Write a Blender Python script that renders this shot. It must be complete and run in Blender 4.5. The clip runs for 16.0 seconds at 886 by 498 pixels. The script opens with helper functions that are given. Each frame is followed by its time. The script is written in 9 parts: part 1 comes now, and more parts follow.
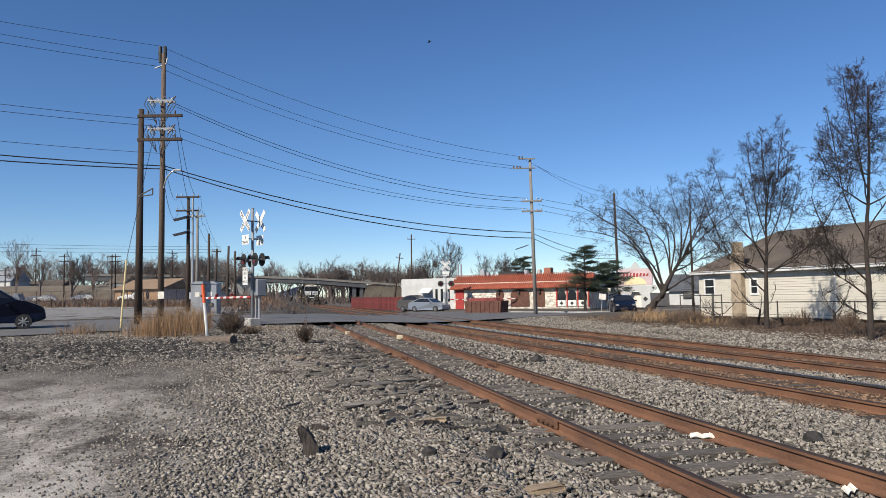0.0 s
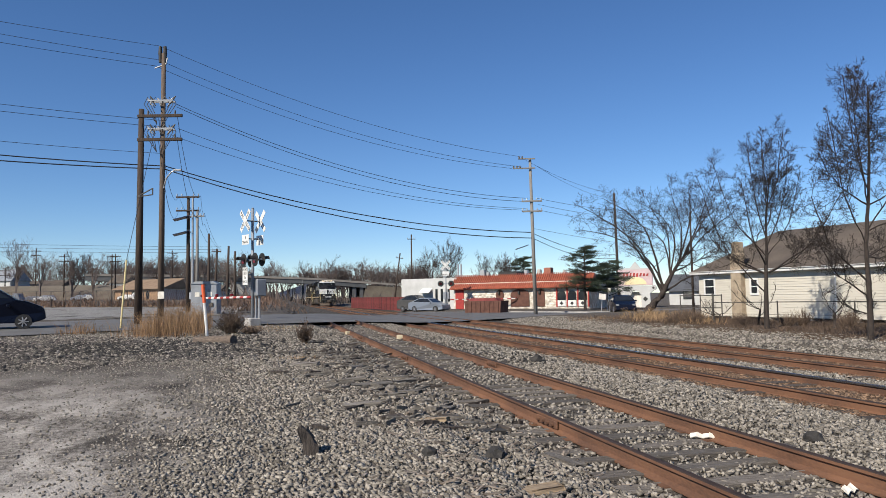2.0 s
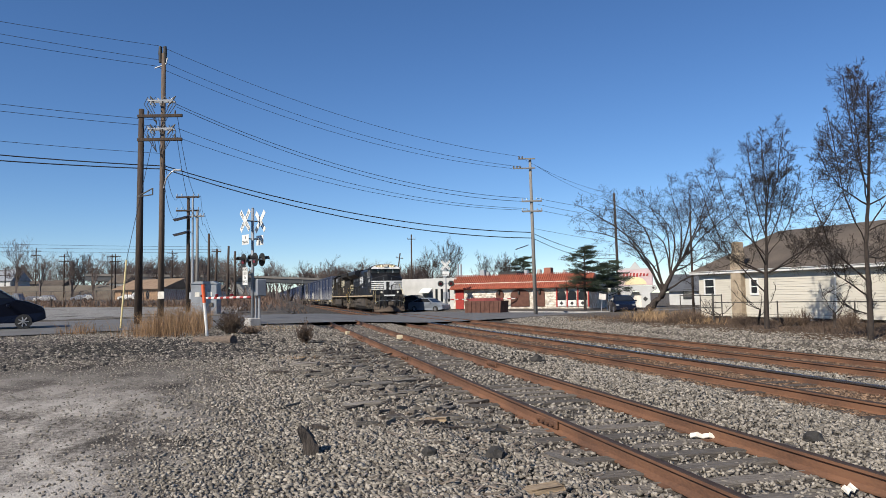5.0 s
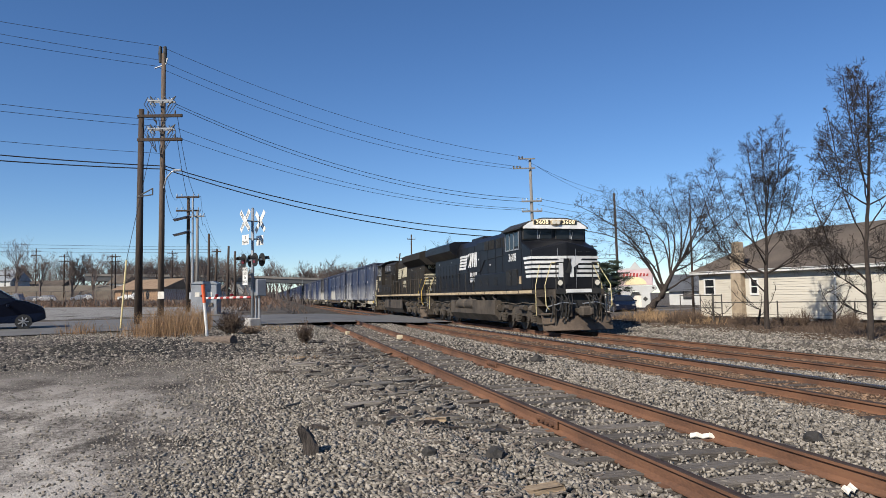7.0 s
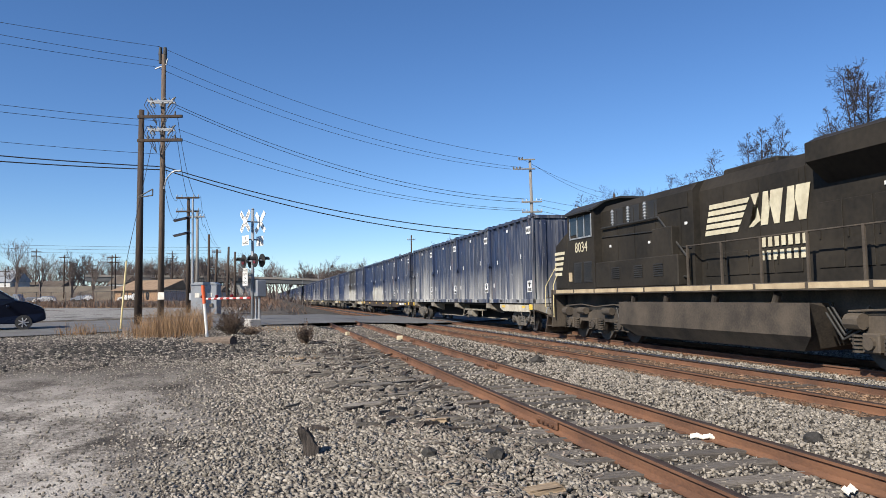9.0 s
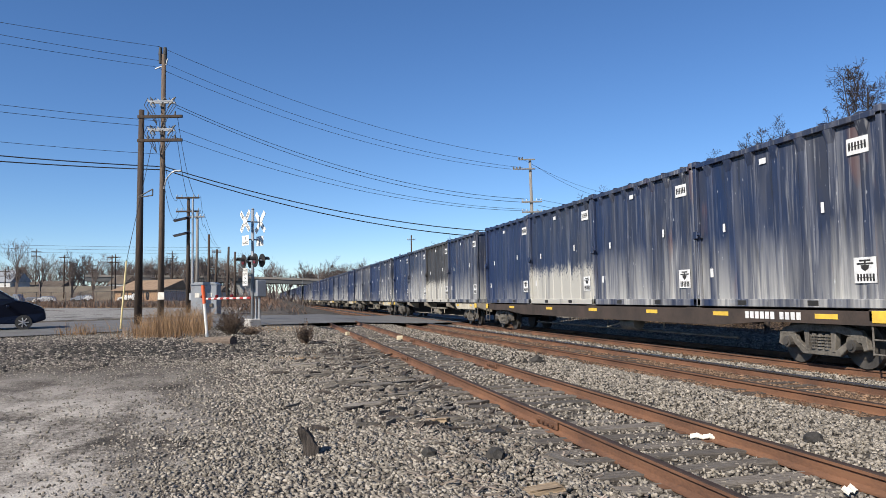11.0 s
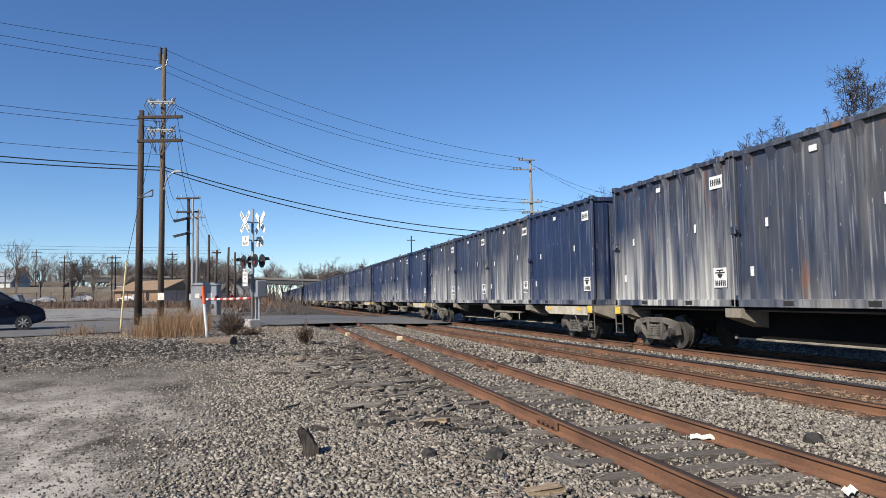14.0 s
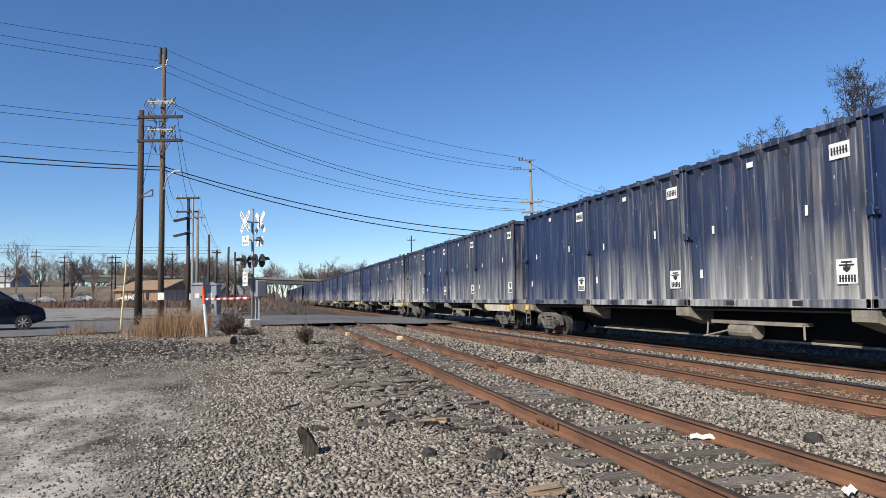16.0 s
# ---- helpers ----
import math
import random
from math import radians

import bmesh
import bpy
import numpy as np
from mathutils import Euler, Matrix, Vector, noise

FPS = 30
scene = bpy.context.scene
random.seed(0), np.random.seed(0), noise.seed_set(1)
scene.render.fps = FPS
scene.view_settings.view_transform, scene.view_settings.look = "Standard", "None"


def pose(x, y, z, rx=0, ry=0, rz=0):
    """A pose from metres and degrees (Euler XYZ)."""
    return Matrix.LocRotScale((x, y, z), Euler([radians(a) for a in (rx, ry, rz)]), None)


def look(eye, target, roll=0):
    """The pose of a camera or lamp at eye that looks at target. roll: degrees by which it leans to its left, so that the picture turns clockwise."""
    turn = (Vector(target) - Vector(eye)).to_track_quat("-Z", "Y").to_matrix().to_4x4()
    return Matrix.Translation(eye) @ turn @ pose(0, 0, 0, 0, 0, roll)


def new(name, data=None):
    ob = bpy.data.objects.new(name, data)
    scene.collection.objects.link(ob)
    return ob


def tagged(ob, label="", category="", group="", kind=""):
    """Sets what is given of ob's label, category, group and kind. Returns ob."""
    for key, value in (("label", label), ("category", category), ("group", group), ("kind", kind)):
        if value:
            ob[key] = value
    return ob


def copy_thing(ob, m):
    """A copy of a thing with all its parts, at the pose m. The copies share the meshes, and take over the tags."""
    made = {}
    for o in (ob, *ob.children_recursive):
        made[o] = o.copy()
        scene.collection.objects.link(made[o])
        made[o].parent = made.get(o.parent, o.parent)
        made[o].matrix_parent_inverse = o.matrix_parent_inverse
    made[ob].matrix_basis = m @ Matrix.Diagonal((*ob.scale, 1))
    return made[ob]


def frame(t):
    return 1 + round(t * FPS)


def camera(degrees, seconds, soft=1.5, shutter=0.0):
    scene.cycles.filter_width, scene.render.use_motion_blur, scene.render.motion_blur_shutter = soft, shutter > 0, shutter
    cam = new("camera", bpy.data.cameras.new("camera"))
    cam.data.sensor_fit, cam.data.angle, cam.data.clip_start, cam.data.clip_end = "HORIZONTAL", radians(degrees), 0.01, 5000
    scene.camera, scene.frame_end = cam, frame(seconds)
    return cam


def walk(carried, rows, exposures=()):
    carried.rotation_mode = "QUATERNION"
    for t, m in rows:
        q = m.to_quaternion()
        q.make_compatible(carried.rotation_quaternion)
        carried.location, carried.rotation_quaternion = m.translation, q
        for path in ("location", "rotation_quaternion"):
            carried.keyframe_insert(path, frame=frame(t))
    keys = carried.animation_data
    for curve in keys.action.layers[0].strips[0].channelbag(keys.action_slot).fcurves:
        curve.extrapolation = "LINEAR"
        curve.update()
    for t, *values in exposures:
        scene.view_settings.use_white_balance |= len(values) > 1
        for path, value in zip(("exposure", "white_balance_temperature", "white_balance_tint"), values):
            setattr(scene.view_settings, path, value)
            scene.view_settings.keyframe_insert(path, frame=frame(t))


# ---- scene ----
EYE = Vector((0.0, 0.0, 1.5606))
AHEAD = Vector((0.24834, 0.96650, 0.06486))
SIDE = Vector((0.96851, -0.24886, 0.0))


def view(tilt):
    """The camera's pose, tilted up by a few hundredths of a degree as the hand drifts."""
    up = math.radians(tilt)
    return look(EYE, EYE + AHEAD * 10 + Vector((0, 0, 10 * math.tan(up))), -0.955)


cam = camera(63.42, 16.0, soft=0.45, shutter=0.015)
walk(cam, [(0, view(0)), (4, view(0)), (7, view(0.005)), (8, view(0.06)), (11, view(0.06)), (13.5, view(0.065)),
           (14.2, view(0.11)), (15.5, view(0.115)), (16, view(0.085))], exposures=[(0, 0.36), (7.2, 0.38), (8, 0.58), (9.2, 0.6), (11, 0.56), (16, 0.54)])

# ---- light ----
SUN_FROM = Vector((-0.68, -0.50, 0.64)).normalized()
world = bpy.data.worlds.new("sky")
scene.world = world
world.use_nodes = True
wt = world.node_tree
wt.nodes.clear()
w_out = wt.nodes.new("ShaderNodeOutputWorld")
w_bg = wt.nodes.new("ShaderNodeBackground")
w_sky = wt.nodes.new("ShaderNodeTexSky")
w_sky.sky_type = "NISHITA"
w_sky.sun_disc = False
w_sky.sun_elevation = math.asin(SUN_FROM.z)
w_sky.sun_rotation = math.atan2(SUN_FROM.x, SUN_FROM.y)
w_sky.air_density = 0.9
w_sky.dust_density = 0.0
w_sky.ozone_density = 5.0
w_sky.altitude = 800
w_bg.inputs["Strength"].default_value = 0.092
w_sat = wt.nodes.new("ShaderNodeHueSaturation")
w_sat.inputs["Saturation"].default_value = 1.12
w_sat.inputs["Hue"].default_value = 0.504
wt.links.new(w_sky.outputs[0], w_sat.inputs["Color"])
wt.links.new(w_sat.outputs[0], w_bg.inputs[0])
wt.links.new(w_bg.outputs[0], w_out.inputs[0])
sun_data = bpy.data.lights.new("sun", "SUN")
sun_data.energy = 5.0
sun_data.angle = radians(0.5)
sun_data.color = (1.0, 0.925, 0.81)
sun = new("sun", sun_data)
sun.matrix_world = look(SUN_FROM * 50, (0, 0, 0))

# ---- materials ----


def mat(name, c1, c2=None, scale=8.0, rough=0.7, bump=0.0, metal=0.0, fine=60.0, mix=0.5, stretch=(1, 1, 1), vary=0.0,
        island=0.0, streak=None, emit=0.0, spec=0.5):
    """A surface of two tones mixed by coarse and fine noise, with relief; vary and island shift the tone by object and by loose piece."""
    m = bpy.data.materials.new(name)
    m.use_nodes = True
    nt = m.node_tree
    n, l = nt.nodes, nt.links
    b = n["Principled BSDF"]
    b.inputs["Metallic"].default_value = metal
    b.inputs["Specular IOR Level"].default_value = spec
    c2 = c2 or tuple(v * 0.7 for v in c1)
    co = n.new("ShaderNodeTexCoord")
    mp = n.new("ShaderNodeMapping")
    mp.inputs["Scale"].default_value = stretch
    l.new(co.outputs["Object"], mp.inputs["Vector"])
    n1 = n.new("ShaderNodeTexNoise")
    n1.inputs["Scale"].default_value = scale
    n1.inputs["Detail"].default_value = 5
    n2 = n.new("ShaderNodeTexNoise")
    n2.inputs["Scale"].default_value = fine
    n2.inputs["Detail"].default_value = 3
    l.new(mp.outputs[0], n1.inputs["Vector"])
    l.new(mp.outputs[0], n2.inputs["Vector"])
    add = n.new("ShaderNodeMath")
    add.operation = "MULTIPLY_ADD"
    l.new(n2.outputs[0], add.inputs[0])
    add.inputs[1].default_value = 0.45
    l.new(n1.outputs[0], add.inputs[2])
    rmp = n.new("ShaderNodeMapRange")
    l.new(add.outputs[0], rmp.inputs["Value"])
    rmp.inputs["From Min"].default_value = 0.72 - 0.28 * (1.2 - mix)
    rmp.inputs["From Max"].default_value = 0.72 + 0.28 * (1.2 - mix)
    cm = n.new("ShaderNodeMix")
    cm.data_type = "RGBA"
    cm.inputs[6].default_value = (*c1, 1)
    cm.inputs[7].default_value = (*c2, 1)
    l.new(rmp.outputs[0], cm.inputs[0])
    col = cm.outputs[2]
    if vary or island:
        hs = n.new("ShaderNodeHueSaturation")
        src = n.new("ShaderNodeObjectInfo").outputs["Random"] if vary else n.new("ShaderNodeNewGeometry").outputs["Random Per Island"]
        rr = n.new("ShaderNodeMapRange")
        amt = vary or island
        rr.inputs["To Min"].default_value = 1 - amt
        rr.inputs["To Max"].default_value = 1 + amt
        l.new(src, rr.inputs["Value"])
        l.new(rr.outputs[0], hs.inputs["Value"])
        l.new(col, hs.inputs["Color"])
        col = hs.outputs[0]
    l.new(col, b.inputs["Base Color"])
    rg = n.new("ShaderNodeMapRange")
    rg.inputs["To Min"].default_value = max(0.03, rough - 0.12)
    rg.inputs["To Max"].default_value = min(1.0, rough + 0.12)
    l.new(n1.outputs[0], rg.inputs["Value"])
    l.new(rg.outputs[0], b.inputs["Roughness"])
    if bump:
        bp = n.new("ShaderNodeBump")
        bp.inputs["Strength"].default_value = 0.6
        bp.inputs["Distance"].default_value = bump
        l.new(add.outputs[0], bp.inputs["Height"])
        l.new(bp.outputs[0], b.inputs["Normal"])
    if emit:
        b.inputs["Emission Color"].default_value = (*c1, 1)
        b.inputs["Emission Strength"].default_value = emit
    return m


M = {}


def mk(name, *a, **k):
    M[name] = mat(name, *a, **k)


mk("stone", (0.295, 0.266, 0.227), (0.145, 0.129, 0.109), scale=14, fine=90, rough=0.95, island=0.5, spec=0.15)
mk("stone_rusty", (0.2, 0.128, 0.08), (0.105, 0.066, 0.042), scale=9, fine=60, rough=0.9, island=0.5)
mk("asphalt", (0.13, 0.128, 0.125), (0.085, 0.083, 0.081), scale=1.2, fine=60, rough=0.85, bump=0.004)
mk("asphalt_new", (0.035, 0.035, 0.036), (0.06, 0.058, 0.056), scale=1.2, fine=60, rough=0.85, bump=0.004)
mk("concrete", (0.42, 0.4, 0.37), (0.3, 0.29, 0.27), scale=3, fine=50, rough=0.9, bump=0.003)
mk("rust", (0.175, 0.083, 0.043), (0.085, 0.041, 0.024), scale=3, fine=50, rough=0.85, bump=0.003, stretch=(1, 0.4, 1))
mk("rail_shine", (0.30, 0.29, 0.29), (0.2, 0.19, 0.19), scale=4, rough=0.25, metal=0.9)
mk("rail_top", (0.05, 0.034, 0.028), (0.03, 0.022, 0.02), scale=6, rough=0.8, spec=0.2)
mk("tie_dark", (0.085, 0.066, 0.052), (0.035, 0.027, 0.022), scale=4, fine=30, rough=0.95, bump=0.015, stretch=(1, 9, 9), vary=0.35)
mk("tie", (0.15, 0.132, 0.112), (0.06, 0.05, 0.042), scale=4, fine=30, rough=0.95, bump=0.015, stretch=(1, 9, 9), vary=0.35)
mk("old_wood", (0.2, 0.18, 0.155), (0.08, 0.068, 0.057), scale=5, fine=30, rough=0.95, bump=0.015, stretch=(1, 6, 6), vary=0.3)
mk("pole_wood", (0.06, 0.04, 0.028), (0.026, 0.018, 0.014), scale=4, fine=30, rough=0.9, bump=0.01, stretch=(6, 6, 0.5))
mk("pole_mid", (0.13, 0.095, 0.07), (0.065, 0.046, 0.035), scale=4, fine=30, rough=0.9, bump=0.01, stretch=(6, 6, 0.5))
mk("pole_grey", (0.24, 0.225, 0.205), (0.14, 0.13, 0.118), scale=4, fine=30, rough=0.9, bump=0.01, stretch=(6, 6, 0.5))
mk("loco_black", (0.0045, 0.005, 0.007), (0.012, 0.012, 0.0135), scale=0.8, fine=8, rough=0.42, stretch=(1, 1, 0.5), mix=0.5, spec=0.3)
mk("loco_grime", (0.085, 0.067, 0.049), (0.03, 0.0245, 0.02), scale=1.4, fine=20, rough=0.85, bump=0.004)
mk("silver_paint", (0.72, 0.72, 0.7), (0.5, 0.5, 0.48), scale=2, rough=0.6)
mk("cream_stripe", (0.5, 0.4, 0.25), (0.32, 0.24, 0.15), scale=2, rough=0.6)
mk("yellow_paint", (0.75, 0.5, 0.06), (0.55, 0.36, 0.06), scale=4, rough=0.5)
mk("white_paint", (0.7, 0.7, 0.68), (0.52, 0.51, 0.48), scale=2, rough=0.6)
mk("black", (0.012, 0.012, 0.012), (0.03, 0.028, 0.025), scale=3, rough=0.6)
mk("dark_metal", (0.05, 0.047, 0.044), (0.1, 0.09, 0.08), scale=3, rough=0.6, metal=0.4)
mk("galv", (0.42, 0.43, 0.44), (0.3, 0.31, 0.32), scale=4, rough=0.5, metal=0.5)
mk("grey_steel", (0.27, 0.29, 0.31), (0.2, 0.21, 0.23), scale=2, rough=0.55, metal=0.2)
mk("wire", (0.015, 0.015, 0.018), (0.02, 0.02, 0.02), rough=0.6)
mk("glass_dark", (0.012, 0.015, 0.018), (0.02, 0.022, 0.025), scale=2, rough=0.06)
mk("brown_wall", (0.11, 0.045, 0.028), (0.075, 0.03, 0.02), scale=3, rough=0.8)
mk("red_paint", (0.35, 0.03, 0.022), (0.25, 0.025, 0.02), scale=3, rough=0.6)
mk("signal_red", (0.16, 0.006, 0.008), (0.1, 0.004, 0.006), scale=3, rough=0.15)
mk("orange_paint", (0.7, 0.1, 0.025), (0.6, 0.1, 0.03), scale=3, rough=0.6)
mk("tile_red", (0.3, 0.075, 0.036), (0.17, 0.04, 0.022), scale=2, fine=12, rough=0.7, vary=0.2)
mk("stone_wall", (0.62, 0.58, 0.5), (0.4, 0.34, 0.27), scale=2.2, fine=9, rough=0.9, bump=0.03, mix=0.9)
mk("siding", (0.54, 0.505, 0.43), (0.45, 0.415, 0.345), scale=0.8, fine=14, rough=0.65)
mk("shingle", (0.115, 0.09, 0.069), (0.058, 0.047, 0.038), scale=0.6, fine=30, rough=0.95, bump=0.01)
mk("tan_roof", (0.24, 0.165, 0.105), (0.18, 0.12, 0.078), scale=1, rough=0.9)
mk("tan_wall", (0.3, 0.19, 0.115), (0.24, 0.15, 0.09), scale=1, rough=0.9)
mk("red_fence", (0.17, 0.032, 0.028), (0.1, 0.022, 0.02), scale=1.5, rough=0.8, vary=0.35)
mk("bark", (0.05, 0.037, 0.03), (0.02, 0.015, 0.012), scale=6, fine=40, rough=0.95, bump=0.02, stretch=(3, 3, 0.7))
mk("twig", (0.036, 0.026, 0.021), (0.02, 0.0145, 0.012), scale=3, rough=0.95)
# Paler than the near twigs: distance haze and frontal sun put into the colour.
mk("hazed_twig", (0.13, 0.103, 0.09), (0.085, 0.066, 0.06), scale=0.05, rough=1.0)
mk("dry_grass", (0.3, 0.185, 0.095), (0.15, 0.088, 0.047), scale=3, rough=0.95, island=0.35)
mk("brush", (0.07, 0.046, 0.032), (0.12, 0.082, 0.056), scale=3, rough=0.95, island=0.3)
mk("conifer", (0.016, 0.03, 0.014), (0.036, 0.05, 0.024), scale=2, rough=0.85, island=0.4)
mk("car_navy", (0.004, 0.006, 0.014), (0.005, 0.007, 0.016), scale=1, rough=0.3, spec=0.15)
mk("car_silver", (0.19, 0.215, 0.25), (0.17, 0.19, 0.225), scale=1, rough=0.35, metal=0.2)
mk("rubber", (0.02, 0.02, 0.02), (0.03, 0.03, 0.03), scale=6, rough=0.9)
mk("alloy", (0.6, 0.6, 0.62), (0.45, 0.45, 0.47), scale=4, rough=0.3, metal=0.8)
mk("chrome_lens", (0.42, 0.42, 0.4), (0.25, 0.25, 0.25), scale=5, rough=0.25, metal=0.4)
mk("solar", (0.02, 0.03, 0.06), (0.03, 0.04, 0.08), scale=5, rough=0.15)
mk("paper", (0.68, 0.65, 0.58), (0.55, 0.51, 0.44), scale=5, rough=0.8)
mk("bridge_steel", (0.055, 0.06, 0.065), (0.09, 0.09, 0.09), scale=0.5, rough=0.7)
mk("lamp_glow", (0.5, 0.47, 0.4), (0.4, 0.38, 0.32), rough=0.3, emit=0.3)

# ---- building blocks ----


def box(bm, x0, x1, y0, y1, z0, z1, bevel=0.0):
    r = bmesh.ops.create_cube(bm, size=1.0)
    vs = r["verts"]
    for v in vs:
        v.co = Vector(((x0 + x1) / 2 + v.co.x * (x1 - x0), (y0 + y1) / 2 + v.co.y * (y1 - y0), (z0 + z1) / 2 + v.co.z * (z1 - z0)))
    if bevel:
        es = list({e for v in vs for e in v.link_edges})
        bmesh.ops.bevel(bm, geom=es, offset=bevel, segments=1, affect="EDGES", profile=0.5)
    return bm


def rod(bm, a, b, r0, r1=None, n=8, caps=True):
    """A tapered round bar from a to b."""
    a, b = Vector(a), Vector(b)
    r1 = r0 if r1 is None else r1
    d = b - a
    q = d.to_track_quat("Z", "Y").to_matrix().to_4x4()
    bmesh.ops.create_cone(bm, cap_ends=caps, segments=n, radius1=r0, radius2=r1, depth=d.length,
                          matrix=Matrix.Translation((a + b) / 2) @ q)
    return bm


def bent(bm, pts, r, n=6):
    for a, b in zip(pts[:-1], pts[1:]):
        rod(bm, a, b, r, n=n)
    return bm


def prism(bm, outline, lo, hi, axis="x"):
    """A flat outline pushed out between lo and hi along an axis; the outline is in the other two axes."""
    def at(u, v, w):
        return {"x": (w, u, v), "y": (u, w, v), "z": (u, v, w)}[axis]
    a = [bm.verts.new(at(u, v, lo)) for u, v in outline]
    b = [bm.verts.new(at(u, v, hi)) for u, v in outline]
    fs = [bm.faces.new(a), bm.faces.new(b)]
    k = len(a)
    for i in range(k):
        fs.append(bm.faces.new((a[i], a[(i + 1) % k], b[(i + 1) % k], b[i])))
    bmesh.ops.recalc_face_normals(bm, faces=fs)
    return bm


def mesh_of(bm, name, material, smooth=False):
    me = bpy.data.meshes.new(name)
    bm.to_mesh(me)
    bm.free()
    me.materials.append(material)
    if smooth:
        me.polygons.foreach_set("use_smooth", [True] * len(me.polygons))
    return me


def part(name, bm, material, parent, label="", smooth=False):
    ob = new(name, mesh_of(bm, name, material, smooth))
    ob.parent = parent
    if label:
        tagged(ob, label)
    return ob


def piece(name, me, parent, m):
    ob = new(name, me)
    ob.parent = parent
    ob.matrix_basis = m
    return ob


def thing(name, m, label, category, group="", kind=""):
    ob = new(name)
    ob.empty_display_size = 0.2
    ob.matrix_basis = m
    return tagged(ob, label, category, group, kind)


def B():
    return bmesh.new()


def raw(name, verts, faces, material, smooth=False):
    me = bpy.data.meshes.new(name)
    me.from_pydata(verts, [], faces)
    me.materials.append(material)
    if smooth:
        me.polygons.foreach_set("use_smooth", [True] * len(me.polygons))
    me.update()
    return me


def letters(text, size, material, parent, m, name="lettering", wide=1.0):
    """Raised lettering in the built-in font, as a mesh."""
    cu = bpy.data.curves.new("letters", "FONT")
    cu.body = text
    cu.size = size
    cu.extrude = 0.002
    cu.align_x, cu.align_y = "CENTER", "CENTER"
    cu.resolution_u = 2
    tmp = bpy.data.objects.new("letters", cu)
    me = bpy.data.meshes.new_from_object(tmp)
    bpy.data.objects.remove(tmp)
    me.materials.clear()
    me.materials.append(material)
    me.transform(Matrix.Diagonal((wide, 1, 1, 1)))
    ob = new(name, me)
    ob.parent = parent
    ob.matrix_basis = m
    return ob


def sm(a, b, t):
    t = min(1, max(0, (t - a) / (b - a)))
    return t * t * (3 - 2 * t)


def lean(x):
    """How steeply the ground climbs away from the viewer, by distance from the tracks."""
    xs = (-1.0, 4.3, 8.9, 11.5)
    gs = (0.0127, 0.009, 0.0015, 0.0)
    return float(np.interp(x, xs, gs))


def base_z(x, y):
    return lean(x) * min(max(y, 0), 320)


NEAR_EDGE = [(-300, -120), (-60, 8), (-10, 29.5), (0, 34.7), (4.3, 37.8), (13, 44.0), (24, 51.0), (60, 62), (300, 130)]
FAR_EDGE = [(-300, -104), (-60, 24), (-14, 42.0), (0, 48.0), (8, 56.0), (15, 72.0), (21, 68), (25.5, 54.5), (60, 72), (300, 145)]


def edge(table, x):
    return float(np.interp(x, [a for a, b in table], [b for a, b in table]))


def ground_z(x, y):
    """Height of the earth; it dips under the road and the ballast beds."""
    z = base_z(x, y) - 0.05
    n = noise.noise(Vector((x * 0.35, y * 0.35, 0))) * 0.05 + noise.noise(Vector((x * 1.4, y * 1.4, 3))) * 0.02
    if y > 4:
        z -= 0.3 * sm(1.9, 2.6, x) * (1 - sm(15.0, 15.8, x))
    ne, fe = edge(NEAR_EDGE, x), edge(FAR_EDGE, x)
    on_road = sm(ne - 1.2, ne, y) * (1 - sm(fe, fe + 1.5, y))
    n *= 1 - on_road
    z -= 0.10 * on_road
    if x > 15.5:
        z += 0.12 * sm(15.5, 18, x) * (1 - on_road)
    return z + n


def build_ground():
    xs = np.concatenate([np.linspace(-700, -60, 12), np.linspace(-55, -13, 22), np.arange(-12, 30, 0.3), np.linspace(30.5, 70, 30), np.linspace(80, 900, 14)])
    ys = np.concatenate([np.linspace(-250, -10, 10), np.linspace(-8, 1.5, 12), np.arange(2, 26, 0.2), np.arange(26, 90, 0.5), np.linspace(91, 220, 50), np.linspace(230, 2500, 20)])
    v = [(x, y, ground_z(x, y)) for y in ys for x in xs]
    w = len(xs)
    f = [(j * w + i, j * w + i + 1, (j + 1) * w + i + 1, (j + 1) * w + i) for j in range(len(ys) - 1) for i in range(w - 1)]
    ob = new("ground", raw("ground", v, f, M["dirt"], True))
    tagged(ob, "dusty grey-brown dirt and cinders beside the railway", "ground", kind="structure")


def build_road():
    v, f = [], []
    xs = [-300, -150, -60] + [round(x * 0.5, 2) for x in range(-100, 140)] + [90, 150, 300]
    k = 8
    for x in xs:
        a, b = edge(NEAR_EDGE, x), edge(FAR_EDGE, x)
        for j in range(k + 1):
            y = a + (b - a) * j / k
            crown = 0.05 * (1 - (2 * j / k - 1) ** 2)
            v.append((x, y, base_z(x, y) - 0.045 + crown * (0.3 if 2 < x < 15 else 1)))
    for i in range(len(xs) - 1):
        for j in range(k):
            p = i * (k + 1) + j
            f.append((p, p + k + 1, p + k + 2, p + 1))
    ob = new("road", raw("road", v, f, M["asphalt"], True))
    tagged(ob, "worn grey asphalt road crossing the tracks", "road", kind="structure")


# ---- tracks ----
GAUGE = 1.505
TRACKS = {"siding": (3.57 + GAUGE / 2, -0.04, 0.009), "middle": (8.204 + GAUGE / 2, 0.0, 0.0), "far": (11.5704 + GAUGE / 2, 0.0, 0.0)}
RAIL = [(-0.07, -0.18), (0.07, -0.18), (0.07, -0.165), (0.012, -0.135), (0.01, -0.05), (0.037, -0.035), (0.037, -0.008), (0.028, 0),
        (-0.028, 0), (-0.037, -0.008), (-0.037, -0.035), (-0.01, -0.05), (-0.012, -0.135), (-0.07, -0.165)]


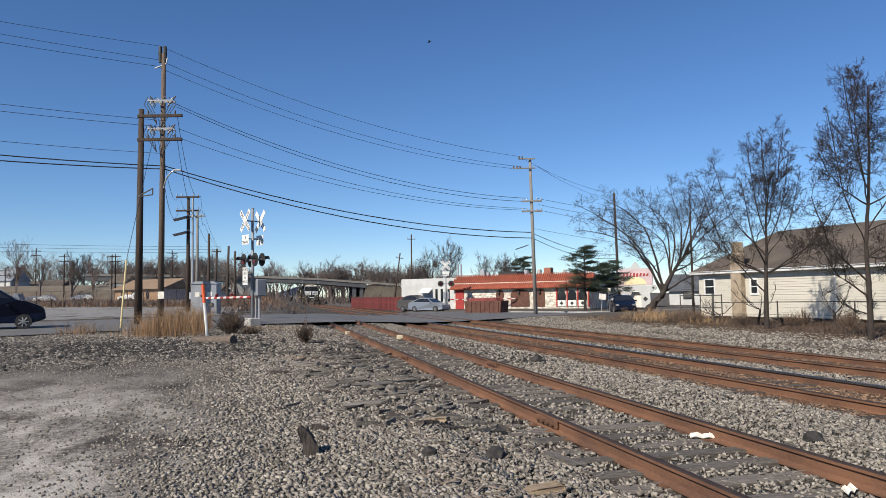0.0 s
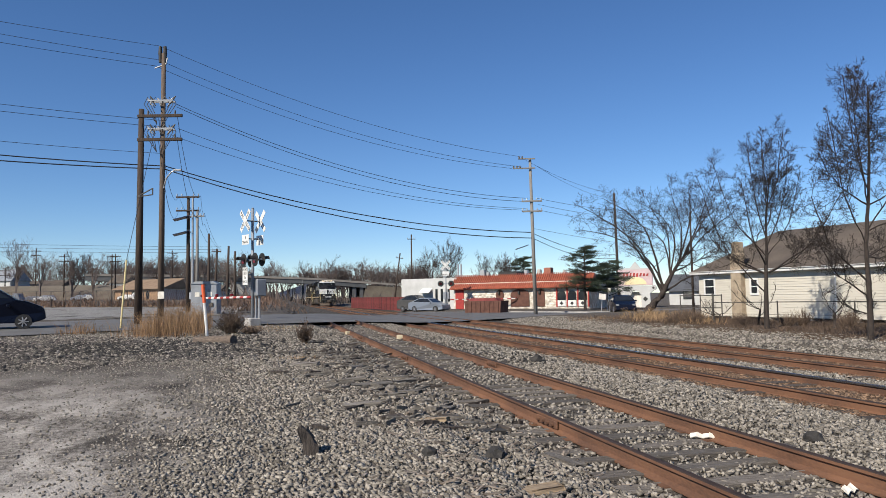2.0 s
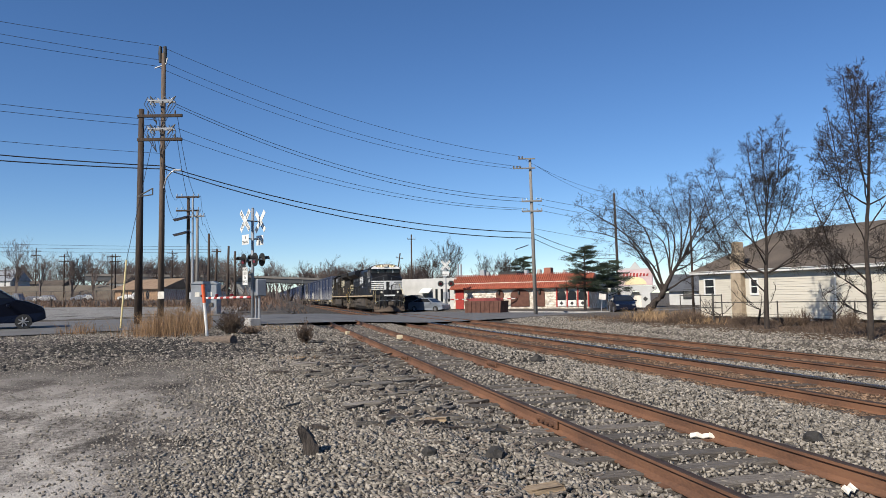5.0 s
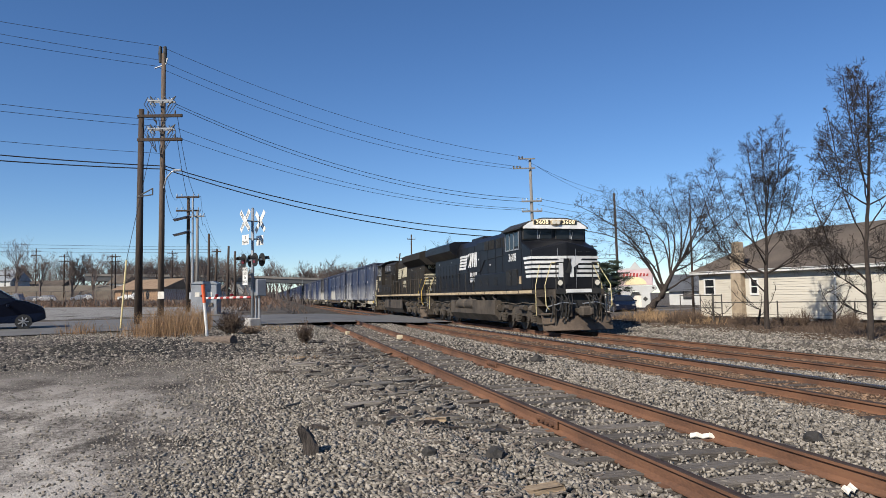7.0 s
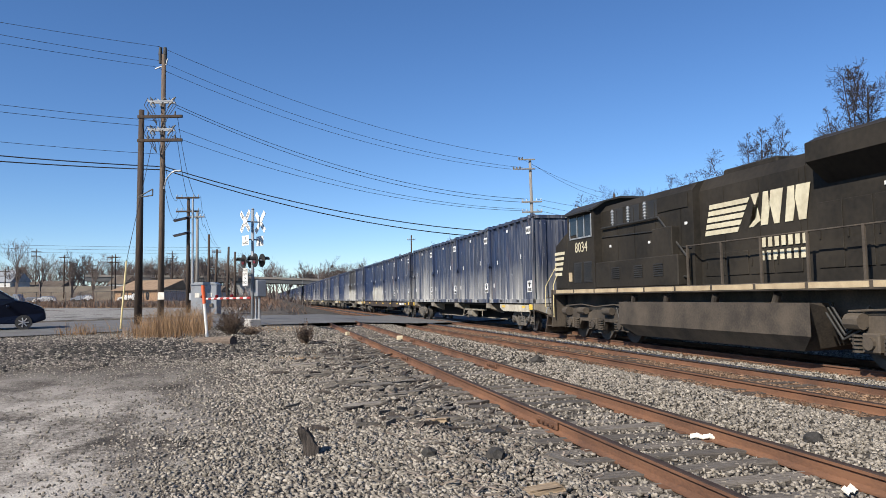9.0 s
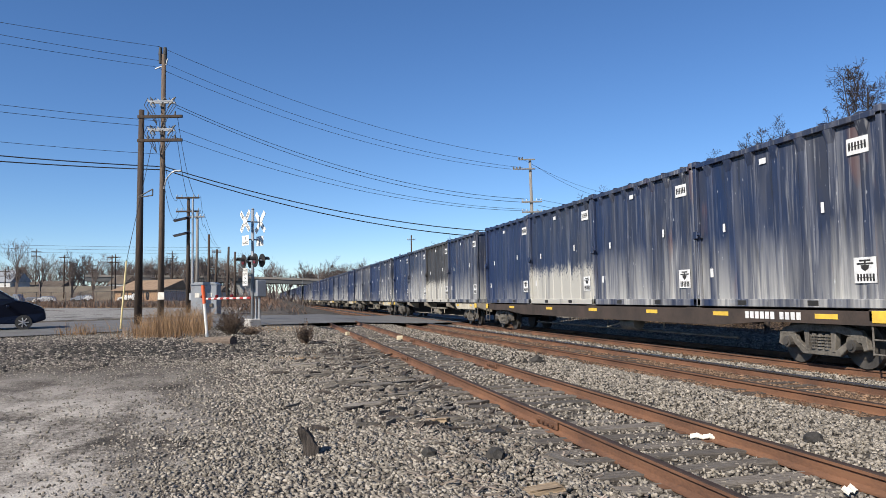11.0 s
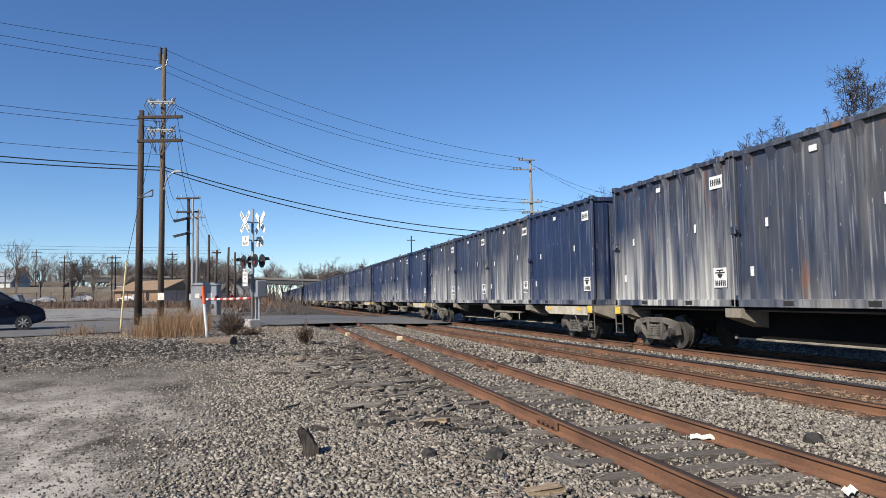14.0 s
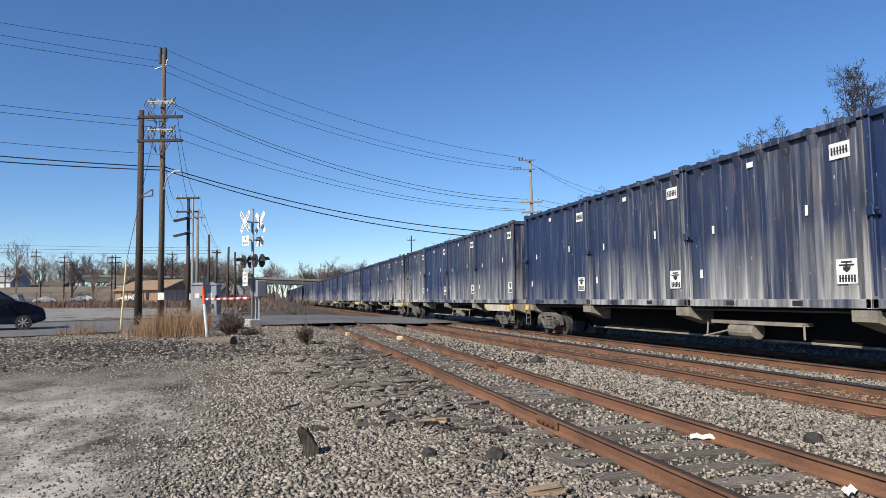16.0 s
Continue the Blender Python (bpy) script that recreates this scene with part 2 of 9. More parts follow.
def rail_mesh(y0, y1, x, z0, slope, shine):
    v, f, mats = [], [], []
    k = len(RAIL)
    ys = list(np.arange(y0, min(y1, 60), 2.0)) + list(np.arange(max(60, y0), y1, 20.0)) + [y1]
    for y in ys:
        wob = 0.006 * noise.noise(Vector((x, y * 0.12, 0)))
        for a, b in RAIL:
            v.append((x + a + wob, y, b + z0 + slope * y + wob * 0.6))
    for i in range(len(ys) - 1):
        for j in range(k):
            p, q = i * k + j, i * k + (j + 1) % k
            f.append((p, q, q + k, p + k))
            mats.append(1 if j in (6, 7, 8) or (shine and j == 9) else 0)
    me = raw("rail", v, f, M["rust"])
    me.materials.append(M["rail_shine"] if shine else M["rail_top"])
    me.polygons.foreach_set("material_index", mats)
    return me


def build_track(key, y0, y1, shine):
    x, z0, slope = TRACKS[key]
    word = {"siding": "rusty disused siding track with weathered ties", "middle": "middle main track with rusty rails and one polished head",
            "far": "far main track that carries the train"}[key]
    t = thing("railway_track", pose(0, 0, 0), word, "railway track", "tracks over the crossing", "structure")
    for s, bright in ((-1, shine[0]), (1, shine[1])):
        ob = new("rail", rail_mesh(y0, y1, x + s * GAUGE / 2, z0, slope, bright))
        ob.parent = t
    rnd = random.Random(len(key))
    meshes = []
    for i in range(4):
        bm = B()
        box(bm, -1.3, 1.3, -0.11, 0.11, -0.16, 0.0, 0.015)
        for vv in bm.verts:
            vv.co += Vector((rnd.uniform(-0.06, 0.06), rnd.uniform(-0.014, 0.014), rnd.uniform(-0.012, 0.006)))
        meshes.append(mesh_of(bm, "tie", M["tie" if key == "siding" else "tie_dark"]))
    y = max(y0, 3.0) + 0.2
    n = 0
    while y < min(y1, 75) and n < 130:
        e = lean(x)
        if not (edge(NEAR_EDGE, x) - 0.6 < y < edge(FAR_EDGE, x) + 0.4):
            drop = 0.156 if key == "siding" else 0.14
            piece("tie", meshes[n % 4], t, pose(x + rnd.uniform(-0.06, 0.06), y, z0 + slope * y - drop + rnd.uniform(-0.035, 0.008), rnd.uniform(-2, 2), rnd.uniform(-0.6, 0.6), rnd.uniform(-2.5, 2.5)))
            n += 1
        y += 0.52
    # spiked plates and anchors along the rails
    vv, ff = [], []
    y = max(y0, 3.0) + 0.2
    while y < min(y1, 75):
        if not (edge(NEAR_EDGE, x) - 0.3 < y < edge(FAR_EDGE, x)):
            for s in (-1, 1):
                for side in (-1, 1):
                    cx, cz = x + s * GAUGE / 2 + side * 0.10, z0 + slope * y - 0.158
                    for (dx, dy, hz, ox, oy) in (((0.05, 0.085, 0.006, 0, 0), (0.012, 0.012, 0.026, -0.02 * side, 0.05), (0.012, 0.012, 0.03, 0.01 * side, -0.05)) if key != "siding" else ((0.04, 0.07, -0.004, 0, 0),)):
                        i = len(vv)
                        for zz in (-0.03, hz):
                            for a, b in ((-1, -1), (1, -1), (1, 1), (-1, 1)):
                                vv.append((cx + ox + a * dx, y + oy + b * dy, cz + zz))
                        ff += [(i + 4, i + 5, i + 6, i + 7), (i, i + 1, i + 5, i + 4), (i + 1, i + 2, i + 6, i + 5), (i + 2, i + 3, i + 7, i + 6), (i + 3, i, i + 4, i + 7)]
        y += 0.52
    ob = new("tie_plates", raw("tie_plates", vv, ff, M["rust"]))
    ob.parent = t
    tagged(ob, "rusty tie plates and spikes along the rails", kind="stuff")


def stone_templates(rnd, n=8):
    out = []
    for _ in range(n):
        bm = B()
        bmesh.ops.create_cube(bm, size=1.25)
        for v in bm.verts:
            v.co += Vector((rnd.uniform(-0.6, 0.6), rnd.uniform(-0.6, 0.6), rnd.uniform(-0.5, 0.5)))
            v.co.z *= 0.9
        bmesh.ops.triangulate(bm, faces=bm.faces[:])
        vs = np.array([v.co[:] for v in bm.verts])
        bm.verts.index_update()
        fs = np.array([[v.index for v in f.verts] for f in bm.faces])
        bm.free()
        out.append((vs, fs))
    return out


def scatter_stones(name, label, places, material, seed):
    """Loose stones, one mesh; places: x, y, z, radius."""
    rng = np.random.default_rng(seed)
    tm = stone_templates(random.Random(seed))
    places = np.asarray(places)
    which = rng.integers(0, len(tm), len(places))
    V, F, off = [], [], 0
    for k, (vs, fs) in enumerate(tm):
        p = places[which == k]
        if not len(p):
            continue
        a = rng.uniform(0, 2 * np.pi, len(p))
        tilt = rng.uniform(-0.6, 0.6, len(p))
        sx, sy = rng.uniform(0.75, 1.6, len(p)), rng.uniform(0.55, 1.05, len(p))
        x, y, z = vs[:, 0][None] * sx[:, None], vs[:, 1][None] * sy[:, None], vs[:, 2][None]
        y, z = y * np.cos(tilt)[:, None] - z * np.sin(tilt)[:, None], y * np.sin(tilt)[:, None] + z * np.cos(tilt)[:, None]
        xx = x * np.cos(a)[:, None] - y * np.sin(a)[:, None]
        yy = x * np.sin(a)[:, None] + y * np.cos(a)[:, None]
        r = p[:, 3][:, None]
        vv = np.stack([xx * r + p[:, 0][:, None], yy * r + p[:, 1][:, None], z * r + p[:, 2][:, None]], -1).reshape(-1, 3)
        ff = (fs[None] + (np.arange(len(p)) * len(vs))[:, None, None]).reshape(-1, 3) + off
        off += len(vv)
        V.append(vv)
        F.append(ff)
    V, F = np.concatenate(V), np.concatenate(F)
    me = bpy.data.meshes.new(name)
    me.vertices.add(len(V))
    me.vertices.foreach_set("co", V.ravel())
    me.loops.add(len(F) * 3)
    me.loops.foreach_set("vertex_index", F.ravel().astype(np.int32))
    me.polygons.add(len(F))
    me.polygons.foreach_set("loop_start", (np.arange(len(F)) * 3).astype(np.int32))
    me.materials.append(material)
    me.update(calc_edges=True)
    me.validate()
    return tagged(new(name, me), label, "gravel", kind="stuff")


def bed_z(x, y):
    """Top of the ballast, level with the ties under each track and a little lower between them."""
    z = base_z(x, y) - 0.15
    for key in TRACKS:
        tx, z0, slope = TRACKS[key]
        w = 1 - sm(1.2, 1.9, abs(x - tx))
        z = z * (1 - w) + (z0 + slope * min(y, 320) - (0.195 if key == "siding" else 0.165)) * w
    return z + 0.018 * noise.noise(Vector((x * 2.2, y * 2.2, 7)))


def build_ballast():
    xs = list(np.arange(1.8, 15.9, 0.15))
    ys = list(np.arange(2.4, 37, 0.3)) + [37.5, 38]
    far = list(np.linspace(57, 120, 40)) + list(np.linspace(130, 600, 20))
    for rows, word in ((ys, "grey crushed-stone ballast round the tracks"), (far, "grey ballast beyond the road crossing")):
        v = []
        for y in rows:
            for x in xs:
                yy = min(y, edge(NEAR_EDGE, x) + 0.2) if y < 40 else y
                if y < 40 and y > 30:
                    yy = 30 + (y - 30) * (edge(NEAR_EDGE, x) + 0.2 - 30) / 8
                z = bed_z(x, yy)
                if x < 2.4 or x > 15.4:
                    z -= 0.12
                v.append((x, yy, z))
        w = len(xs)
        f = [(j * w + i, j * w + i + 1, (j + 1) * w + i + 1, (j + 1) * w + i) for j in range(len(rows) - 1) for i in range(w - 1)]
        ob = new("ballast_bed", raw("ballast_bed", v, f, M["ballast"], True))
        tagged(ob, word, "ballast", kind="structure")


def rusty_strips():
    """Rust-stained ballast between and beside the main rails."""
    for key in ("middle", "far"):
        tx = TRACKS[key][0]
        for y0, y1, n in ((2.5, 44, 140), (58, 200, 60)):
            xs = np.linspace(tx - 1.2, tx + 1.2, 17)
            ys = np.linspace(y0, y1, n)
            v = []
            for y in ys:
                for i, x in enumerate(xs):
                    yy = min(y, edge(NEAR_EDGE, x) + 0.1) if y < 50 else y
                    v.append((x, yy, bed_z(x, yy) + (0.012 if 0 < i < 16 else -0.03)))
            w = len(xs)
            f = [(j * w + i, j * w + i + 1, (j + 1) * w + i + 1, (j + 1) * w + i) for j in range(n - 1) for i in range(w - 1)]
            tagged(new("stained_ballast", raw("stained_ballast", v, f, M["rusty_ballast"], True)), "rust-brown stained ballast of the main tracks", "ballast", kind="structure")


def build_stones():
    rng = np.random.default_rng(5)
    pl, rusty = [], []
    # on the ballast, denser near by
    for (y0, y1, n, r0, r1) in ((3.4, 9, 32000, 0.009, 0.03), (9, 16, 30000, 0.012, 0.033), (16, 40, 24000, 0.018, 0.04)):
        ys, rs = rng.uniform(y0, y1, n), rng.uniform(r0, r1, n)
        xs = 1.9 + (np.minimum(15.8, 4.0 + ys * 0.95) - 1.9) * rng.random(n)
        for x, y, r in zip(xs, ys, rs):
            if y > edge(NEAR_EDGE, x) - 0.3 or x > 4.5 + y * 0.95 + 2:
                continue
            if any(abs(abs(x - TRACKS[k][0]) - GAUGE / 2) < 0.1 for k in TRACKS):
                continue
            if abs(x - TRACKS["siding"][0]) < 1.25 and rng.random() < 0.55:
                continue
            if min(abs(x - TRACKS["middle"][0]), abs(x - TRACKS["far"][0])) < 1.15:
                rusty.append((x, y, bed_z(x, y) + r * 0.2, r))
                continue
            pl.append((x, y, bed_z(x, y) + r * 0.5, r))
    scatter_stones("rusty_ballast_stones", "rust-stained crushed stones between the main rails", rusty, M["stone_rusty"], 6)
    scatter_stones("ballast_stones", "loose grey crushed stones of the ballast", pl, M["stone"], 3)
    pl = []
    for (y0, y1, n, r0, r1) in ((3.0, 9, 30000, 0.005, 0.024), (9, 18, 26000, 0.008, 0.027), (18, 33, 12000, 0.013, 0.035)):
        ys, rs = rng.uniform(y0, y1, n), rng.uniform(r0, r1, n)
        us = rng.uniform(0, 1, n)
        for u, y, r in zip(us, ys, rs):
            x = -0.36 * y - 1 + (2.6 + 0.36 * y + 1) * u ** 0.75
            # the worn wheel way stays dusty and nearly free of stones
            worn = (1 - sm(-2.2, 0.3, x)) * (1 - sm(14, 20, y))
            if rng.random() < 0.82 * worn + 0.25 * noise.noise(Vector((x * 0.6, y * 0.5, 1))):
                continue
            r = r * (1 - 0.4 * worn)
            pl.append((x, y, ground_z(x, y) + r * 0.4, r))
    scatter_stones("gravel", "loose grey gravel on the trodden dirt", pl, M["stone"], 4)
    pl = []
    for _ in range(11000):
        y = rng.uniform(10, 44)
        x = 15.3 + (2.3 + 0.05 * (y - 10)) * rng.random() ** 1.4
        r = rng.uniform(0.016, 0.045)
        if y < edge(NEAR_EDGE, x) - 0.5:
            pl.append((x, y, ground_z(x, y) + r * 0.2, r))
    scatter_stones("bank_gravel", "loose grey gravel between the far track and the bank", pl, M["stone"], 8)


# ---- the train ----
TRAIN_X = 11.5704 + GAUGE / 2
SPEED = 21.4


def wheel_mesh(r, material):
    bm = B()
    rod(bm, (-0.07, 0, 0), (0.07, 0, 0), r, n=24)
    rod(bm, (0.05, 0, 0), (0.08, 0, 0), r + 0.028, n=24)
    rod(bm, (-0.085, 0, 0), (-0.05, 0, 0), r * 0.55, r * 0.8, n=20)
    rod(bm, (-0.12, 0, 0), (-0.07, 0, 0), r * 0.22, n=12)
    return mesh_of(bm, "wheel", material)


def loco_truck(parent, y):
    """A three-axle truck; its middle axle is at y."""
    for sx in (-1, 1):
        bm = B()
        o = [(-2.55, 0.95), (-2.4, 1.08), (-1.5, 1.08), (-1.2, 0.92), (-0.6, 0.92), (-0.3, 1.02), (0.3, 1.02), (0.6, 0.92), (1.2, 0.92), (1.5, 1.08), (2.4, 1.08), (2.55, 0.95),
             (2.5, 0.6), (2.3, 0.34), (1.5, 0.34), (1.25, 0.62), (0.55, 0.62), (0.4, 0.34), (-0.4, 0.34), (-0.55, 0.62), (-1.25, 0.62), (-1.5, 0.34), (-2.3, 0.34), (-2.5, 0.6)]
        prism(bm, [(a + y, b) for a, b in o], sx * 1.02, sx * 1.16)
        for dy in (-1.85, 0, 1.85):
            box(bm, min(sx * 1.1, sx * 1.3), max(sx * 1.1, sx * 1.3), y + dy - 0.2, y + dy + 0.2, 0.36, 0.74, 0.03)
            rod(bm, (sx * 1.25, y + dy, 0.55), (sx * 1.36, y + dy, 0.55), 0.13, n=10)
            for k in (-0.36, 0.36):
                for c in range(5):
                    rod(bm, (sx * 1.2, y + dy + k, 0.36 + c * 0.075), (sx * 1.2, y + dy + k, 0.4 + c * 0.075), 0.115, n=8)
        for dy in (-0.95, 0.95):
            rod(bm, (sx * 1.25, y + dy - 0.28, 0.98), (sx * 1.25, y + dy + 0.28, 0.98), 0.12, n=10)
        bent(bm, [(sx * 1.22, y - 2.4, 1.14), (sx * 1.25, y - 1.0, 1.2), (sx * 1.22, y, 1.12), (sx * 1.25, y + 1.4, 1.2), (sx * 1.22, y + 2.4, 1.12)], 0.025)
        rod(bm, (sx * 1.28, y - 2.35, 0.95), (sx * 1.28, y - 2.0, 0.95), 0.16, n=10)
        rod(bm, (sx * 1.28, y + 2.0, 0.95), (sx * 1.28, y + 2.35, 0.95), 0.16, n=10)
        part("truck_frame", bm, M["loco_grime"], parent, "dusty cast-steel truck side frame")
    bm = B()
    box(bm, -1.0, 1.0, y - 2.2, y + 2.2, 0.55, 1.1)
    part("truck_bolster", bm, M["black"], parent)
    for dy in (-1.85, 0, 1.85):
        for sx in (-1, 1):
            ob = new("wheel", LOCO_WHEEL)
            ob.parent = parent
            ob.matrix_basis = pose(sx * 0.76, y + dy, 0.535, 0, 0, 0 if sx < 0 else 180)


def stripes_logo(parent, sx, y_front, z, scale, material):
    """The slanting bars and two blocks of an emblem, as plain shapes."""
    # along the car away from the nose for the near side
    X = sx * 1.032

    def fl(y):
        return y if sx < 0 else 2 * (y_front + 1.95 * scale) - y
    for i in range(5):
        z0 = z + 0.29 * scale - i * 0.155 * scale
        lo, hi = y_front + 1.95 * scale, y_front + (3.6 + 0.05 * i) * scale
        cut = 0.1 * i * scale
        bm = B()
        prism(bm, [(fl(lo + cut + 0.12), z0), (fl(hi), z0), (fl(hi + 0.03), z0 - 0.11 * scale), (fl(lo + cut + 0.2), z0 - 0.11 * scale)], min(X, X + sx * 0.006), max(X, X + sx * 0.006))
        part("emblem_bar", bm, material, parent, "pale slanting emblem bar")
    zt, zb = z + 0.36 * scale, z - 0.42 * scale
    a, b = min(X, X + sx * 0.008), max(X, X + sx * 0.008)

    def q(u, v):
        return (fl(y_front + u * scale), zb + v * (zt - zb))
    # a pale crest shape with a dark notch, then two slanting blocks
    for u0, u1, cutw in ((1.02, 1.72, 0.16), (0.22, 0.94, 0.2)):
        bm = B()
        prism(bm, [q(u1, 0.06), q(u1 - 0.12, 0.98), q(u1 - 0.12 - cutw, 0.98), q((u0 + u1) / 2 + 0.06, 0.45), q((u0 + u1) / 2 - 0.02, 0.98), q(u0 - 0.06, 0.98), q(u0 + 0.1, 0.06),
                   q(u0 + 0.1 + cutw, 0.06), q((u0 + u1) / 2 + 0.02, 0.62), q((u0 + u1) / 2 + 0.12, 0.06)], a, b)
        part("emblem_block", bm, material, parent, "pale slanting emblem block")
    bm = B()
    prism(bm, [q(2.02, 0.98), q(1.74, 0.98), q(1.86, 0.3), q(2.14, 0.05), q(1.98, 0.05), q(1.72, 0.2), q(1.8, 0.55), q(1.94, 0.72)], a, b)
    part("emblem_crest", bm, material, parent, "pale curved emblem shape")


def locomotive(dusty, cream):
    """A six-axle diesel, nose at y 0 and 22.3 m long."""
    body = M["loco_black"] if not dusty else M["loco_dusty"]
    white = M["silver_paint"] if not cream else M["cream_letter"]
    L = thing("locomotive", pose(0, 0, 0), "black diesel freight locomotive with white nose stripes" if not dusty else "dusty black diesel locomotive coupled long hood first",
              "locomotive", "engines of the freight train")
    # underframe and walkway
    bm = B()
    box(bm, -1.5, 1.5, 1.75, 21.4, 1.55, 1.74, 0.02)
    box(bm, -0.9, 0.9, 1.2, 21.6, 1.0, 1.56)
    part("underframe", bm, M["loco_grime"], L)
    for sx in (-1, 1):
        for i in range(12):
            y = 2.1 + i * 1.6
            bm = B()
            box(bm, min(sx * 1.5, sx * 1.512), max(sx * 1.5, sx * 1.512), y, y + 1.5, 1.6, 1.72)
            part("sill_stripe", bm, M["cream_stripe"], L, "worn cream reflective sill stripe")
    # cab
    bm = B()
    prism(bm, [(-1.5, 1.74), (-1.5, 4.28), (-1.15, 4.5), (-0.55, 4.64), (0.55, 4.64), (1.15, 4.5), (1.5, 4.28), (1.5, 1.74)], 3.25, 5.35, "y")
    part("cab", bm, body, L)
    bm = B()
    prism(bm, [(-1.58, 4.24), (-1.58, 4.3), (-1.17, 4.54), (-0.56, 4.69), (0.56, 4.69), (1.17, 4.54), (1.58, 4.3), (1.58, 4.24), (1.15, 4.49), (0.55, 4.63), (-0.55, 4.63), (-1.15, 4.49)], 3.1, 5.5, "y")
    part("cab_roof", bm, M["black"], L)
    # windscreen wall band and number boards
    bm = B()
    prism(bm, [(-1.44, 4.23), (-1.44, 4.31), (-1.14, 4.5), (-0.54, 4.64), (0.54, 4.64), (1.14, 4.5), (1.44, 4.31), (1.44, 4.23)], 3.1, 3.24, "y")
    for v in bm.verts:
        v.co.y -= (4.64 - v.co.z) * 0.3
    part("brow_band", bm, white, L, "white band over the windscreen")
    for x0, x1 in ((-1.0, -0.22), (0.22, 1.0)):
        bm = B()
        box(bm, x0, x1, 3.0, 3.12, 4.38, 4.6, 0.02)
        board = part("number_board", bm, M["cream_stripe"], L, "number board with a tan rim")
        b2 = B()
        box(b2, x0 + 0.03, x1 - 0.03, 2.992, 3.002, 4.41, 4.57)
        part("panel", b2, M["black"], board)
        letters("3608" if not dusty else "8034", 0.235, M["board_glow"], board, Matrix.Translation(((x0 + x1) / 2, 2.988, 4.49)) @ pose(0, 0, 0, 90, 0, 0), "number", 1.25)
    bm = B()
    box(bm, -0.2, 0.2, 2.92, 3.14, 4.36, 4.6, 0.05)
    lamp = part("headlight", bm, M["cream_stripe"], L, "tan twin headlight housing")
    for sx in (-1, 1):
        b2 = B()
        rod(b2, (sx * 0.095, 2.905, 4.48), (sx * 0.095, 2.93, 4.48), 0.085, n=14)
        part("lens", b2, M["lamp_glow"] if not dusty else M["chrome_lens"], lamp)
    for x0, x1 in ((-1.4, -0.1), (0.1, 1.4)):
        bm = B()
        box(bm, x0 - 0.03, x1 + 0.03, 3.2, 3.245, 3.78, 4.25, 0.02)
        fr = part("windscreen_frame", bm, M["black"], L)
        b2 = B()
        prism(b2, [(x0 + 0.02, 3.83), (x0 + 0.02, 4.2), (x1 - 0.02, 4.2), (x1 - 0.02, 3.83)], 3.185, 3.199, "y")
        part("windscreen", b2, M["glass_dark"], fr)
        b2 = B()
        rod(b2, ((x0 + x1) / 2 + 0.05, 3.17, 3.8), ((x0 + x1) / 2 + 0.12, 3.17, 4.1), 0.012, n=5)
        box(b2, (x0 + x1) / 2 - 0.02, (x0 + x1) / 2 + 0.02, 3.178, 3.184, 3.83, 4.2)
        part("wiper", b2, M["galv"], fr)
    for sx in (-1, 1):
        a, b = min(sx * 1.5, sx * 1.515), max(sx * 1.5, sx * 1.515)
        bm = B()
        for y0, y1, zz in ((3.5, 4.05, 3.55), (4.12, 4.62, 3.45), (4.66, 5.16, 3.45)):
            box(bm, a, b, y0, y1, zz, 4.12)
        w = part("side_window", bm, M["glass_dark"], L)
        b2 = B()
        c, d = min(sx * 1.51, sx * 1.53), max(sx * 1.51, sx * 1.53)
        for y in (3.46, 4.06, 4.62, 5.16):
            box(b2, c, d, y, y + 0.05, 3.42, 4.15)
        box(b2, c, d, 3.46, 5.2, 3.4, 3.45)
        part("window_frame", b2, M["galv"], w)
        bm = B()
        box(bm, min(sx * 1.5, sx * 1.72), max(sx * 1.5, sx * 1.72), 3.5, 5.2, 4.2, 4.23)
        part("sunshade", bm, M["black"], L)
        for y0 in (3.75, 4.55):
            bm = B()
            box(bm, a, b, y0, y0 + 0.62, 1.95, 2.62)
            for i in range(12):
                box(bm, min(sx * 1.51, sx * 1.53), max(sx * 1.51, sx * 1.53), y0 + 0.03, y0 + 0.59, 1.98 + i * 0.053, 2.0 + i * 0.053)
            part("louvre", bm, M["black"], L)
        bm = B()
        box(bm, a, b, 3.3, 3.55, 2.0, 2.3)
        part("data_plate", bm, M["cream_stripe"], L)
        sgn = pose(sx * 1.508, 4.35, 3.1, 90, 0, -90 if sx < 0 else 90)
        letters("3608" if not dusty else "8034", 0.5, white, L, sgn, "cab_number", 1.0)
    # nose: nearly flat front with a slight keel, roof sloping to both sides
    bm = B()
    vs = [bm.verts.new(c) for c in ((-1.5, 3.25, 1.74), (-1.5, 2.1, 1.74), (0, 1.88, 1.74), (1.5, 2.1, 1.74), (1.5, 3.25, 1.74),
                                    (-1.5, 3.25, 3.72), (-1.5, 2.14, 3.3), (0, 1.92, 3.62), (1.5, 2.14, 3.3), (1.5, 3.25, 3.72), (0, 3.25, 3.86))]
    for ids in ((0, 1, 6, 5), (1, 2, 7, 6), (2, 3, 8, 7), (3, 4, 9, 8), (5, 6, 7, 10), (10, 7, 8, 9), (0, 4, 3, 2, 1), (0, 5, 10, 9, 4)):
        bm.faces.new([vs[i] for i in ids])
    bmesh.ops.recalc_face_normals(bm, faces=bm.faces)
    bmesh.ops.bevel(bm, geom=bm.edges[:], offset=0.05, segments=2, affect="EDGES", profile=0.5)
    nose = part("nose", bm, body, L)

    def on_front(x, z, out=0.008):
        return (x, 1.88 + abs(x) * 0.1467 + (z - 1.74) * 0.021 - out, z)

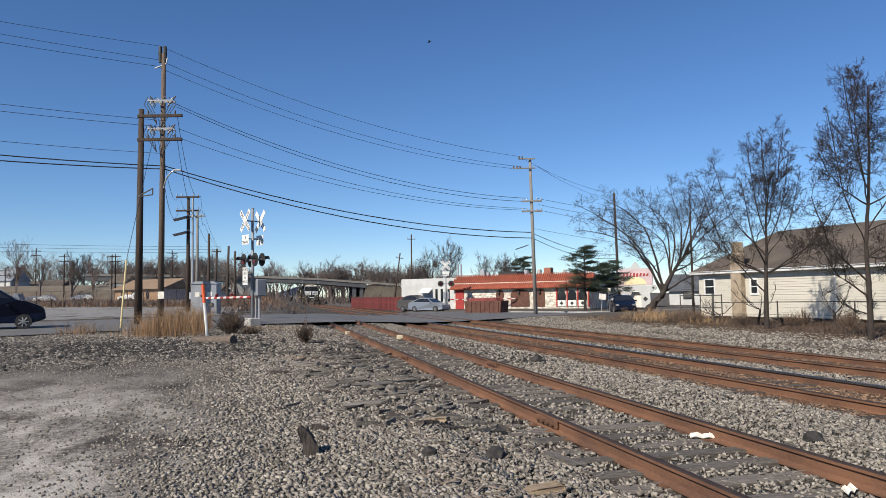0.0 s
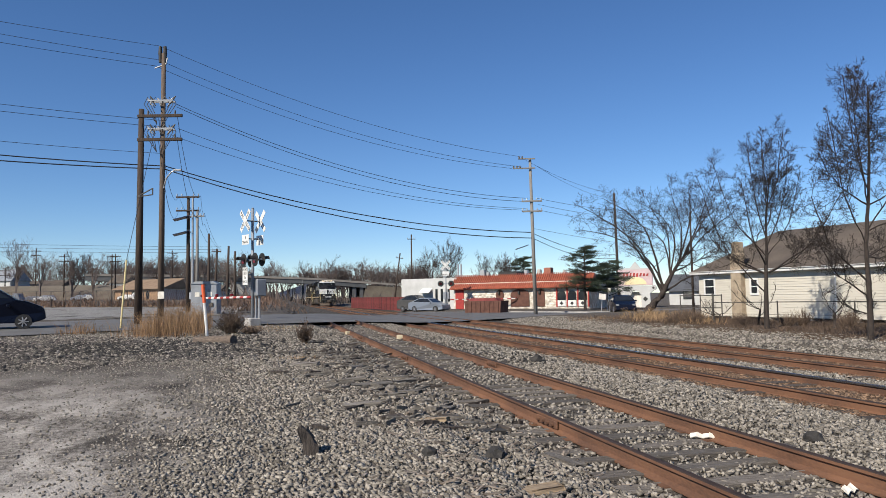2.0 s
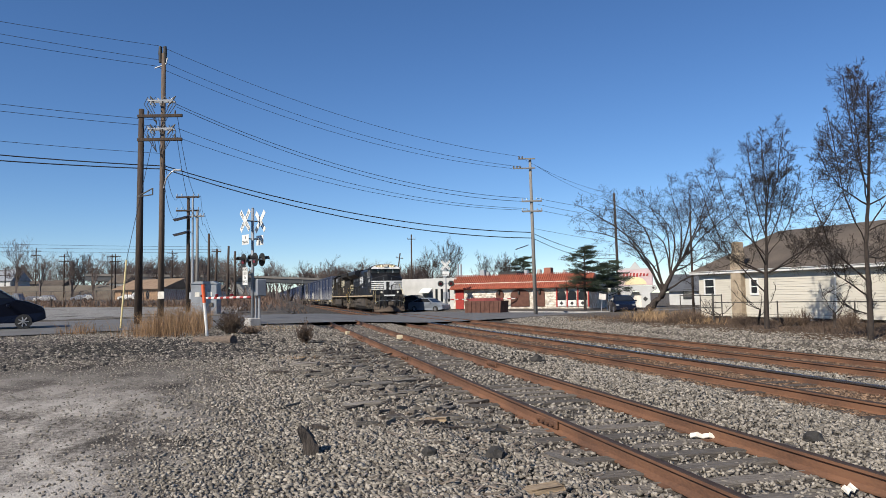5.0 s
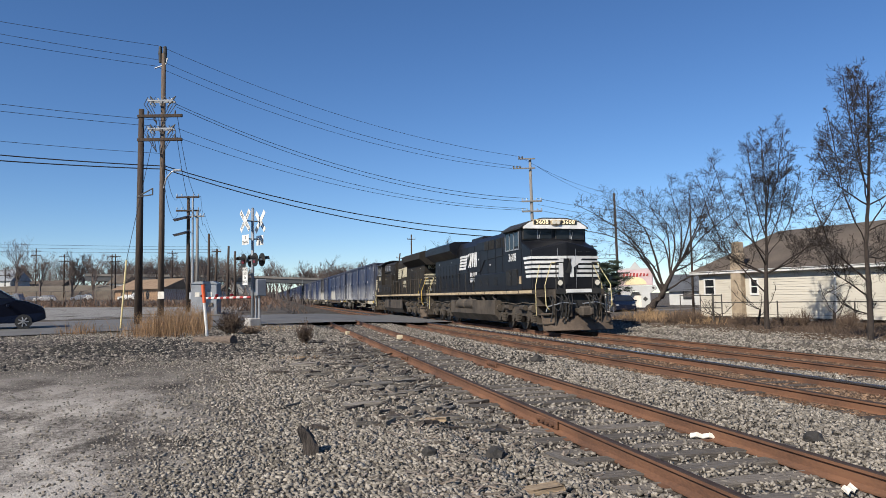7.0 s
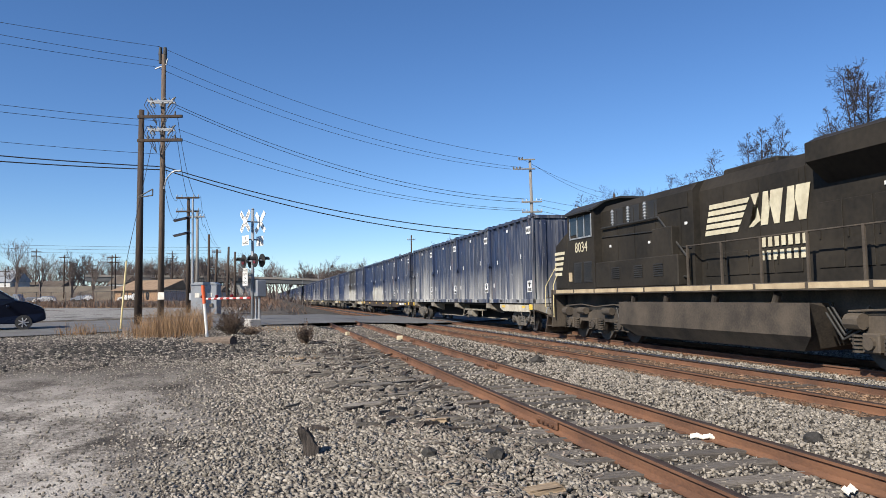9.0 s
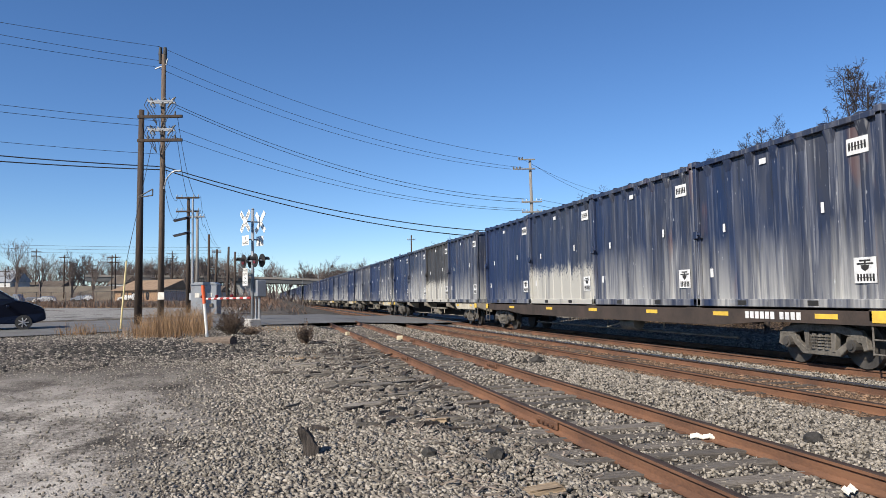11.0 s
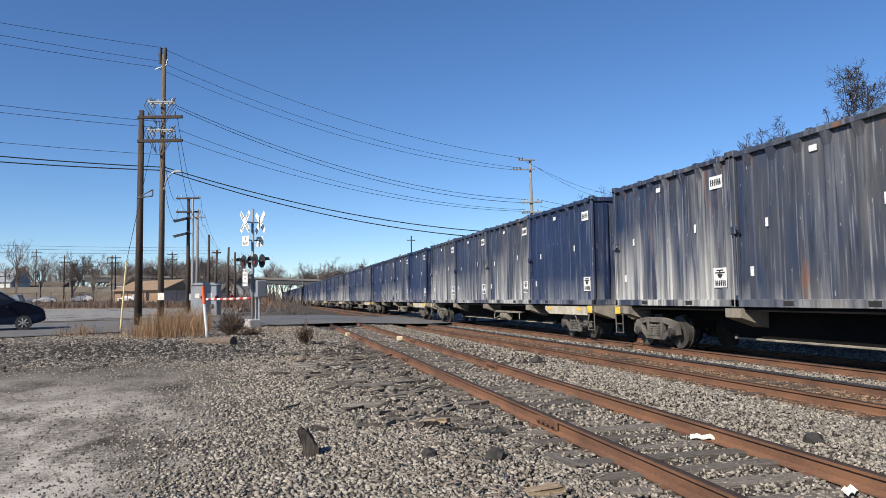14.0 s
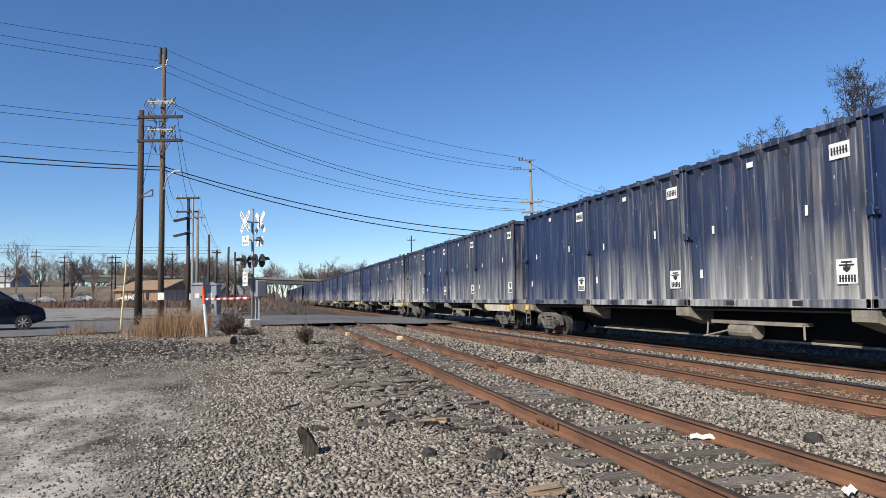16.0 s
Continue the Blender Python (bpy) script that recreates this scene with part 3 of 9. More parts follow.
    def front_plate(name, outline, mtl, out=0.008, label=""):
        q = B()
        prism(q, outline, 0.0, 0.006, "y")
        for v in q.verts:
            x, y, z = v.co
            v.co = on_front(x, z, out + 0.012 + y)
        return part(name, q, mtl, nose, label)
    for i in range(5):
        z0 = 2.95 - i * 0.182
        z1 = z0 + 0.105
        for sx in (-1, 1):
            bm = B()
            back = 2.95 - 0.07 * i
            f = [bm.verts.new(c) for c in ((sx * 1.508, back, z0), (sx * 1.508, 2.08, z0), (sx * 1.508, 2.08, z1), (sx * 1.508, back + 0.03, z1))]
            bm.faces.new(f)
            bm.normal_update()
            bmesh.ops.solidify(bm, geom=bm.faces[:], thickness=0.005)
            part("nose_stripe", bm, white, nose, "white nose stripe")
            inner = 0.02 if i == 0 else (0.36 if sx < 0 else 0.62 - 0.05 * i)
            front_plate("nose_stripe", [(sx * 1.5, z0), (sx * inner, z0), (sx * inner, z1), (sx * 1.5, z1)], white, 0.008, "white nose stripe")
    front_plate("nose_panel", [(-0.36, 2.22), (0.3, 2.22), (0.3, 2.95), (-0.36, 2.95)], white, 0.010, "white nose door panel")
    front_plate("nose_emblem", [(-0.16, 2.42), (-0.03, 2.5), (0.02, 2.62), (0.05, 2.78), (0.14, 2.92), (0.2, 2.94), (0.16, 2.78), (0.2, 2.6), (0.16, 2.42), (0.06, 2.36)], M["black"], 0.016, "black emblem shape on the nose")
    front_plate("nose_emblem", [(0.3, 2.95), (0.72, 2.95), (0.5, 2.72), (0.3, 2.6)], white, 0.010, "white emblem shape on the nose")
    for x0, x1, z0, z1 in ((-0.4, -0.385, 1.8, 3.35), (0.4, 0.415, 1.8, 3.35)):
        front_plate("door_seam", [(x0, z0), (x1, z0), (x1, z1), (x0, z1)], M["galv"], 0.012)
    for x in (0.55, 0.95):
        bm = B()
        bent(bm, [on_front(x, 3.22, 0.0), on_front(x, 3.22, 0.06), on_front(x + 0.14, 3.22, 0.06), on_front(x + 0.14, 3.22, 0.0)], 0.012)
        part("handhold", bm, M["black"], nose)
    # engine hood
    bm = B()
    prism(bm, [(-1.22, 1.74), (-1.22, 4.15), (-1.05, 4.35), (-0.6, 4.45), (0.6, 4.45), (1.05, 4.35), (1.22, 4.15), (1.22, 1.74)], 5.35, 10.6, "y")
    for sx in (-1, 1):
        box(bm, min(sx * 1.2, sx * 1.49), max(sx * 1.2, sx * 1.49), 5.36, 10.2, 1.74, 2.55, 0.03)
        box(bm, min(sx * 1.22, sx * 1.25), max(sx * 1.22, sx * 1.25), 8.9, 10.4, 3.75, 4.1)
    part("inverter_hood", bm, body, L)
    bm = B()
    prism(bm, [(-1.02, 1.74), (-1.02, 4.1), (-0.85, 4.4), (0.85, 4.4), (1.02, 4.1), (1.02, 1.74)], 10.55, 14.4, "y")
    box(bm, -0.7, 0.7, 11.2, 13.2, 4.4, 4.56, 0.04)
    part("engine_hood", bm, body, L)
    bm = B()
    prism(bm, [(-1.0, 1.74), (-1.0, 4.1), (-0.85, 4.4), (0.85, 4.4), (1.0, 4.1), (1.0, 1.74)], 14.35, 20.6, "y")
    part("radiator_hood", bm, body, L)
    bm = B()
    prism(bm, [(-1.0, 3.65), (-1.52, 4.05), (-1.52, 4.42), (-1.2, 4.56), (1.2, 4.56), (1.52, 4.42), (1.52, 4.05), (1.0, 3.65)], 15.0, 21.3, "y")
    part("radiator_wing", bm, body, L, "overhanging black radiator wings")
    # doors, grilles and seams on the hood
    for sx in (-1, 1):
        rnd = random.Random(3)
        for y, w, z0, z1 in [(14.7 + i * 0.74, 0.66, 2.0, 3.3) for i in range(8)] + [(10.8 + i * 0.88, 0.8, 1.95, 2.5) for i in range(4)]:
            bm = B()
            X = sx * (1.02 if y < 14.3 else 1.0)
            box(bm, min(X, X + sx * 0.025), max(X, X + sx * 0.025), y, y + w, z0, z1, 0.008)
            box(bm, min(X, X + sx * 0.05), max(X, X + sx * 0.05), y + 0.05, y + 0.09, (z0 + z1) / 2 - 0.08, (z0 + z1) / 2 + 0.08)
            part("hood_door", bm, body, L)
        for y in () if dusty else (5.7, 6.7, 7.7, 8.6):
            bm = B()
            for i in range(6):
                box(bm, min(sx * 1.22, sx * 1.26), max(sx * 1.22, sx * 1.26), y + i * 0.11, y + i * 0.11 + 0.05, 3.7, 4.12)
            part("intake_grille", bm, M["black"], L)
        for y in (6.45, 7.5, 8.7, 10.0, 11.6, 12.9, 14.2):
            X = sx * (1.222 if y < 10.5 else 1.022)
            bm = B()
            box(bm, min(X, X + sx * 0.012), max(X, X + sx * 0.012), y, y + 0.03, 2.56, 4.08)
            part("seam", bm, body, L)
        for y, z in ((5.9, 3.0), (8.3, 2.95), (10.2, 3.3), (11.2, 2.2), (13.0, 2.3), (16.4, 3.42), (19.4, 3.42)):
            X = sx * (1.222 if y < 10.5 else 1.022)
            bm = B()
            box(bm, min(X, X + sx * 0.008), max(X, X + sx * 0.008), y, y + 0.12, z, z + 0.07)
            part("notice", bm, M["paper_label"], L)
        for y in (6.5, 7.9, 9.0):
            bm = B()
            for i in range(6):
                box(bm, min(sx * 1.49, sx * 1.51), max(sx * 1.49, sx * 1.51), y, y + 0.5, 2.02 + i * 0.06, 2.05 + i * 0.06)
            part("vent", bm, M["black"], L)
        bm = B()
        bent(bm, [(sx * 1.24, 5.4, 3.35), (sx * 1.24, 9.2, 3.25), (sx * 1.24, 9.9, 2.75), (sx * 1.24, 10.5, 2.7)], 0.02)
        part("conduit", bm, M["black"], L)
        stripes_logo(L, sx, 10.75, 3.4, 1.02, white)
        for i in (0, 1):
            X = sx * 1.05
            for j in range(7):
                bm = B()
                box(bm, min(X, X + sx * 0.006), max(X, X + sx * 0.006), (11.0 if sx < 0 else 13.0) + j * 0.215 - sx * i * 0.06, (11.13 if sx < 0 else 13.13) + j * 0.215 - sx * i * 0.06, 2.53 - i * 0.29, 2.74 - i * 0.29)
                part("name_bar", bm, white, L, "pale bar of the road name")
        # handrail along the walkway
        bm = B()
        bent(bm, [(sx * 1.44, 10.6, 2.72), (sx * 1.44, 20.9, 2.72), (sx * 1.44, 21.2, 1.74)], 0.018)
        for i in range(8):
            y = 10.6 + i * 1.42
            box(bm, sx * 1.44 - 0.02, sx * 1.44 + 0.02, y - 0.03, y + 0.03, 1.7, 2.74)
        part("walkway_rail", bm, M["loco_grime"] if dusty else M["black"], L)
    # tail of the long hood
    bm = B()
    for i in range(4):
        box(bm, -0.95, 0.95, 20.6, 20.615, 2.35 + i * 0.2, 2.46 + i * 0.2)
        for sx in (-1, 1):
            box(bm, min(sx * 1.0, sx * 1.01), max(sx * 1.0, sx * 1.01), 19.9, 20.6, 2.35 + i * 0.2, 2.46 + i * 0.2)
    part("tail_stripe", bm, white, L, "pale stripes round the end of the long hood")
    letters("3608" if not dusty else "8034", 0.34, white, L, pose(0.42, 20.62, 3.5, 90, 0, 180), "tail_number", 1.0)
    bm = B()
    box(bm, -0.72, -0.27, 20.6, 20.75, 3.75, 3.97, 0.02)
    lamp = part("tail_lamp", bm, M["black"], L)
    for x in (-0.39, -0.6):
        b2 = B()
        rod(b2, (x, 20.75, 3.86), (x, 20.78, 3.86), 0.085, n=12)
        part("lens", b2, M["chrome_lens"], lamp)
    # tank and reservoirs
    bm = B()
    o = [(-1.2, 0.28), (-1.5, 0.62), (-1.5, 1.3), (1.5, 1.3), (1.5, 0.62), (1.2, 0.28)]
    if dusty:
        prism(bm, o, 6.9, 14.9, "y")
        for v in bm.verts:
            if v.co.z < 0.5:
                v.co.y += 0.55 if v.co.y < 10 else -0.55
    else:
        prism(bm, o, 6.9, 10.6, "y")
        prism(bm, [(-1.2, 0.28), (-1.5, 0.62), (-1.5, 0.85), (-1.05, 0.85), (-1.05, 1.3), (1.05, 1.3), (1.05, 0.85), (1.5, 0.85), (1.5, 0.62), (1.2, 0.28)], 10.6, 14.0, "y")
        prism(bm, o, 14.0, 15.0, "y")
    tank = part("fuel_tank", bm, M["loco_grime"], L, "dusty brown fuel tank")
    for sx in (-1, 1):
        for y0 in (7.4, 9.2, 11.4, 13.6):
            b2 = B()
            rod(b2, (sx * 1.25, y0, 1.28), (sx * 1.32, y0 + 0.18, 1.5), 0.09, n=10)
            part("filler_cap", b2, M["loco_grime"], tank)
        for y0 in () if dusty else (10.7, 12.35):
            b2 = B()
            rod(b2, (sx * 1.25, y0 + 0.1, 1.1), (sx * 1.25, y0 + 1.45, 1.1), 0.27, n=18)
            rod(b2, (sx * 1.25, y0, 1.1), (sx * 1.25, y0 + 0.1, 1.1), 0.18, 0.27, n=18)
            rod(b2, (sx * 1.25, y0 + 1.45, 1.1), (sx * 1.25, y0 + 1.55, 1.1), 0.27, 0.18, n=18)
            part("air_reservoir", b2, M["loco_grime"], tank, "dusty cylindrical air reservoir")
        # cables and brake rigging between tank and trucks
        for ya, yb in ((6.2, 7.0), (15.0, 16.0)):
            for k in range(3):
                b2 = B()
                bent(b2, [(sx * (1.1 + 0.05 * k), ya, 1.3 - 0.1 * k), (sx * (1.18 + 0.05 * k), (ya + yb) / 2, 0.75 - 0.08 * k), (sx * (1.1 + 0.05 * k), yb, 1.25 - 0.2 * k)], 0.025)
                part("cable", b2, M["hose"], L)
    if dusty:
        for sx in (-1, 1):
            # open resistor bays with insulator stacks, and a climbing rail
            for y in (6.35, 7.35, 8.35):
                b2 = B()
                box(b2, min(sx * 1.222, sx * 1.232), max(sx * 1.222, sx * 1.232), y - 0.3, y + 0.5, 3.62, 4.14)
                bay = part("resistor_bay", b2, M["black"], L)
                b2 = B()
                for k in range(5):
                    rod(b2, (sx * 1.26, y - 0.12, 3.72 + k * 0.085), (sx * 1.26, y - 0.12, 3.76 + k * 0.085), 0.065, 0.045, n=10)
                rod(b2, (sx * 1.26, y - 0.12, 3.66), (sx * 1.26, y - 0.12, 4.14), 0.03, n=6)
                part("insulator_stack", b2, M["grey_steel"], bay)
            b2 = B()
            bent(b2, [(sx * 1.3, 5.5, 3.62), (sx * 1.3, 9.0, 3.62), (sx * 1.3, 10.4, 2.45), (sx * 1.3, 10.4, 1.95), (sx * 1.3, 9.7, 2.05)], 0.03)
            part("climb_rail", b2, M["black"], L)
            b2 = B()
            box(b2, min(sx * 1.2, sx * 1.45), max(sx * 1.2, sx * 1.45), 8.9, 9.9, 1.76, 3.3, 0.02)
            part("side_cabinet", b2, body, L)
    loco_truck(L, 4.75)
    loco_truck(L, 18.0)
    # pilots, steps, handrails and couplers at both ends
    for end in (0, 1):
        def Y(v):
            return v if end == 0 else 22.3 - v
        y0, y1 = sorted((Y(0.75), Y(1.0)))
        bm = B()
        lo, hi = [], []
        for x, f, b in ((-1.5, 0.92, 1.2), (-0.6, 0.72, 1.15), (0.0, 0.62, 1.1), (0.6, 0.72, 1.15), (1.5, 0.92, 1.2)):
            lo.append(bm.verts.new((x, Y(f), 0.12)))
            hi.append(bm.verts.new((x, Y(b), 0.8)))
        for i in range(4):
            bm.faces.new((lo[i], lo[i + 1], hi[i + 1], hi[i]))
        bm.normal_update()
        bmesh.ops.solidify(bm, geom=bm.faces[:], thickness=0.04)
        part("plow" if end == 0 else "pilot", bm, M["plow_brown"], L, "dusty brown steel snow plow")
        bm = B()
        y0, y1 = sorted((Y(1.05), Y(1.75)))
        box(bm, -0.95, 0.95, y0, y1, 0.5, 1.74)
        y0, y1 = sorted((Y(0.85), Y(1.05)))
        box(bm, -0.95, 0.95, y0, y1, 1.55, 1.76)
        part("end_platform", bm, M["black"], L)
        bm = B()
        y0, y1 = sorted((Y(0.82), Y(0.86)))
        box(bm, -0.55, 0.55, y0, y1, 1.6, 1.74)
        part("end_stripe", bm, white, L)
        bm = B()
        y0, y1 = sorted((Y(0.25), Y(1.1)))
        box(bm, -0.12, 0.12, y0, y1, 0.75, 0.98, 0.03)
        y0, y1 = sorted((Y(0.12), Y(0.45)))
        box(bm, -0.22, 0.22, y0, y1, 0.66, 1.06, 0.06)
        box(bm, 0.1, 0.28, *sorted((Y(0.05), Y(0.4))), 0.72, 1.0, 0.05)
        part("coupler", bm, M["loco_grime"], L)
        for sx in (-1, 1):
            bm = B()
            xa, xb = sorted((sx * 0.98, sx * 1.5))
            for i in range(4):
                y0, y1 = sorted((Y(0.95 + 0.06 * i), Y(1.6)))
                box(bm, xa, xb, y0, y1, 0.36 + i * 0.36, 0.39 + i * 0.36)
            y0, y1 = sorted((Y(1.6), Y(1.66)))
            box(bm, xa, xb, y0, y1, 0.34, 1.74)
            xa, xb = sorted((sx * 0.96, sx * 0.99))
            y0, y1 = sorted((Y(0.9), Y(1.66)))
            box(bm, xa, xb, y0, y1, 0.3, 1.74)
            part("steps", bm, M["loco_grime"], L)
            bm = B()
            bent(bm, [(sx * 1.47, Y(1.75), 0.7), (sx * 1.47, Y(1.75), 1.9), (sx * 1.2, Y(1.95), 2.7)], 0.017)
            part("grab_rail", bm, M["rail_cream"] if not dusty or end == 0 else M["yellow_paint"], L, "pale yellow grab rail")
            bm = B()
            bent(bm, [(sx * 1.3, Y(0.8), 0.95), (sx * 1.42, Y(0.82), 1.1), (sx * 1.42, Y(0.9), 1.9), (sx * 1.0, Y(1.2), 2.75), (sx * 0.8, Y(1.2), 2.75)], 0.017)
            part("grab_rail", bm, M["rail_cream"] if not dusty or end == 0 else M["yellow_paint"], L, "pale yellow grab rail")
            bm = B()
            rod(bm, (sx * 0.8, Y(0.9), 1.98), (sx * 0.8, Y(0.82), 1.98), 0.13, 0.12, n=14)
            box(bm, min(sx * 0.65, sx * 0.95), max(sx * 0.65, sx * 0.95), *sorted((Y(0.9), Y(1.0))), 1.72, 2.12, 0.02)
            dl = part("ditch_light", bm, M["black"], L)
            b2 = B()
            rod(b2, (sx * 0.8, Y(0.82), 1.98), (sx * 0.8, Y(0.8), 1.98), 0.1, n=14)
            part("lens", b2, M["lamp_glow"] if (end == 0 and not dusty) else M["chrome_lens"], dl)
            bm = B()
            for x in (0.62, 0.95):
                bent(bm, [(sx * x, Y(0.86), 1.75), (sx * x, Y(0.86), 2.75)], 0.02)
            bent(bm, [(sx * 0.62, Y(0.86), 2.75), (sx * 0.95, Y(0.86), 2.75)], 0.02)
            part("end_rail", bm, M["black"], L)
            for x, h in ((0.42, 0.62), (0.56, 0.5), (0.7, 0.66), (1.12, 0.55)):
                bm = B()
                bent(bm, [(sx * x, Y(0.98), 1.5), (sx * x, Y(0.84), 1.42), (sx * (x + 0.03), Y(0.8), h + 0.3), (sx * (x + 0.08), Y(0.86), h)], 0.026, 7)
                rod(bm, (sx * (x + 0.08), Y(0.86), h), (sx * (x + 0.1), Y(0.84), h - 0.09), 0.04, n=7)
                part("air_hose", bm, M["hose"], L)
            bm = B()
            bent(bm, [(sx * 0.15, Y(0.85), 1.15), (sx * 0.7, Y(0.8), 1.22), (sx * 1.35, Y(0.85), 1.05), (sx * 1.42, Y(0.85), 0.85)], 0.02)
            part("cut_lever", bm, M["grey_steel"], L)
            bm = B()
            box(bm, min(sx * 0.28, sx * 0.5), max(sx * 0.28, sx * 0.5), *sorted((Y(0.86), Y(1.06))), 0.62, 1.2, 0.03)
            part("draft_pocket", bm, M["loco_grime"], L)
            for i, (x0, x1, low) in enumerate(((0.3, 0.62, 1.12), (0.42, 1.0, 1.28), (0.75, 1.3, 0.9))):
                bm = B()
                pts = [(sx * (x0 + (x1 - x0) * t), Y(0.86 - 0.3 * math.sin(math.pi * t)), 1.52 - (1.52 - low) * math.sin(math.pi * t)) for t in [j / 8 for j in range(9)]]
                bent(bm, pts, 0.018)
                part("brake_hose", bm, M["hose"], L)
    # the body above the deck stands 5 % taller
    def taller(ob):
        for c in ob.children:
            taller(c)
            if c.matrix_basis.is_identity:
                for v in c.data.vertices:
                    if v.co.z > 1.74:
                        v.co.z = 1.74 + (v.co.z - 1.74) * 1.05
            elif c.location.z > 1.74:
                c.location.z = 1.74 + (c.location.z - 1.74) * 1.05
    taller(L)
    return L


def freight_truck(parent, y):
    for sx in (-1, 1):
        lo, hi = min(sx * 0.98, sx * 1.1), max(sx * 0.98, sx * 1.1)
        bm = B()
        prism(bm, [(y + a, b) for a, b in ((-1.14, 0.62), (-1.06, 0.76), (-0.5, 0.86), (0.5, 0.86), (1.06, 0.76), (1.14, 0.62), (0.9, 0.6), (0.45, 0.71), (-0.45, 0.71), (-0.9, 0.6))], lo, hi)
        prism(bm, [(y + a, b) for a, b in ((-1.0, 0.64), (-0.84, 0.64), (-0.42, 0.35), (0.42, 0.35), (0.84, 0.64), (1.0, 0.64), (0.5, 0.22), (-0.5, 0.22))], lo + 0.008, hi - 0.008)
        for s in (-1, 1):
            prism(bm, [(y + s * a, b) for a, b in ((0.7, 0.63), (1.17, 0.66), (1.22, 0.4), (1.1, 0.36), (1.05, 0.52), (0.76, 0.52), (0.72, 0.38), (0.64, 0.44))], lo + 0.004, hi + 0.004)
            prism(bm, [(y + s * a, b) for a, b in ((0.3, 0.3), (0.4, 0.3), (0.44, 0.76), (0.3, 0.76))], lo - 0.01, hi + 0.012)
        bmesh.ops.bevel(bm, geom=[e for e in bm.edges], offset=0.012, segments=1, affect="EDGES")
        part("truck_frame", bm, M["grey_grime"], parent, "grey dusty cast truck side frame")
        for k in (-0.18, 0, 0.18):
            bm = B()
            for c in range(5):
                rod(bm, (sx * 1.06, y + k, 0.35 + c * 0.062), (sx * 1.06, y + k, 0.385 + c * 0.062), 0.082, n=8)
            rod(bm, (sx * 1.06, y + k, 0.34), (sx * 1.06, y + k, 0.66), 0.05, n=6)
            part("spring", bm, M["grey_grime"], parent)
        for dy in (-0.88, 0.88):
            bm = B()
            rod(bm, (sx * 1.0, y + dy, 0.457), (sx * 1.17, y + dy, 0.457), 0.13, 0.12, n=12)
            rod(bm, (sx * 1.16, y + dy, 0.457), (sx * 1.2, y + dy, 0.457), 0.07, n=8)
            part("bearing_cap", bm, M["dark_metal"], parent)
    bm = B()
    box(bm, -0.95, 0.95, y - 0.22, y + 0.22, 0.5, 0.95)
    part("truck_bolster", bm, M["black"], parent)
    for dy in (-0.88, 0.88):
        for sx in (-1, 1):
            ob = new("wheel", CAR_WHEEL)
            ob.parent = parent
            ob.matrix_basis = pose(sx * 0.76, y + dy, 0.457, 0, 0, 0 if sx < 0 else 180)


CAR_LEN = 25.37


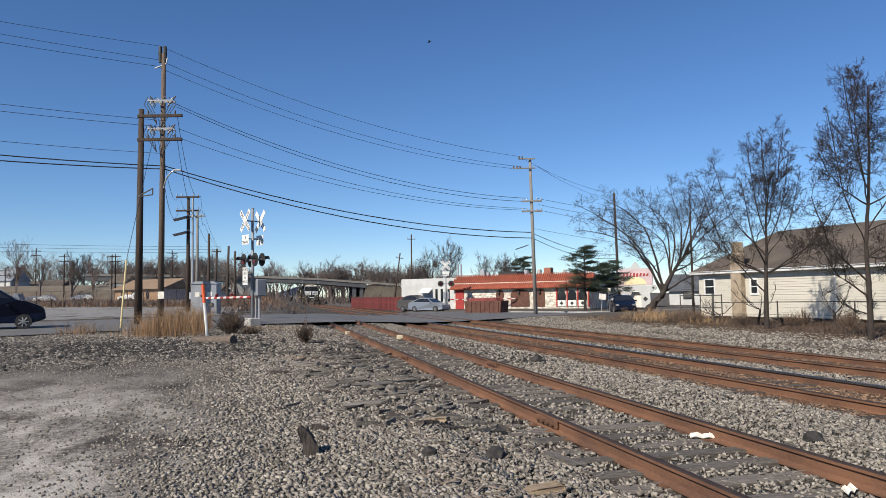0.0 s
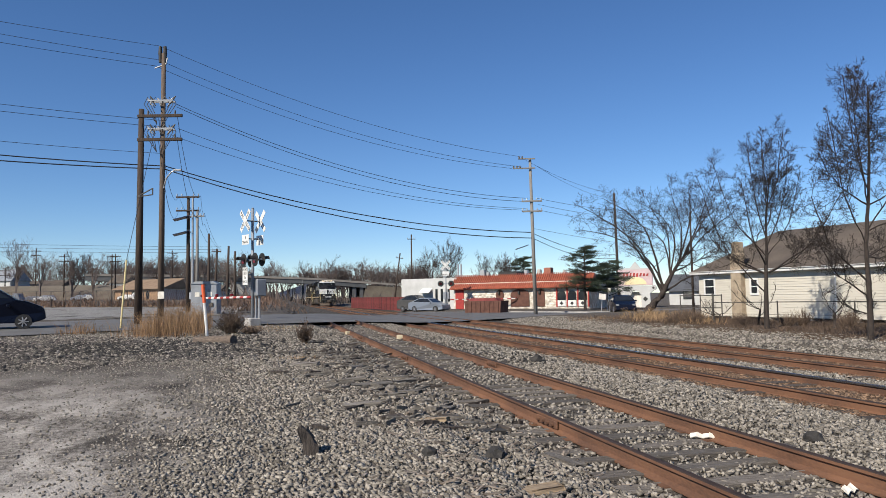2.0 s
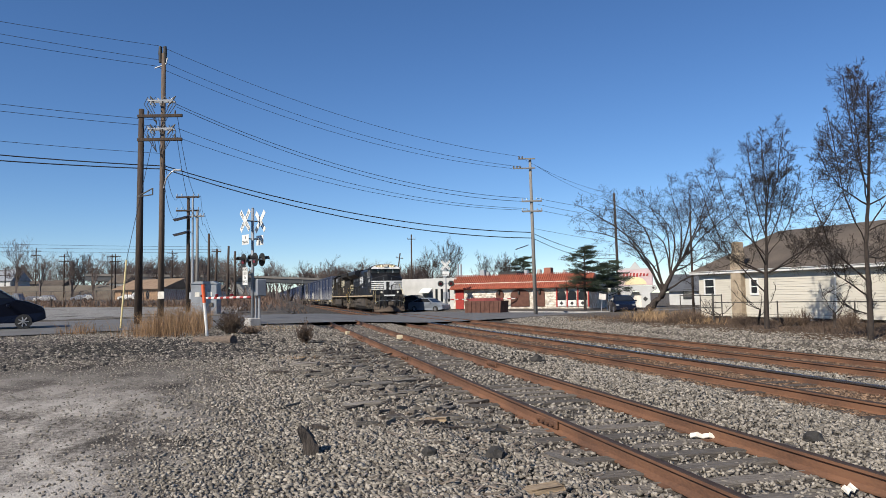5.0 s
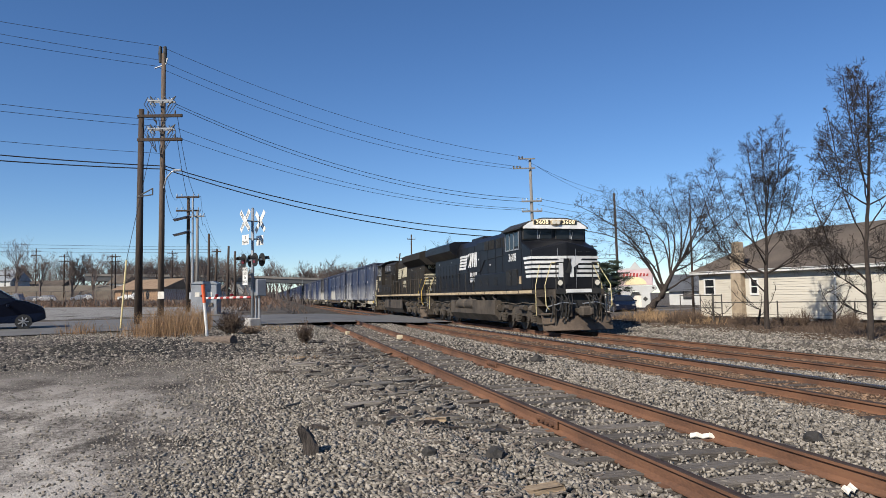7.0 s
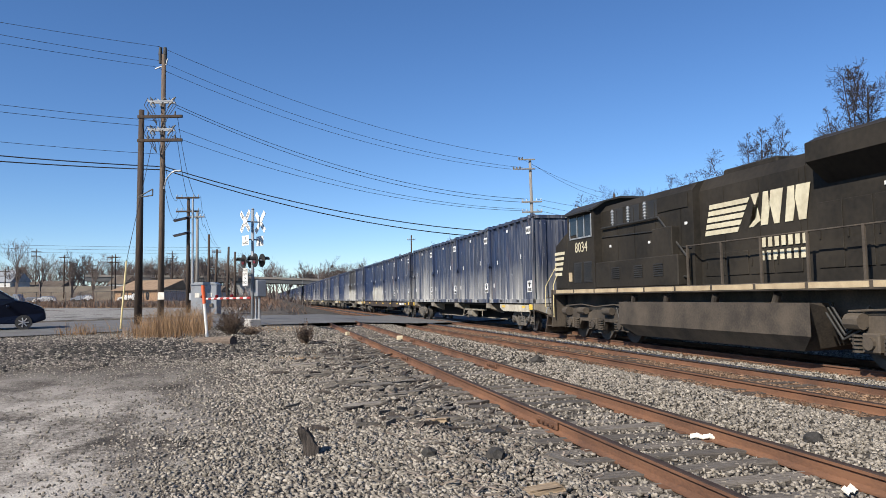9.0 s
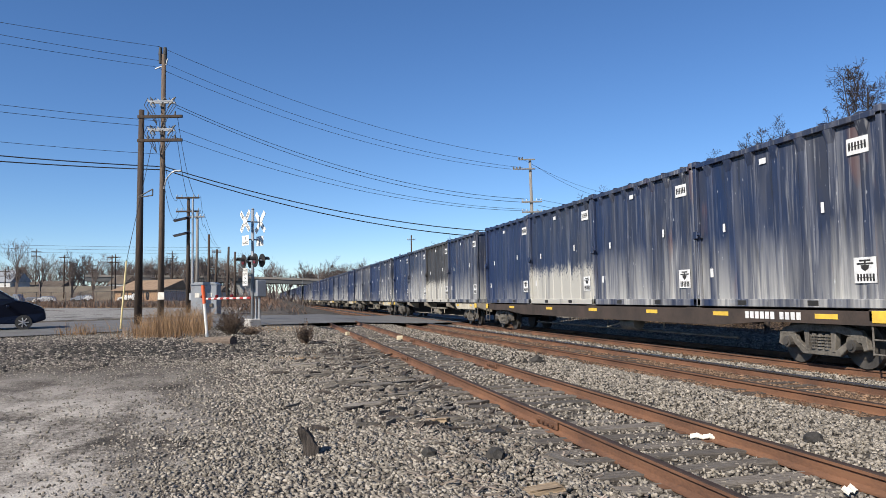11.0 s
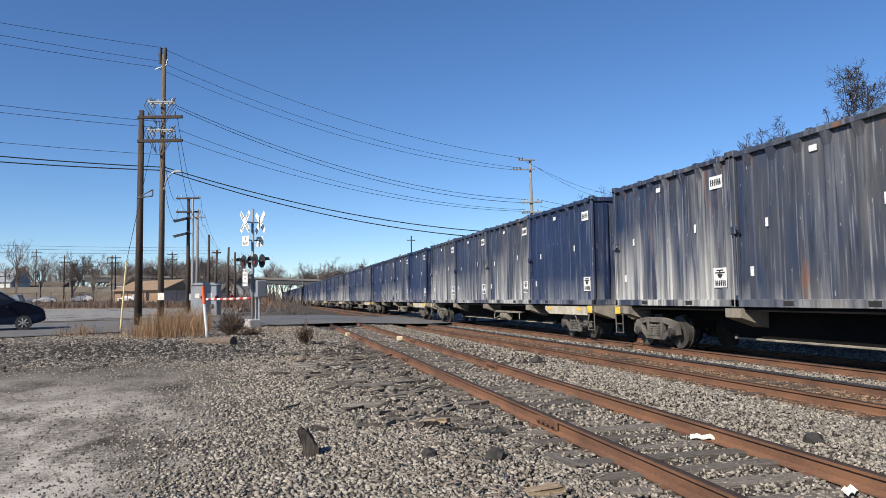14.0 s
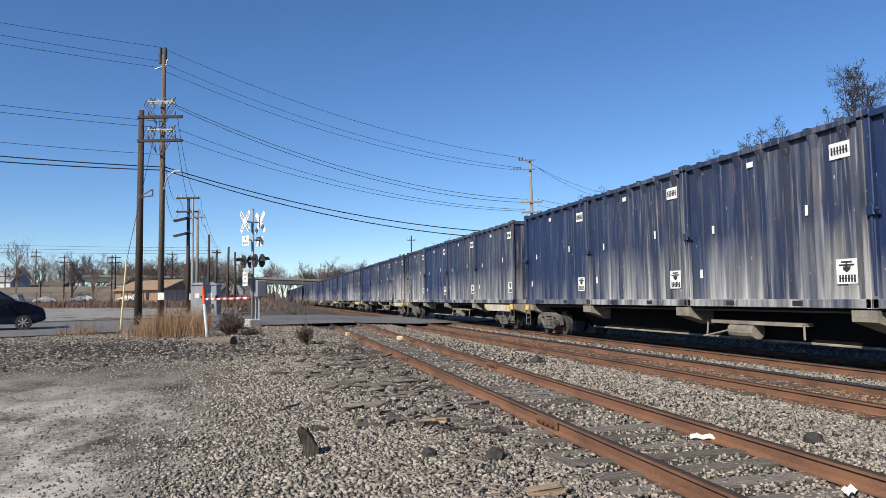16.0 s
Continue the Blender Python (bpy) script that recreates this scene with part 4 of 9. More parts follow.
def flat_car(brown):
    """A long spine-decked flat car for four boxes; its leading coupler face is at y 0."""
    F = thing("flat_car", pose(0, 0, 0), "brown steel flat car with yellow reflector blocks" if brown else "black steel flat car with pale bolster ends", "railway car", "flat cars of the train")
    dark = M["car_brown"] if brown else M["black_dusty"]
    pale = M["car_brown"] if brown else M["pale_grime"]
    bm = B()
    if brown:
        for sx in (-1, 1):
            a, b = sorted((sx * 1.2, sx * 1.32))
            prism(bm, [(0.75, 1.15), (24.6, 1.15), (24.6, 0.88), (21.5, 0.88), (19.5, 0.74), (6, 0.74), (4, 0.88), (0.75, 0.88)], a, b)
        box(bm, -1.25, 1.25, 0.8, 24.5, 1.05, 1.14)
    else:
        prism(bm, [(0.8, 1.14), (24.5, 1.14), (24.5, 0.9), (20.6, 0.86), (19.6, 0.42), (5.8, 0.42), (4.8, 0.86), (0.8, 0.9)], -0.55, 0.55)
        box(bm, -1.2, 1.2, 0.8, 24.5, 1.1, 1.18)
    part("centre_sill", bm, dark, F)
    for i, y in enumerate((0.9, 6.9, 12.9, 18.7, 24.0)):
        for sx in (-1, 1):
            bm = B()
            X0, X1 = sorted((sx * 0.5, sx * 1.3))
            if sx < 0:
                o = [(-1.3, 1.17), (-1.3, 0.95), (-0.55, 0.7), (-0.55, 1.17)]
            else:
                o = [(1.3, 1.17), (1.3, 0.95), (0.55, 0.7), (0.55, 1.17)]
            prism(bm, o, y - 0.3, y + 0.3, "y")
            part("bolster_arm", bm, pale, F)
    for y in (0.82, 24.2):
        bm = B()
        box(bm, -1.32, 1.32, y - 0.12, y + 0.45, 0.95, 1.18, 0.02)
        part("end_sill", bm, M["grey_grime"] if not brown else dark, F)
        for sx in (-1, 1):
            bm = B()
            a, b = sorted((sx * 1.32, sx * 1.34))
            box(bm, a, b, y + (0.0 if y < 5 else 0.02), y + 0.36, 0.93, 1.16, 0.01)
            part("reflector_block", bm, M["yellow_paint"], F, "yellow reflector block")
            bm = B()
            for z in (0.35, 0.62, 0.9):
                rod(bm, (sx * 1.28, y - 0.05, z), (sx * 1.28, y + 0.4, z), 0.016, n=6)
            for yy in (y - 0.05, y + 0.4):
                rod(bm, (sx * 1.28, yy, 0.33), (sx * 1.28, yy, 1.0), 0.02, n=6)
            part("ladder", bm, M["grey_grime"], F)
    if not brown:
        for sx in (-1, 1):
            bm = B()
            a, b = sorted((sx * 1.22, sx * 1.31))
            prism(bm, [(1.3, 1.14), (5.0, 1.14), (5.0, 0.98), (4.6, 0.84), (1.3, 0.84)], a, b)
            side = part("side_sill", bm, M["cream_sill"], F, "pale cream side sill")
            for y in (1.7, 4.3):
                bm = B()
                a, b = sorted((sx * 1.31, sx * 1.316))
                box(bm, a, b, y, y + 0.4, 1.0, 1.1)
                part("reflector", bm, M["yellow_paint"], side, "yellow reflector")
            bm = B()
            bent(bm, [(sx * 1.33, 1.0, 0.9), (sx * 1.36, 1.2, 0.5), (sx * 1.36, 1.9, 0.55), (sx * 1.33, 2.2, 0.86)], 0.02)
            part("uncoupling_lever", bm, M["grey_grime"], F)
    for y in (0.0, CAR_LEN - 0.6):
        bm = B()
        box(bm, -0.12, 0.12, y, y + 0.6, 0.74, 0.96, 0.02)
        box(bm, -0.2, 0.2, y + (0.0 if y < 5 else 0.3), y + (0.3 if y < 5 else 0.6), 0.68, 1.02, 0.04)
        part("coupler", bm, M["grey_grime"], F)
    bm = B()
    rod(bm, (-0.9, 10.4, 0.62), (-0.9, 11.3, 0.62), 0.19, n=14)
    box(bm, -1.05, -0.75, 8.8, 12.0, 0.78, 0.86)
    bent(bm, [(-1.0, 8.8, 0.5), (-1.0, 8.8, 0.8), (-1.0, 9.6, 0.8)], 0.025)
    bent(bm, [(-1.05, 11.3, 0.62), (-1.05, 12.2, 0.45), (-1.0, 12.2, 0.8)], 0.025)
    part("brake_gear", bm, M["pale_grime"], F)
    bm = B()
    rod(bm, (-0.6, 6, 0.4), (-0.6, 19.6, 0.4), 0.03, n=6)
    part("brake_pipe", bm, M["pale_grime"], F)
    if brown:
        for i in range(10):
            bm = B()
            box(bm, -1.326, -1.32, 3.0 + i * 0.17 + (0.12 if i > 3 else 0), 3.12 + i * 0.17 + (0.12 if i > 3 else 0), 0.94, 1.1)
            part("marking_bar", bm, M["paper_label"], F)
        for y in (2.0, 5.4, 8.6, 12.4, 16.2, 20.5):
            bm = B()
            box(bm, -1.326, -1.318, y, y + 0.6, 0.98, 1.08)
            part("reflector_block", bm, M["yellow_paint"], F, "yellow reflector block")
    freight_truck(F, 2.75)
    freight_truck(F, CAR_LEN - 2.75)
    return F


BOX_LEN = 5.93


def waste_box(k):
    """A tall closed waste box with recessed panels; four wear patterns. y runs away from the leading end."""
    W = thing("waste_container", pose(0, 0, 0), ("faded blue steel waste container with white streaks", "dark blue steel waste container, clean paint",
              "dusty grey-blue waste container with a pale splashed foot", "dark blue waste container with a white splashed foot", "rust-stained grey waste container", "charcoal-grimed waste container with a white splashed foot")[k], "container", "boxes on the flat cars")
    m = M["box_%d" % k]
    z0, z1, hw = 0.0, 3.74, 1.28
    bm = B()
    box(bm, -hw + 0.1, hw - 0.1, 0.06, BOX_LEN - 0.06, 0.1, z1 - 0.1)
    part("shell", bm, m, W)
    # shallow ribs that flare out to the top rail
    for sx in (-1, 1):
        for i in range(7):
            bm = B()
            y = 0.5 + i * 0.81
            xa, xb = sx * (hw - 0.1), sx * (hw - 0.078)
            low = [(xa, y - 0.13), (xa, y + 0.13), (xb, y + 0.09), (xb, y - 0.09)]
            prism(bm, low, 0.16, z1 - 0.42, "z")
            xt = sx * (hw - 0.006)
            v = [bm.verts.new(c) for c in ((xa, y - 0.13, z1 - 0.42), (xa, y + 0.13, z1 - 0.42), (xb, y + 0.09, z1 - 0.42), (xb, y - 0.09, z1 - 0.42),
                                           (xa, y - 0.16, z1 - 0.13), (xa, y + 0.16, z1 - 0.13), (xt, y + 0.13, z1 - 0.13), (xt, y - 0.13, z1 - 0.13))]
            for ids in ((0, 1, 2, 3), (4, 5, 6, 7), (0, 1, 5, 4), (1, 2, 6, 5), (2, 3, 7, 6), (3, 0, 4, 7)):
                bm.faces.new([v[q] for q in ids])
            bmesh.ops.recalc_face_normals(bm, faces=bm.faces)
            part("side_rib", bm, m, W)
    for i in range(3):
        bm = B()
        x = -0.75 + i * 0.75
        box(bm, x - 0.09, x + 0.09, 0.0, BOX_LEN, 0.2, z1 - 0.2)
        part("end_rib", bm, m, W)
    bm = B()
    for sx in (-1, 1):
        a, b = sorted((sx * (hw - 0.1), sx * hw))
        box(bm, a, b, 0.0, BOX_LEN, z1 - 0.14, z1 - 0.02, 0.012)
        box(bm, a, b, 0.0, BOX_LEN, 0.02, 0.2, 0.012)
        for y in (0.0, BOX_LEN - 0.14):
            box(bm, a, b, y, y + 0.14, 0.02, z1, 0.015)
            box(bm, min(sx * (hw - 0.16), sx * (hw + 0.01)), max(sx * (hw - 0.16), sx * (hw + 0.01)), y - 0.01, y + 0.17, z1 - 0.1, z1 + 0.05, 0.02)
    for y in (0.0, BOX_LEN - 0.12):
        box(bm, -hw, hw, y, y + 0.12, z1 - 0.14, z1 - 0.02)
        box(bm, -hw, hw, y, y + 0.12, 0.02, 0.2)
    part("frame", bm, m, W)
    bm = B()
    edge = [(0.03, z1 - 0.06), (0.03, z1)]
    for i in range(6):
        y = 0.5 + i * 0.95
        edge += [(y, z1), (y, z1 + 0.035), (y + 0.12, z1 + 0.035), (y + 0.12, z1)]
    prism(bm, edge + [(BOX_LEN - 0.03, z1), (BOX_LEN - 0.03, z1 - 0.06)], -hw + 0.05, hw - 0.05)
    part("lid", bm, m, W)
    for y in (1.75, 4.0):
        for sx in (-1, 1):
            bm = B()
            box(bm, min(sx * (hw - 0.02), sx * (hw + 0.004)), max(sx * (hw - 0.02), sx * (hw + 0.004)), y, y + 0.3, 0.06, 0.17)
            part("fork_pocket", bm, M["black"], W)
    for sx in (-1, 1):
        bm = B()
        X = sx * (hw + 0.02)
        rod(bm, (X, BOX_LEN - 0.1, 0.3), (X, BOX_LEN - 0.1, 2.0), 0.025, n=6)
        box(bm, min(X, X + sx * 0.06), max(X, X + sx * 0.06), BOX_LEN - 0.2, BOX_LEN - 0.02, 1.75, 1.95, 0.02)
        box(bm, min(X, X + sx * 0.05), max(X, X + sx * 0.05), BOX_LEN - 0.3, BOX_LEN - 0.06, 1.84, 1.9, 0.01)
        part("door_lock", bm, m, W)
    for sx in (-1, 1):
        X = sx * (hw - 0.072)
        a, b = min(X, X + sx * 0.006), max(X, X + sx * 0.006)
        F = (lambda y: y) if sx < 0 else (lambda y: BOX_LEN - y)

        def plate(name, y, w, z, h, dy=0):
            bmp = B()
            q0, q1 = sorted((F(y), F(y + w)))
            box(bmp, a, b, q0, q1, z, z + h)
            return part(name, bmp, M["paper_label"], W, "white paper label")
        num = plate("number_plate", 0.38, 0.52, 2.98, 0.32)
        b2 = B()
        comb = []
        for i in range(6):
            q = 0.435 + i * 0.075
            comb += [(F(q), 3.130), (F(q), 3.060), (F(q + 0.045), 3.060), (F(q + 0.045), 3.130)]
        for i in range(5, -1, -1):
            q = 0.435 + i * 0.075
            comb += [(F(q + 0.045), 3.145), (F(q + 0.045), 3.220), (F(q), 3.220), (F(q), 3.145)]
        prism(b2, comb, min(X + sx * 0.006, X + sx * 0.009), max(X + sx * 0.006, X + sx * 0.009))
        part("number_bar", b2, M["black"], num)
        lab = plate("notice", 0.35, 0.52, 0.5, 0.49)
        c, d = min(X + sx * 0.006, X + sx * 0.009), max(X + sx * 0.006, X + sx * 0.009)
        b2 = B()
        half = [(0.0, 0.945), (0.13, 0.945), (0.13, 0.91), (0.02, 0.91), (0.02, 0.885), (0.19, 0.885), (0.19, 0.85), (0.02, 0.85), (0.02, 0.84), (0.1, 0.84), (0.08, 0.77), (0.0, 0.72)]
        prism(b2, [(F(0.61 + u), v) for u, v in half] + [(F(0.61 - u), v) for u, v in half[-2:0:-1]], c, d)
        part("shield_print", b2, M["black"], lab)
        b2 = B()
        comb = []
        for q in range(6):
            u = 0.4 + q * 0.072
            comb += [(F(u), 0.6), (F(u), 0.535), (F(u + 0.045), 0.535), (F(u + 0.045), 0.6)]
        for q in range(5, -1, -1):
            u = 0.4 + q * 0.072
            comb += [(F(u + 0.045), 0.612), (F(u + 0.045), 0.675), (F(u), 0.675), (F(u), 0.612)]
        prism(b2, comb, c, d)
        part("number_bar", b2, M["black"], lab)
        plate("sticker", 1.55, 0.08, 1.95, 0.22)
        plate("sticker", 3.2, 0.22, 3.27, 0.13)
        plate("sticker", 4.75, 0.09, 1.85, 0.2)
        plate("sticker", 5.3, 0.12, 0.75, 0.22)
    return W


def box_paint(name, paint, worn, dust, foot, foot_amt, rust, hard=False):
    """Container paint: tone drift, vertical streaks, and a pale splash that climbs from the foot."""
    m = bpy.data.materials.new(name)
    m.use_nodes = True
    nt = m.node_tree
    n, l = nt.nodes, nt.links
    b = n["Principled BSDF"]
    b.inputs["Roughness"].default_value = 0.55
    co = n.new("ShaderNodeTexCoord")
    info = n.new("ShaderNodeObjectInfo")
    off = n.new("ShaderNodeVectorMath")
    off.operation = "SCALE"
    off.inputs[0].default_value = (13.0, 37.0, 5.0)
    l.new(info.outputs["Random"], off.inputs["Scale"])
    ad = n.new("ShaderNodeVectorMath")
    ad.operation = "ADD"
    l.new(co.outputs["Object"], ad.inputs[0])
    l.new(off.outputs[0], ad.inputs[1])

    def tex(scale, stretch, detail=5):
        mp = n.new("ShaderNodeMapping")
        mp.inputs["Scale"].default_value = stretch
        l.new(ad.outputs[0], mp.inputs["Vector"])
        t = n.new("ShaderNodeTexNoise")
        t.inputs["Scale"].default_value = scale
        t.inputs["Detail"].default_value = detail
        l.new(mp.outputs[0], t.inputs["Vector"])
        return t.outputs[0]

    def rng(src, lo, hi):
        r = n.new("ShaderNodeMapRange")
        r.inputs["From Min"].default_value = lo
        r.inputs["From Max"].default_value = hi
        l.new(src, r.inputs["Value"])
        return r.outputs[0]

    def mixed(fac, c1, c2):
        k = n.new("ShaderNodeMix")
        k.data_type = "RGBA"
        l.new(fac, k.inputs[0])
        for i, c in ((6, c1), (7, c2)):
            if isinstance(c, tuple):
                k.inputs[i].default_value = (*c, 1)
            else:
                l.new(c, k.inputs[i])
        return k.outputs[2]

    def math2(op, a, bb):
        k = n.new("ShaderNodeMath")
        k.operation = op
        for i, c in ((0, a), (1, bb)):
            if isinstance(c, float):
                k.inputs[i].default_value = c
            else:
                l.new(c, k.inputs[i])
        k.use_clamp = op == "MULTIPLY"
        return k.outputs[0]
    sep = n.new("ShaderNodeSeparateXYZ")
    l.new(co.outputs["Object"], sep.inputs[0])
    # the leading end is dustier than the door end
    lead = rng(sep.outputs["Y"], 5.6, 1.5)
    tone = math2("ADD", math2("MULTIPLY", lead, 0.4), math2("MULTIPLY", rng(tex(1.3, (1, 1, 0.35)), 0.4, 0.7), 0.7))
    col = mixed(math2("MULTIPLY", tone, 1.0), paint, worn)
    some = math2("MULTIPLY", math2("ADD", lead, 0.25), dust)
    col = mixed(math2("MULTIPLY", rng(tex(3.0, (1, 1, 0.07), 8), 0.5, 0.75), math2("MULTIPLY", some, 0.45)), col, (0.30, 0.30, 0.31))
    col = mixed(math2("MULTIPLY", rng(tex(14.0, (1, 1, 0.05), 4), 0.56, 0.72), math2("MULTIPLY", some, 0.5)), col, (0.36, 0.36, 0.37))
    col = mixed(math2("MULTIPLY", rng(tex(7.0, (1, 1, 0.12)), 0.6, 0.7), 0.6), col, (0.016, 0.018, 0.024))
    col = mixed(math2("MULTIPLY", rng(tex(1.6, (1, 1, 0.3)), 0.63, 0.74), rust), col, (0.2, 0.085, 0.04))
    up = math2("ADD", sep.outputs["Z"], math2("SUBTRACT", 0.5, math2("MULTIPLY", tex(3.0, (1, 1, 0.12), 8), 1.0)))
    up = math2("ADD", up, math2("MULTIPLY", math2("SUBTRACT", tex(22.0, (1, 1, 0.6), 6), 0.5), 2.2) if hard else math2("MULTIPLY", tex(12.0, (1, 1, 0.1), 4), 0.3))
    msk = n.new("ShaderNodeMapRange")
    msk.inputs["From Min"].default_value = foot
    msk.inputs["From Max"].default_value = foot * (0.76 if hard else 0.1)
    l.new(up, msk.inputs["Value"])
    patch = rng(tex(0.7, (1, 1, 0.1)), 0.3, 0.42) if hard else math2("MULTIPLY", rng(tex(1.1, (1, 1, 0.1), 6), 0.38, 0.6), math2("ADD", rng(tex(9.0, (1, 1, 0.05), 5), 0.36, 0.62), 0.4))
    col = mixed(math2("MULTIPLY", math2("MULTIPLY", msk.outputs[0], patch), foot_amt), col, (0.40, 0.385, 0.345) if hard else (0.46, 0.45, 0.42))
    # scattered chips and drips
    col = mixed(math2("MULTIPLY", rng(tex(17.0, (1, 1, 0.28)), 0.7, 0.73), 0.6), col, (0.5, 0.51, 0.53))
    l.new(col, b.inputs["Base Color"])
    bp = n.new("ShaderNodeBump")
    bp.inputs["Strength"].default_value = 0.35
    bp.inputs["Distance"].default_value = 0.03
    l.new(tex(1.7, (1, 1, 0.6), 2), bp.inputs["Height"])
    l.new(bp.outputs[0], b.inputs["Normal"])
    M[name] = m


box_paint("box_0", (0.0075, 0.021, 0.066), (0.03, 0.034, 0.05), 0.75, 2.0, 0.78, 0.3)
box_paint("box_1", (0.0055, 0.019, 0.07), (0.014, 0.025, 0.06), 0.4, 1.25, 0.38, 0.12)
box_paint("box_2", (0.009, 0.023, 0.064), (0.042, 0.044, 0.054), 1.0, 2.7, 1.0, 0.4)
box_paint("box_3", (0.010, 0.024, 0.07), (0.026, 0.032, 0.05), 0.4, 1.55, 0.97, 0.1, True)
box_paint("box_5", (0.022, 0.022, 0.024), (0.04, 0.037, 0.035), 0.5, 1.5, 0.97, 0.15, True)
box_paint("box_4", (0.02, 0.032, 0.065), (0.07, 0.068, 0.07), 0.9, 0.8, 0.4, 0.8)
mk("loco_dusty", (0.017, 0.0155, 0.0135), (0.036, 0.031, 0.025), scale=0.7, fine=8, rough=0.65, spec=0.12)
mk("cream_letter", (0.6, 0.55, 0.4), (0.42, 0.37, 0.26), scale=2, fine=12, rough=0.7)
mk("board_glow", (1.0, 0.82, 0.5), (1.0, 0.82, 0.5), rough=0.4, emit=0.7)
mk("grey_grime", (0.15, 0.135, 0.115), (0.05, 0.044, 0.038), scale=2.5, fine=20, rough=0.85)
mk("pale_grime", (0.27, 0.24, 0.19), (0.13, 0.115, 0.095), scale=2, fine=20, rough=0.85)
mk("cream_sill", (0.5, 0.46, 0.37), (0.3, 0.265, 0.21), scale=2, fine=14, rough=0.8)
mk("car_brown", (0.06, 0.042, 0.033), (0.03, 0.023, 0.019), scale=1.5, fine=20, rough=0.8)
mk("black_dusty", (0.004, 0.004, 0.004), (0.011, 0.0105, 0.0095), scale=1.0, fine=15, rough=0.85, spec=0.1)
mk("hose", (0.035, 0.034, 0.032), (0.02, 0.019, 0.018), rough=0.5, spec=0.5)
mk("plow_brown", (0.13, 0.093, 0.065), (0.06, 0.044, 0.033), scale=1.6, fine=18, rough=0.8)
mk("rail_cream", (0.66, 0.56, 0.3), (0.5, 0.42, 0.2), scale=4, rough=0.55)
mk("paper_label", (0.75, 0.75, 0.73), (0.5, 0.5, 0.5), scale=5, fine=30, rough=0.7)
LOCO_WHEEL = wheel_mesh(0.535, M["dark_metal"])
CAR_WHEEL = wheel_mesh(0.457, M["dark_metal"])
ROLLING = []


def build_train():
    """Two engines, then flat cars with four boxes each. Places are distances along the track at time 0."""
    start = 9 * SPEED
    lead = locomotive(False, False)
    ROLLING.append((lead, -17.3 + start, 0, 0.0))
    second = locomotive(True, True)
    ROLLING.append((second, 27.2 + start, 180, 0.0))
    cars = [flat_car(False), flat_car(True)]
    boxes = [waste_box(k) for k in range(6)]
    used_car, used_box = set(), set()
    # wear of each box, car by car, from the engines back
    order = ["0002", "0031", "0521", "2142", "1202", "1001", "0012", "2001", "0210", "1021", "0102", "2010", "0120", "1200", "0201", "1002", "2100"]
    for c in range(17):
        kind = 1 if c in (1,) else 0
        y = 27.2 + c * CAR_LEN
        if kind in used_car:
            ob = copy_thing(cars[kind], pose(0, 0, 0))
        else:
            ob = cars[kind]
            used_car.add(kind)
        ROLLING.append((ob, y + start, 0, 0.0))
        for j in range(4):
            k = int(order[c][j])
            if k in used_box:
                bx = copy_thing(boxes[k], pose(0, 0, 0))
            else:
                bx = boxes[k]
                used_box.add(k)
            ROLLING.append((bx, y + 0.78 + j * (BOX_LEN + 0.03) + start, 0, 1.18))


# ---- poles, wires, signals ----


def utility_pole(x, y, z, height, lean_x=0.0, lean_y=0.0, arms=(), material="pole_wood", label="brown wooden utility pole", r=0.16, metal=()):
    """arms: (height, half length, direction in degrees)."""
    P = thing("utility_pole", pose(x, y, z, lean_y, lean_x, 0), label, "utility pole", "line of utility poles")
    bm = B()
    rod(bm, (0, 0, -0.3), (0, 0, height), r, r * 0.66, n=12)
    part("shaft", bm, M[material], P, smooth=True)
    for (h, half, turn) in arms:
        d = Vector((math.cos(radians(turn)), math.sin(radians(turn)), 0))
        bm = B()
        box(bm, -half, half, -0.05, 0.05, -0.06, 0.06, 0.01)
        arm = part("crossarm", bm, M[material], P)
        arm.matrix_basis = pose(0, 0, h, 0, 0, turn) @ Matrix.Translation((0, -r, 0))
        for u in (-0.92, -0.5, 0.5, 0.92):
            b2 = B()
            rod(b2, (u * half, 0, 0.06), (u * half, 0, 0.12), 0.02, n=6)
            rod(b2, (u * half, 0, 0.12), (u * half, 0, 0.24), 0.05, 0.035, n=8)
            part("insulator", b2, M["galv"], arm)
    return P


def wire(a, b, sag, r=0.012, n=16):
    """A hanging wire between two points."""
    a, b = Vector(a), Vector(b)
    V, F = [], []
    d = (b - a).normalized()
    u = d.cross(Vector((0, 0, 1))).normalized()
    w = u.cross(d)
    for i in range(n + 1):
        t = i / n
        p = a.lerp(b, t)
        p.z -= sag * 4 * t * (1 - t)
        V += [p + u * r, p + w * r, p - u * r, p - w * r]
    for i in range(n):
        F += [(4 * i + j, 4 * i + (j + 1) % 4, 4 * i + 4 + (j + 1) % 4, 4 * i + 4 + j) for j in range(4)]
    ob = new("overhead_wire", raw("overhead_wire", V, F, M["wire"]))
    tagged(ob, "black overhead wire slung between utility poles", "wire", "overhead wires")
    return ob


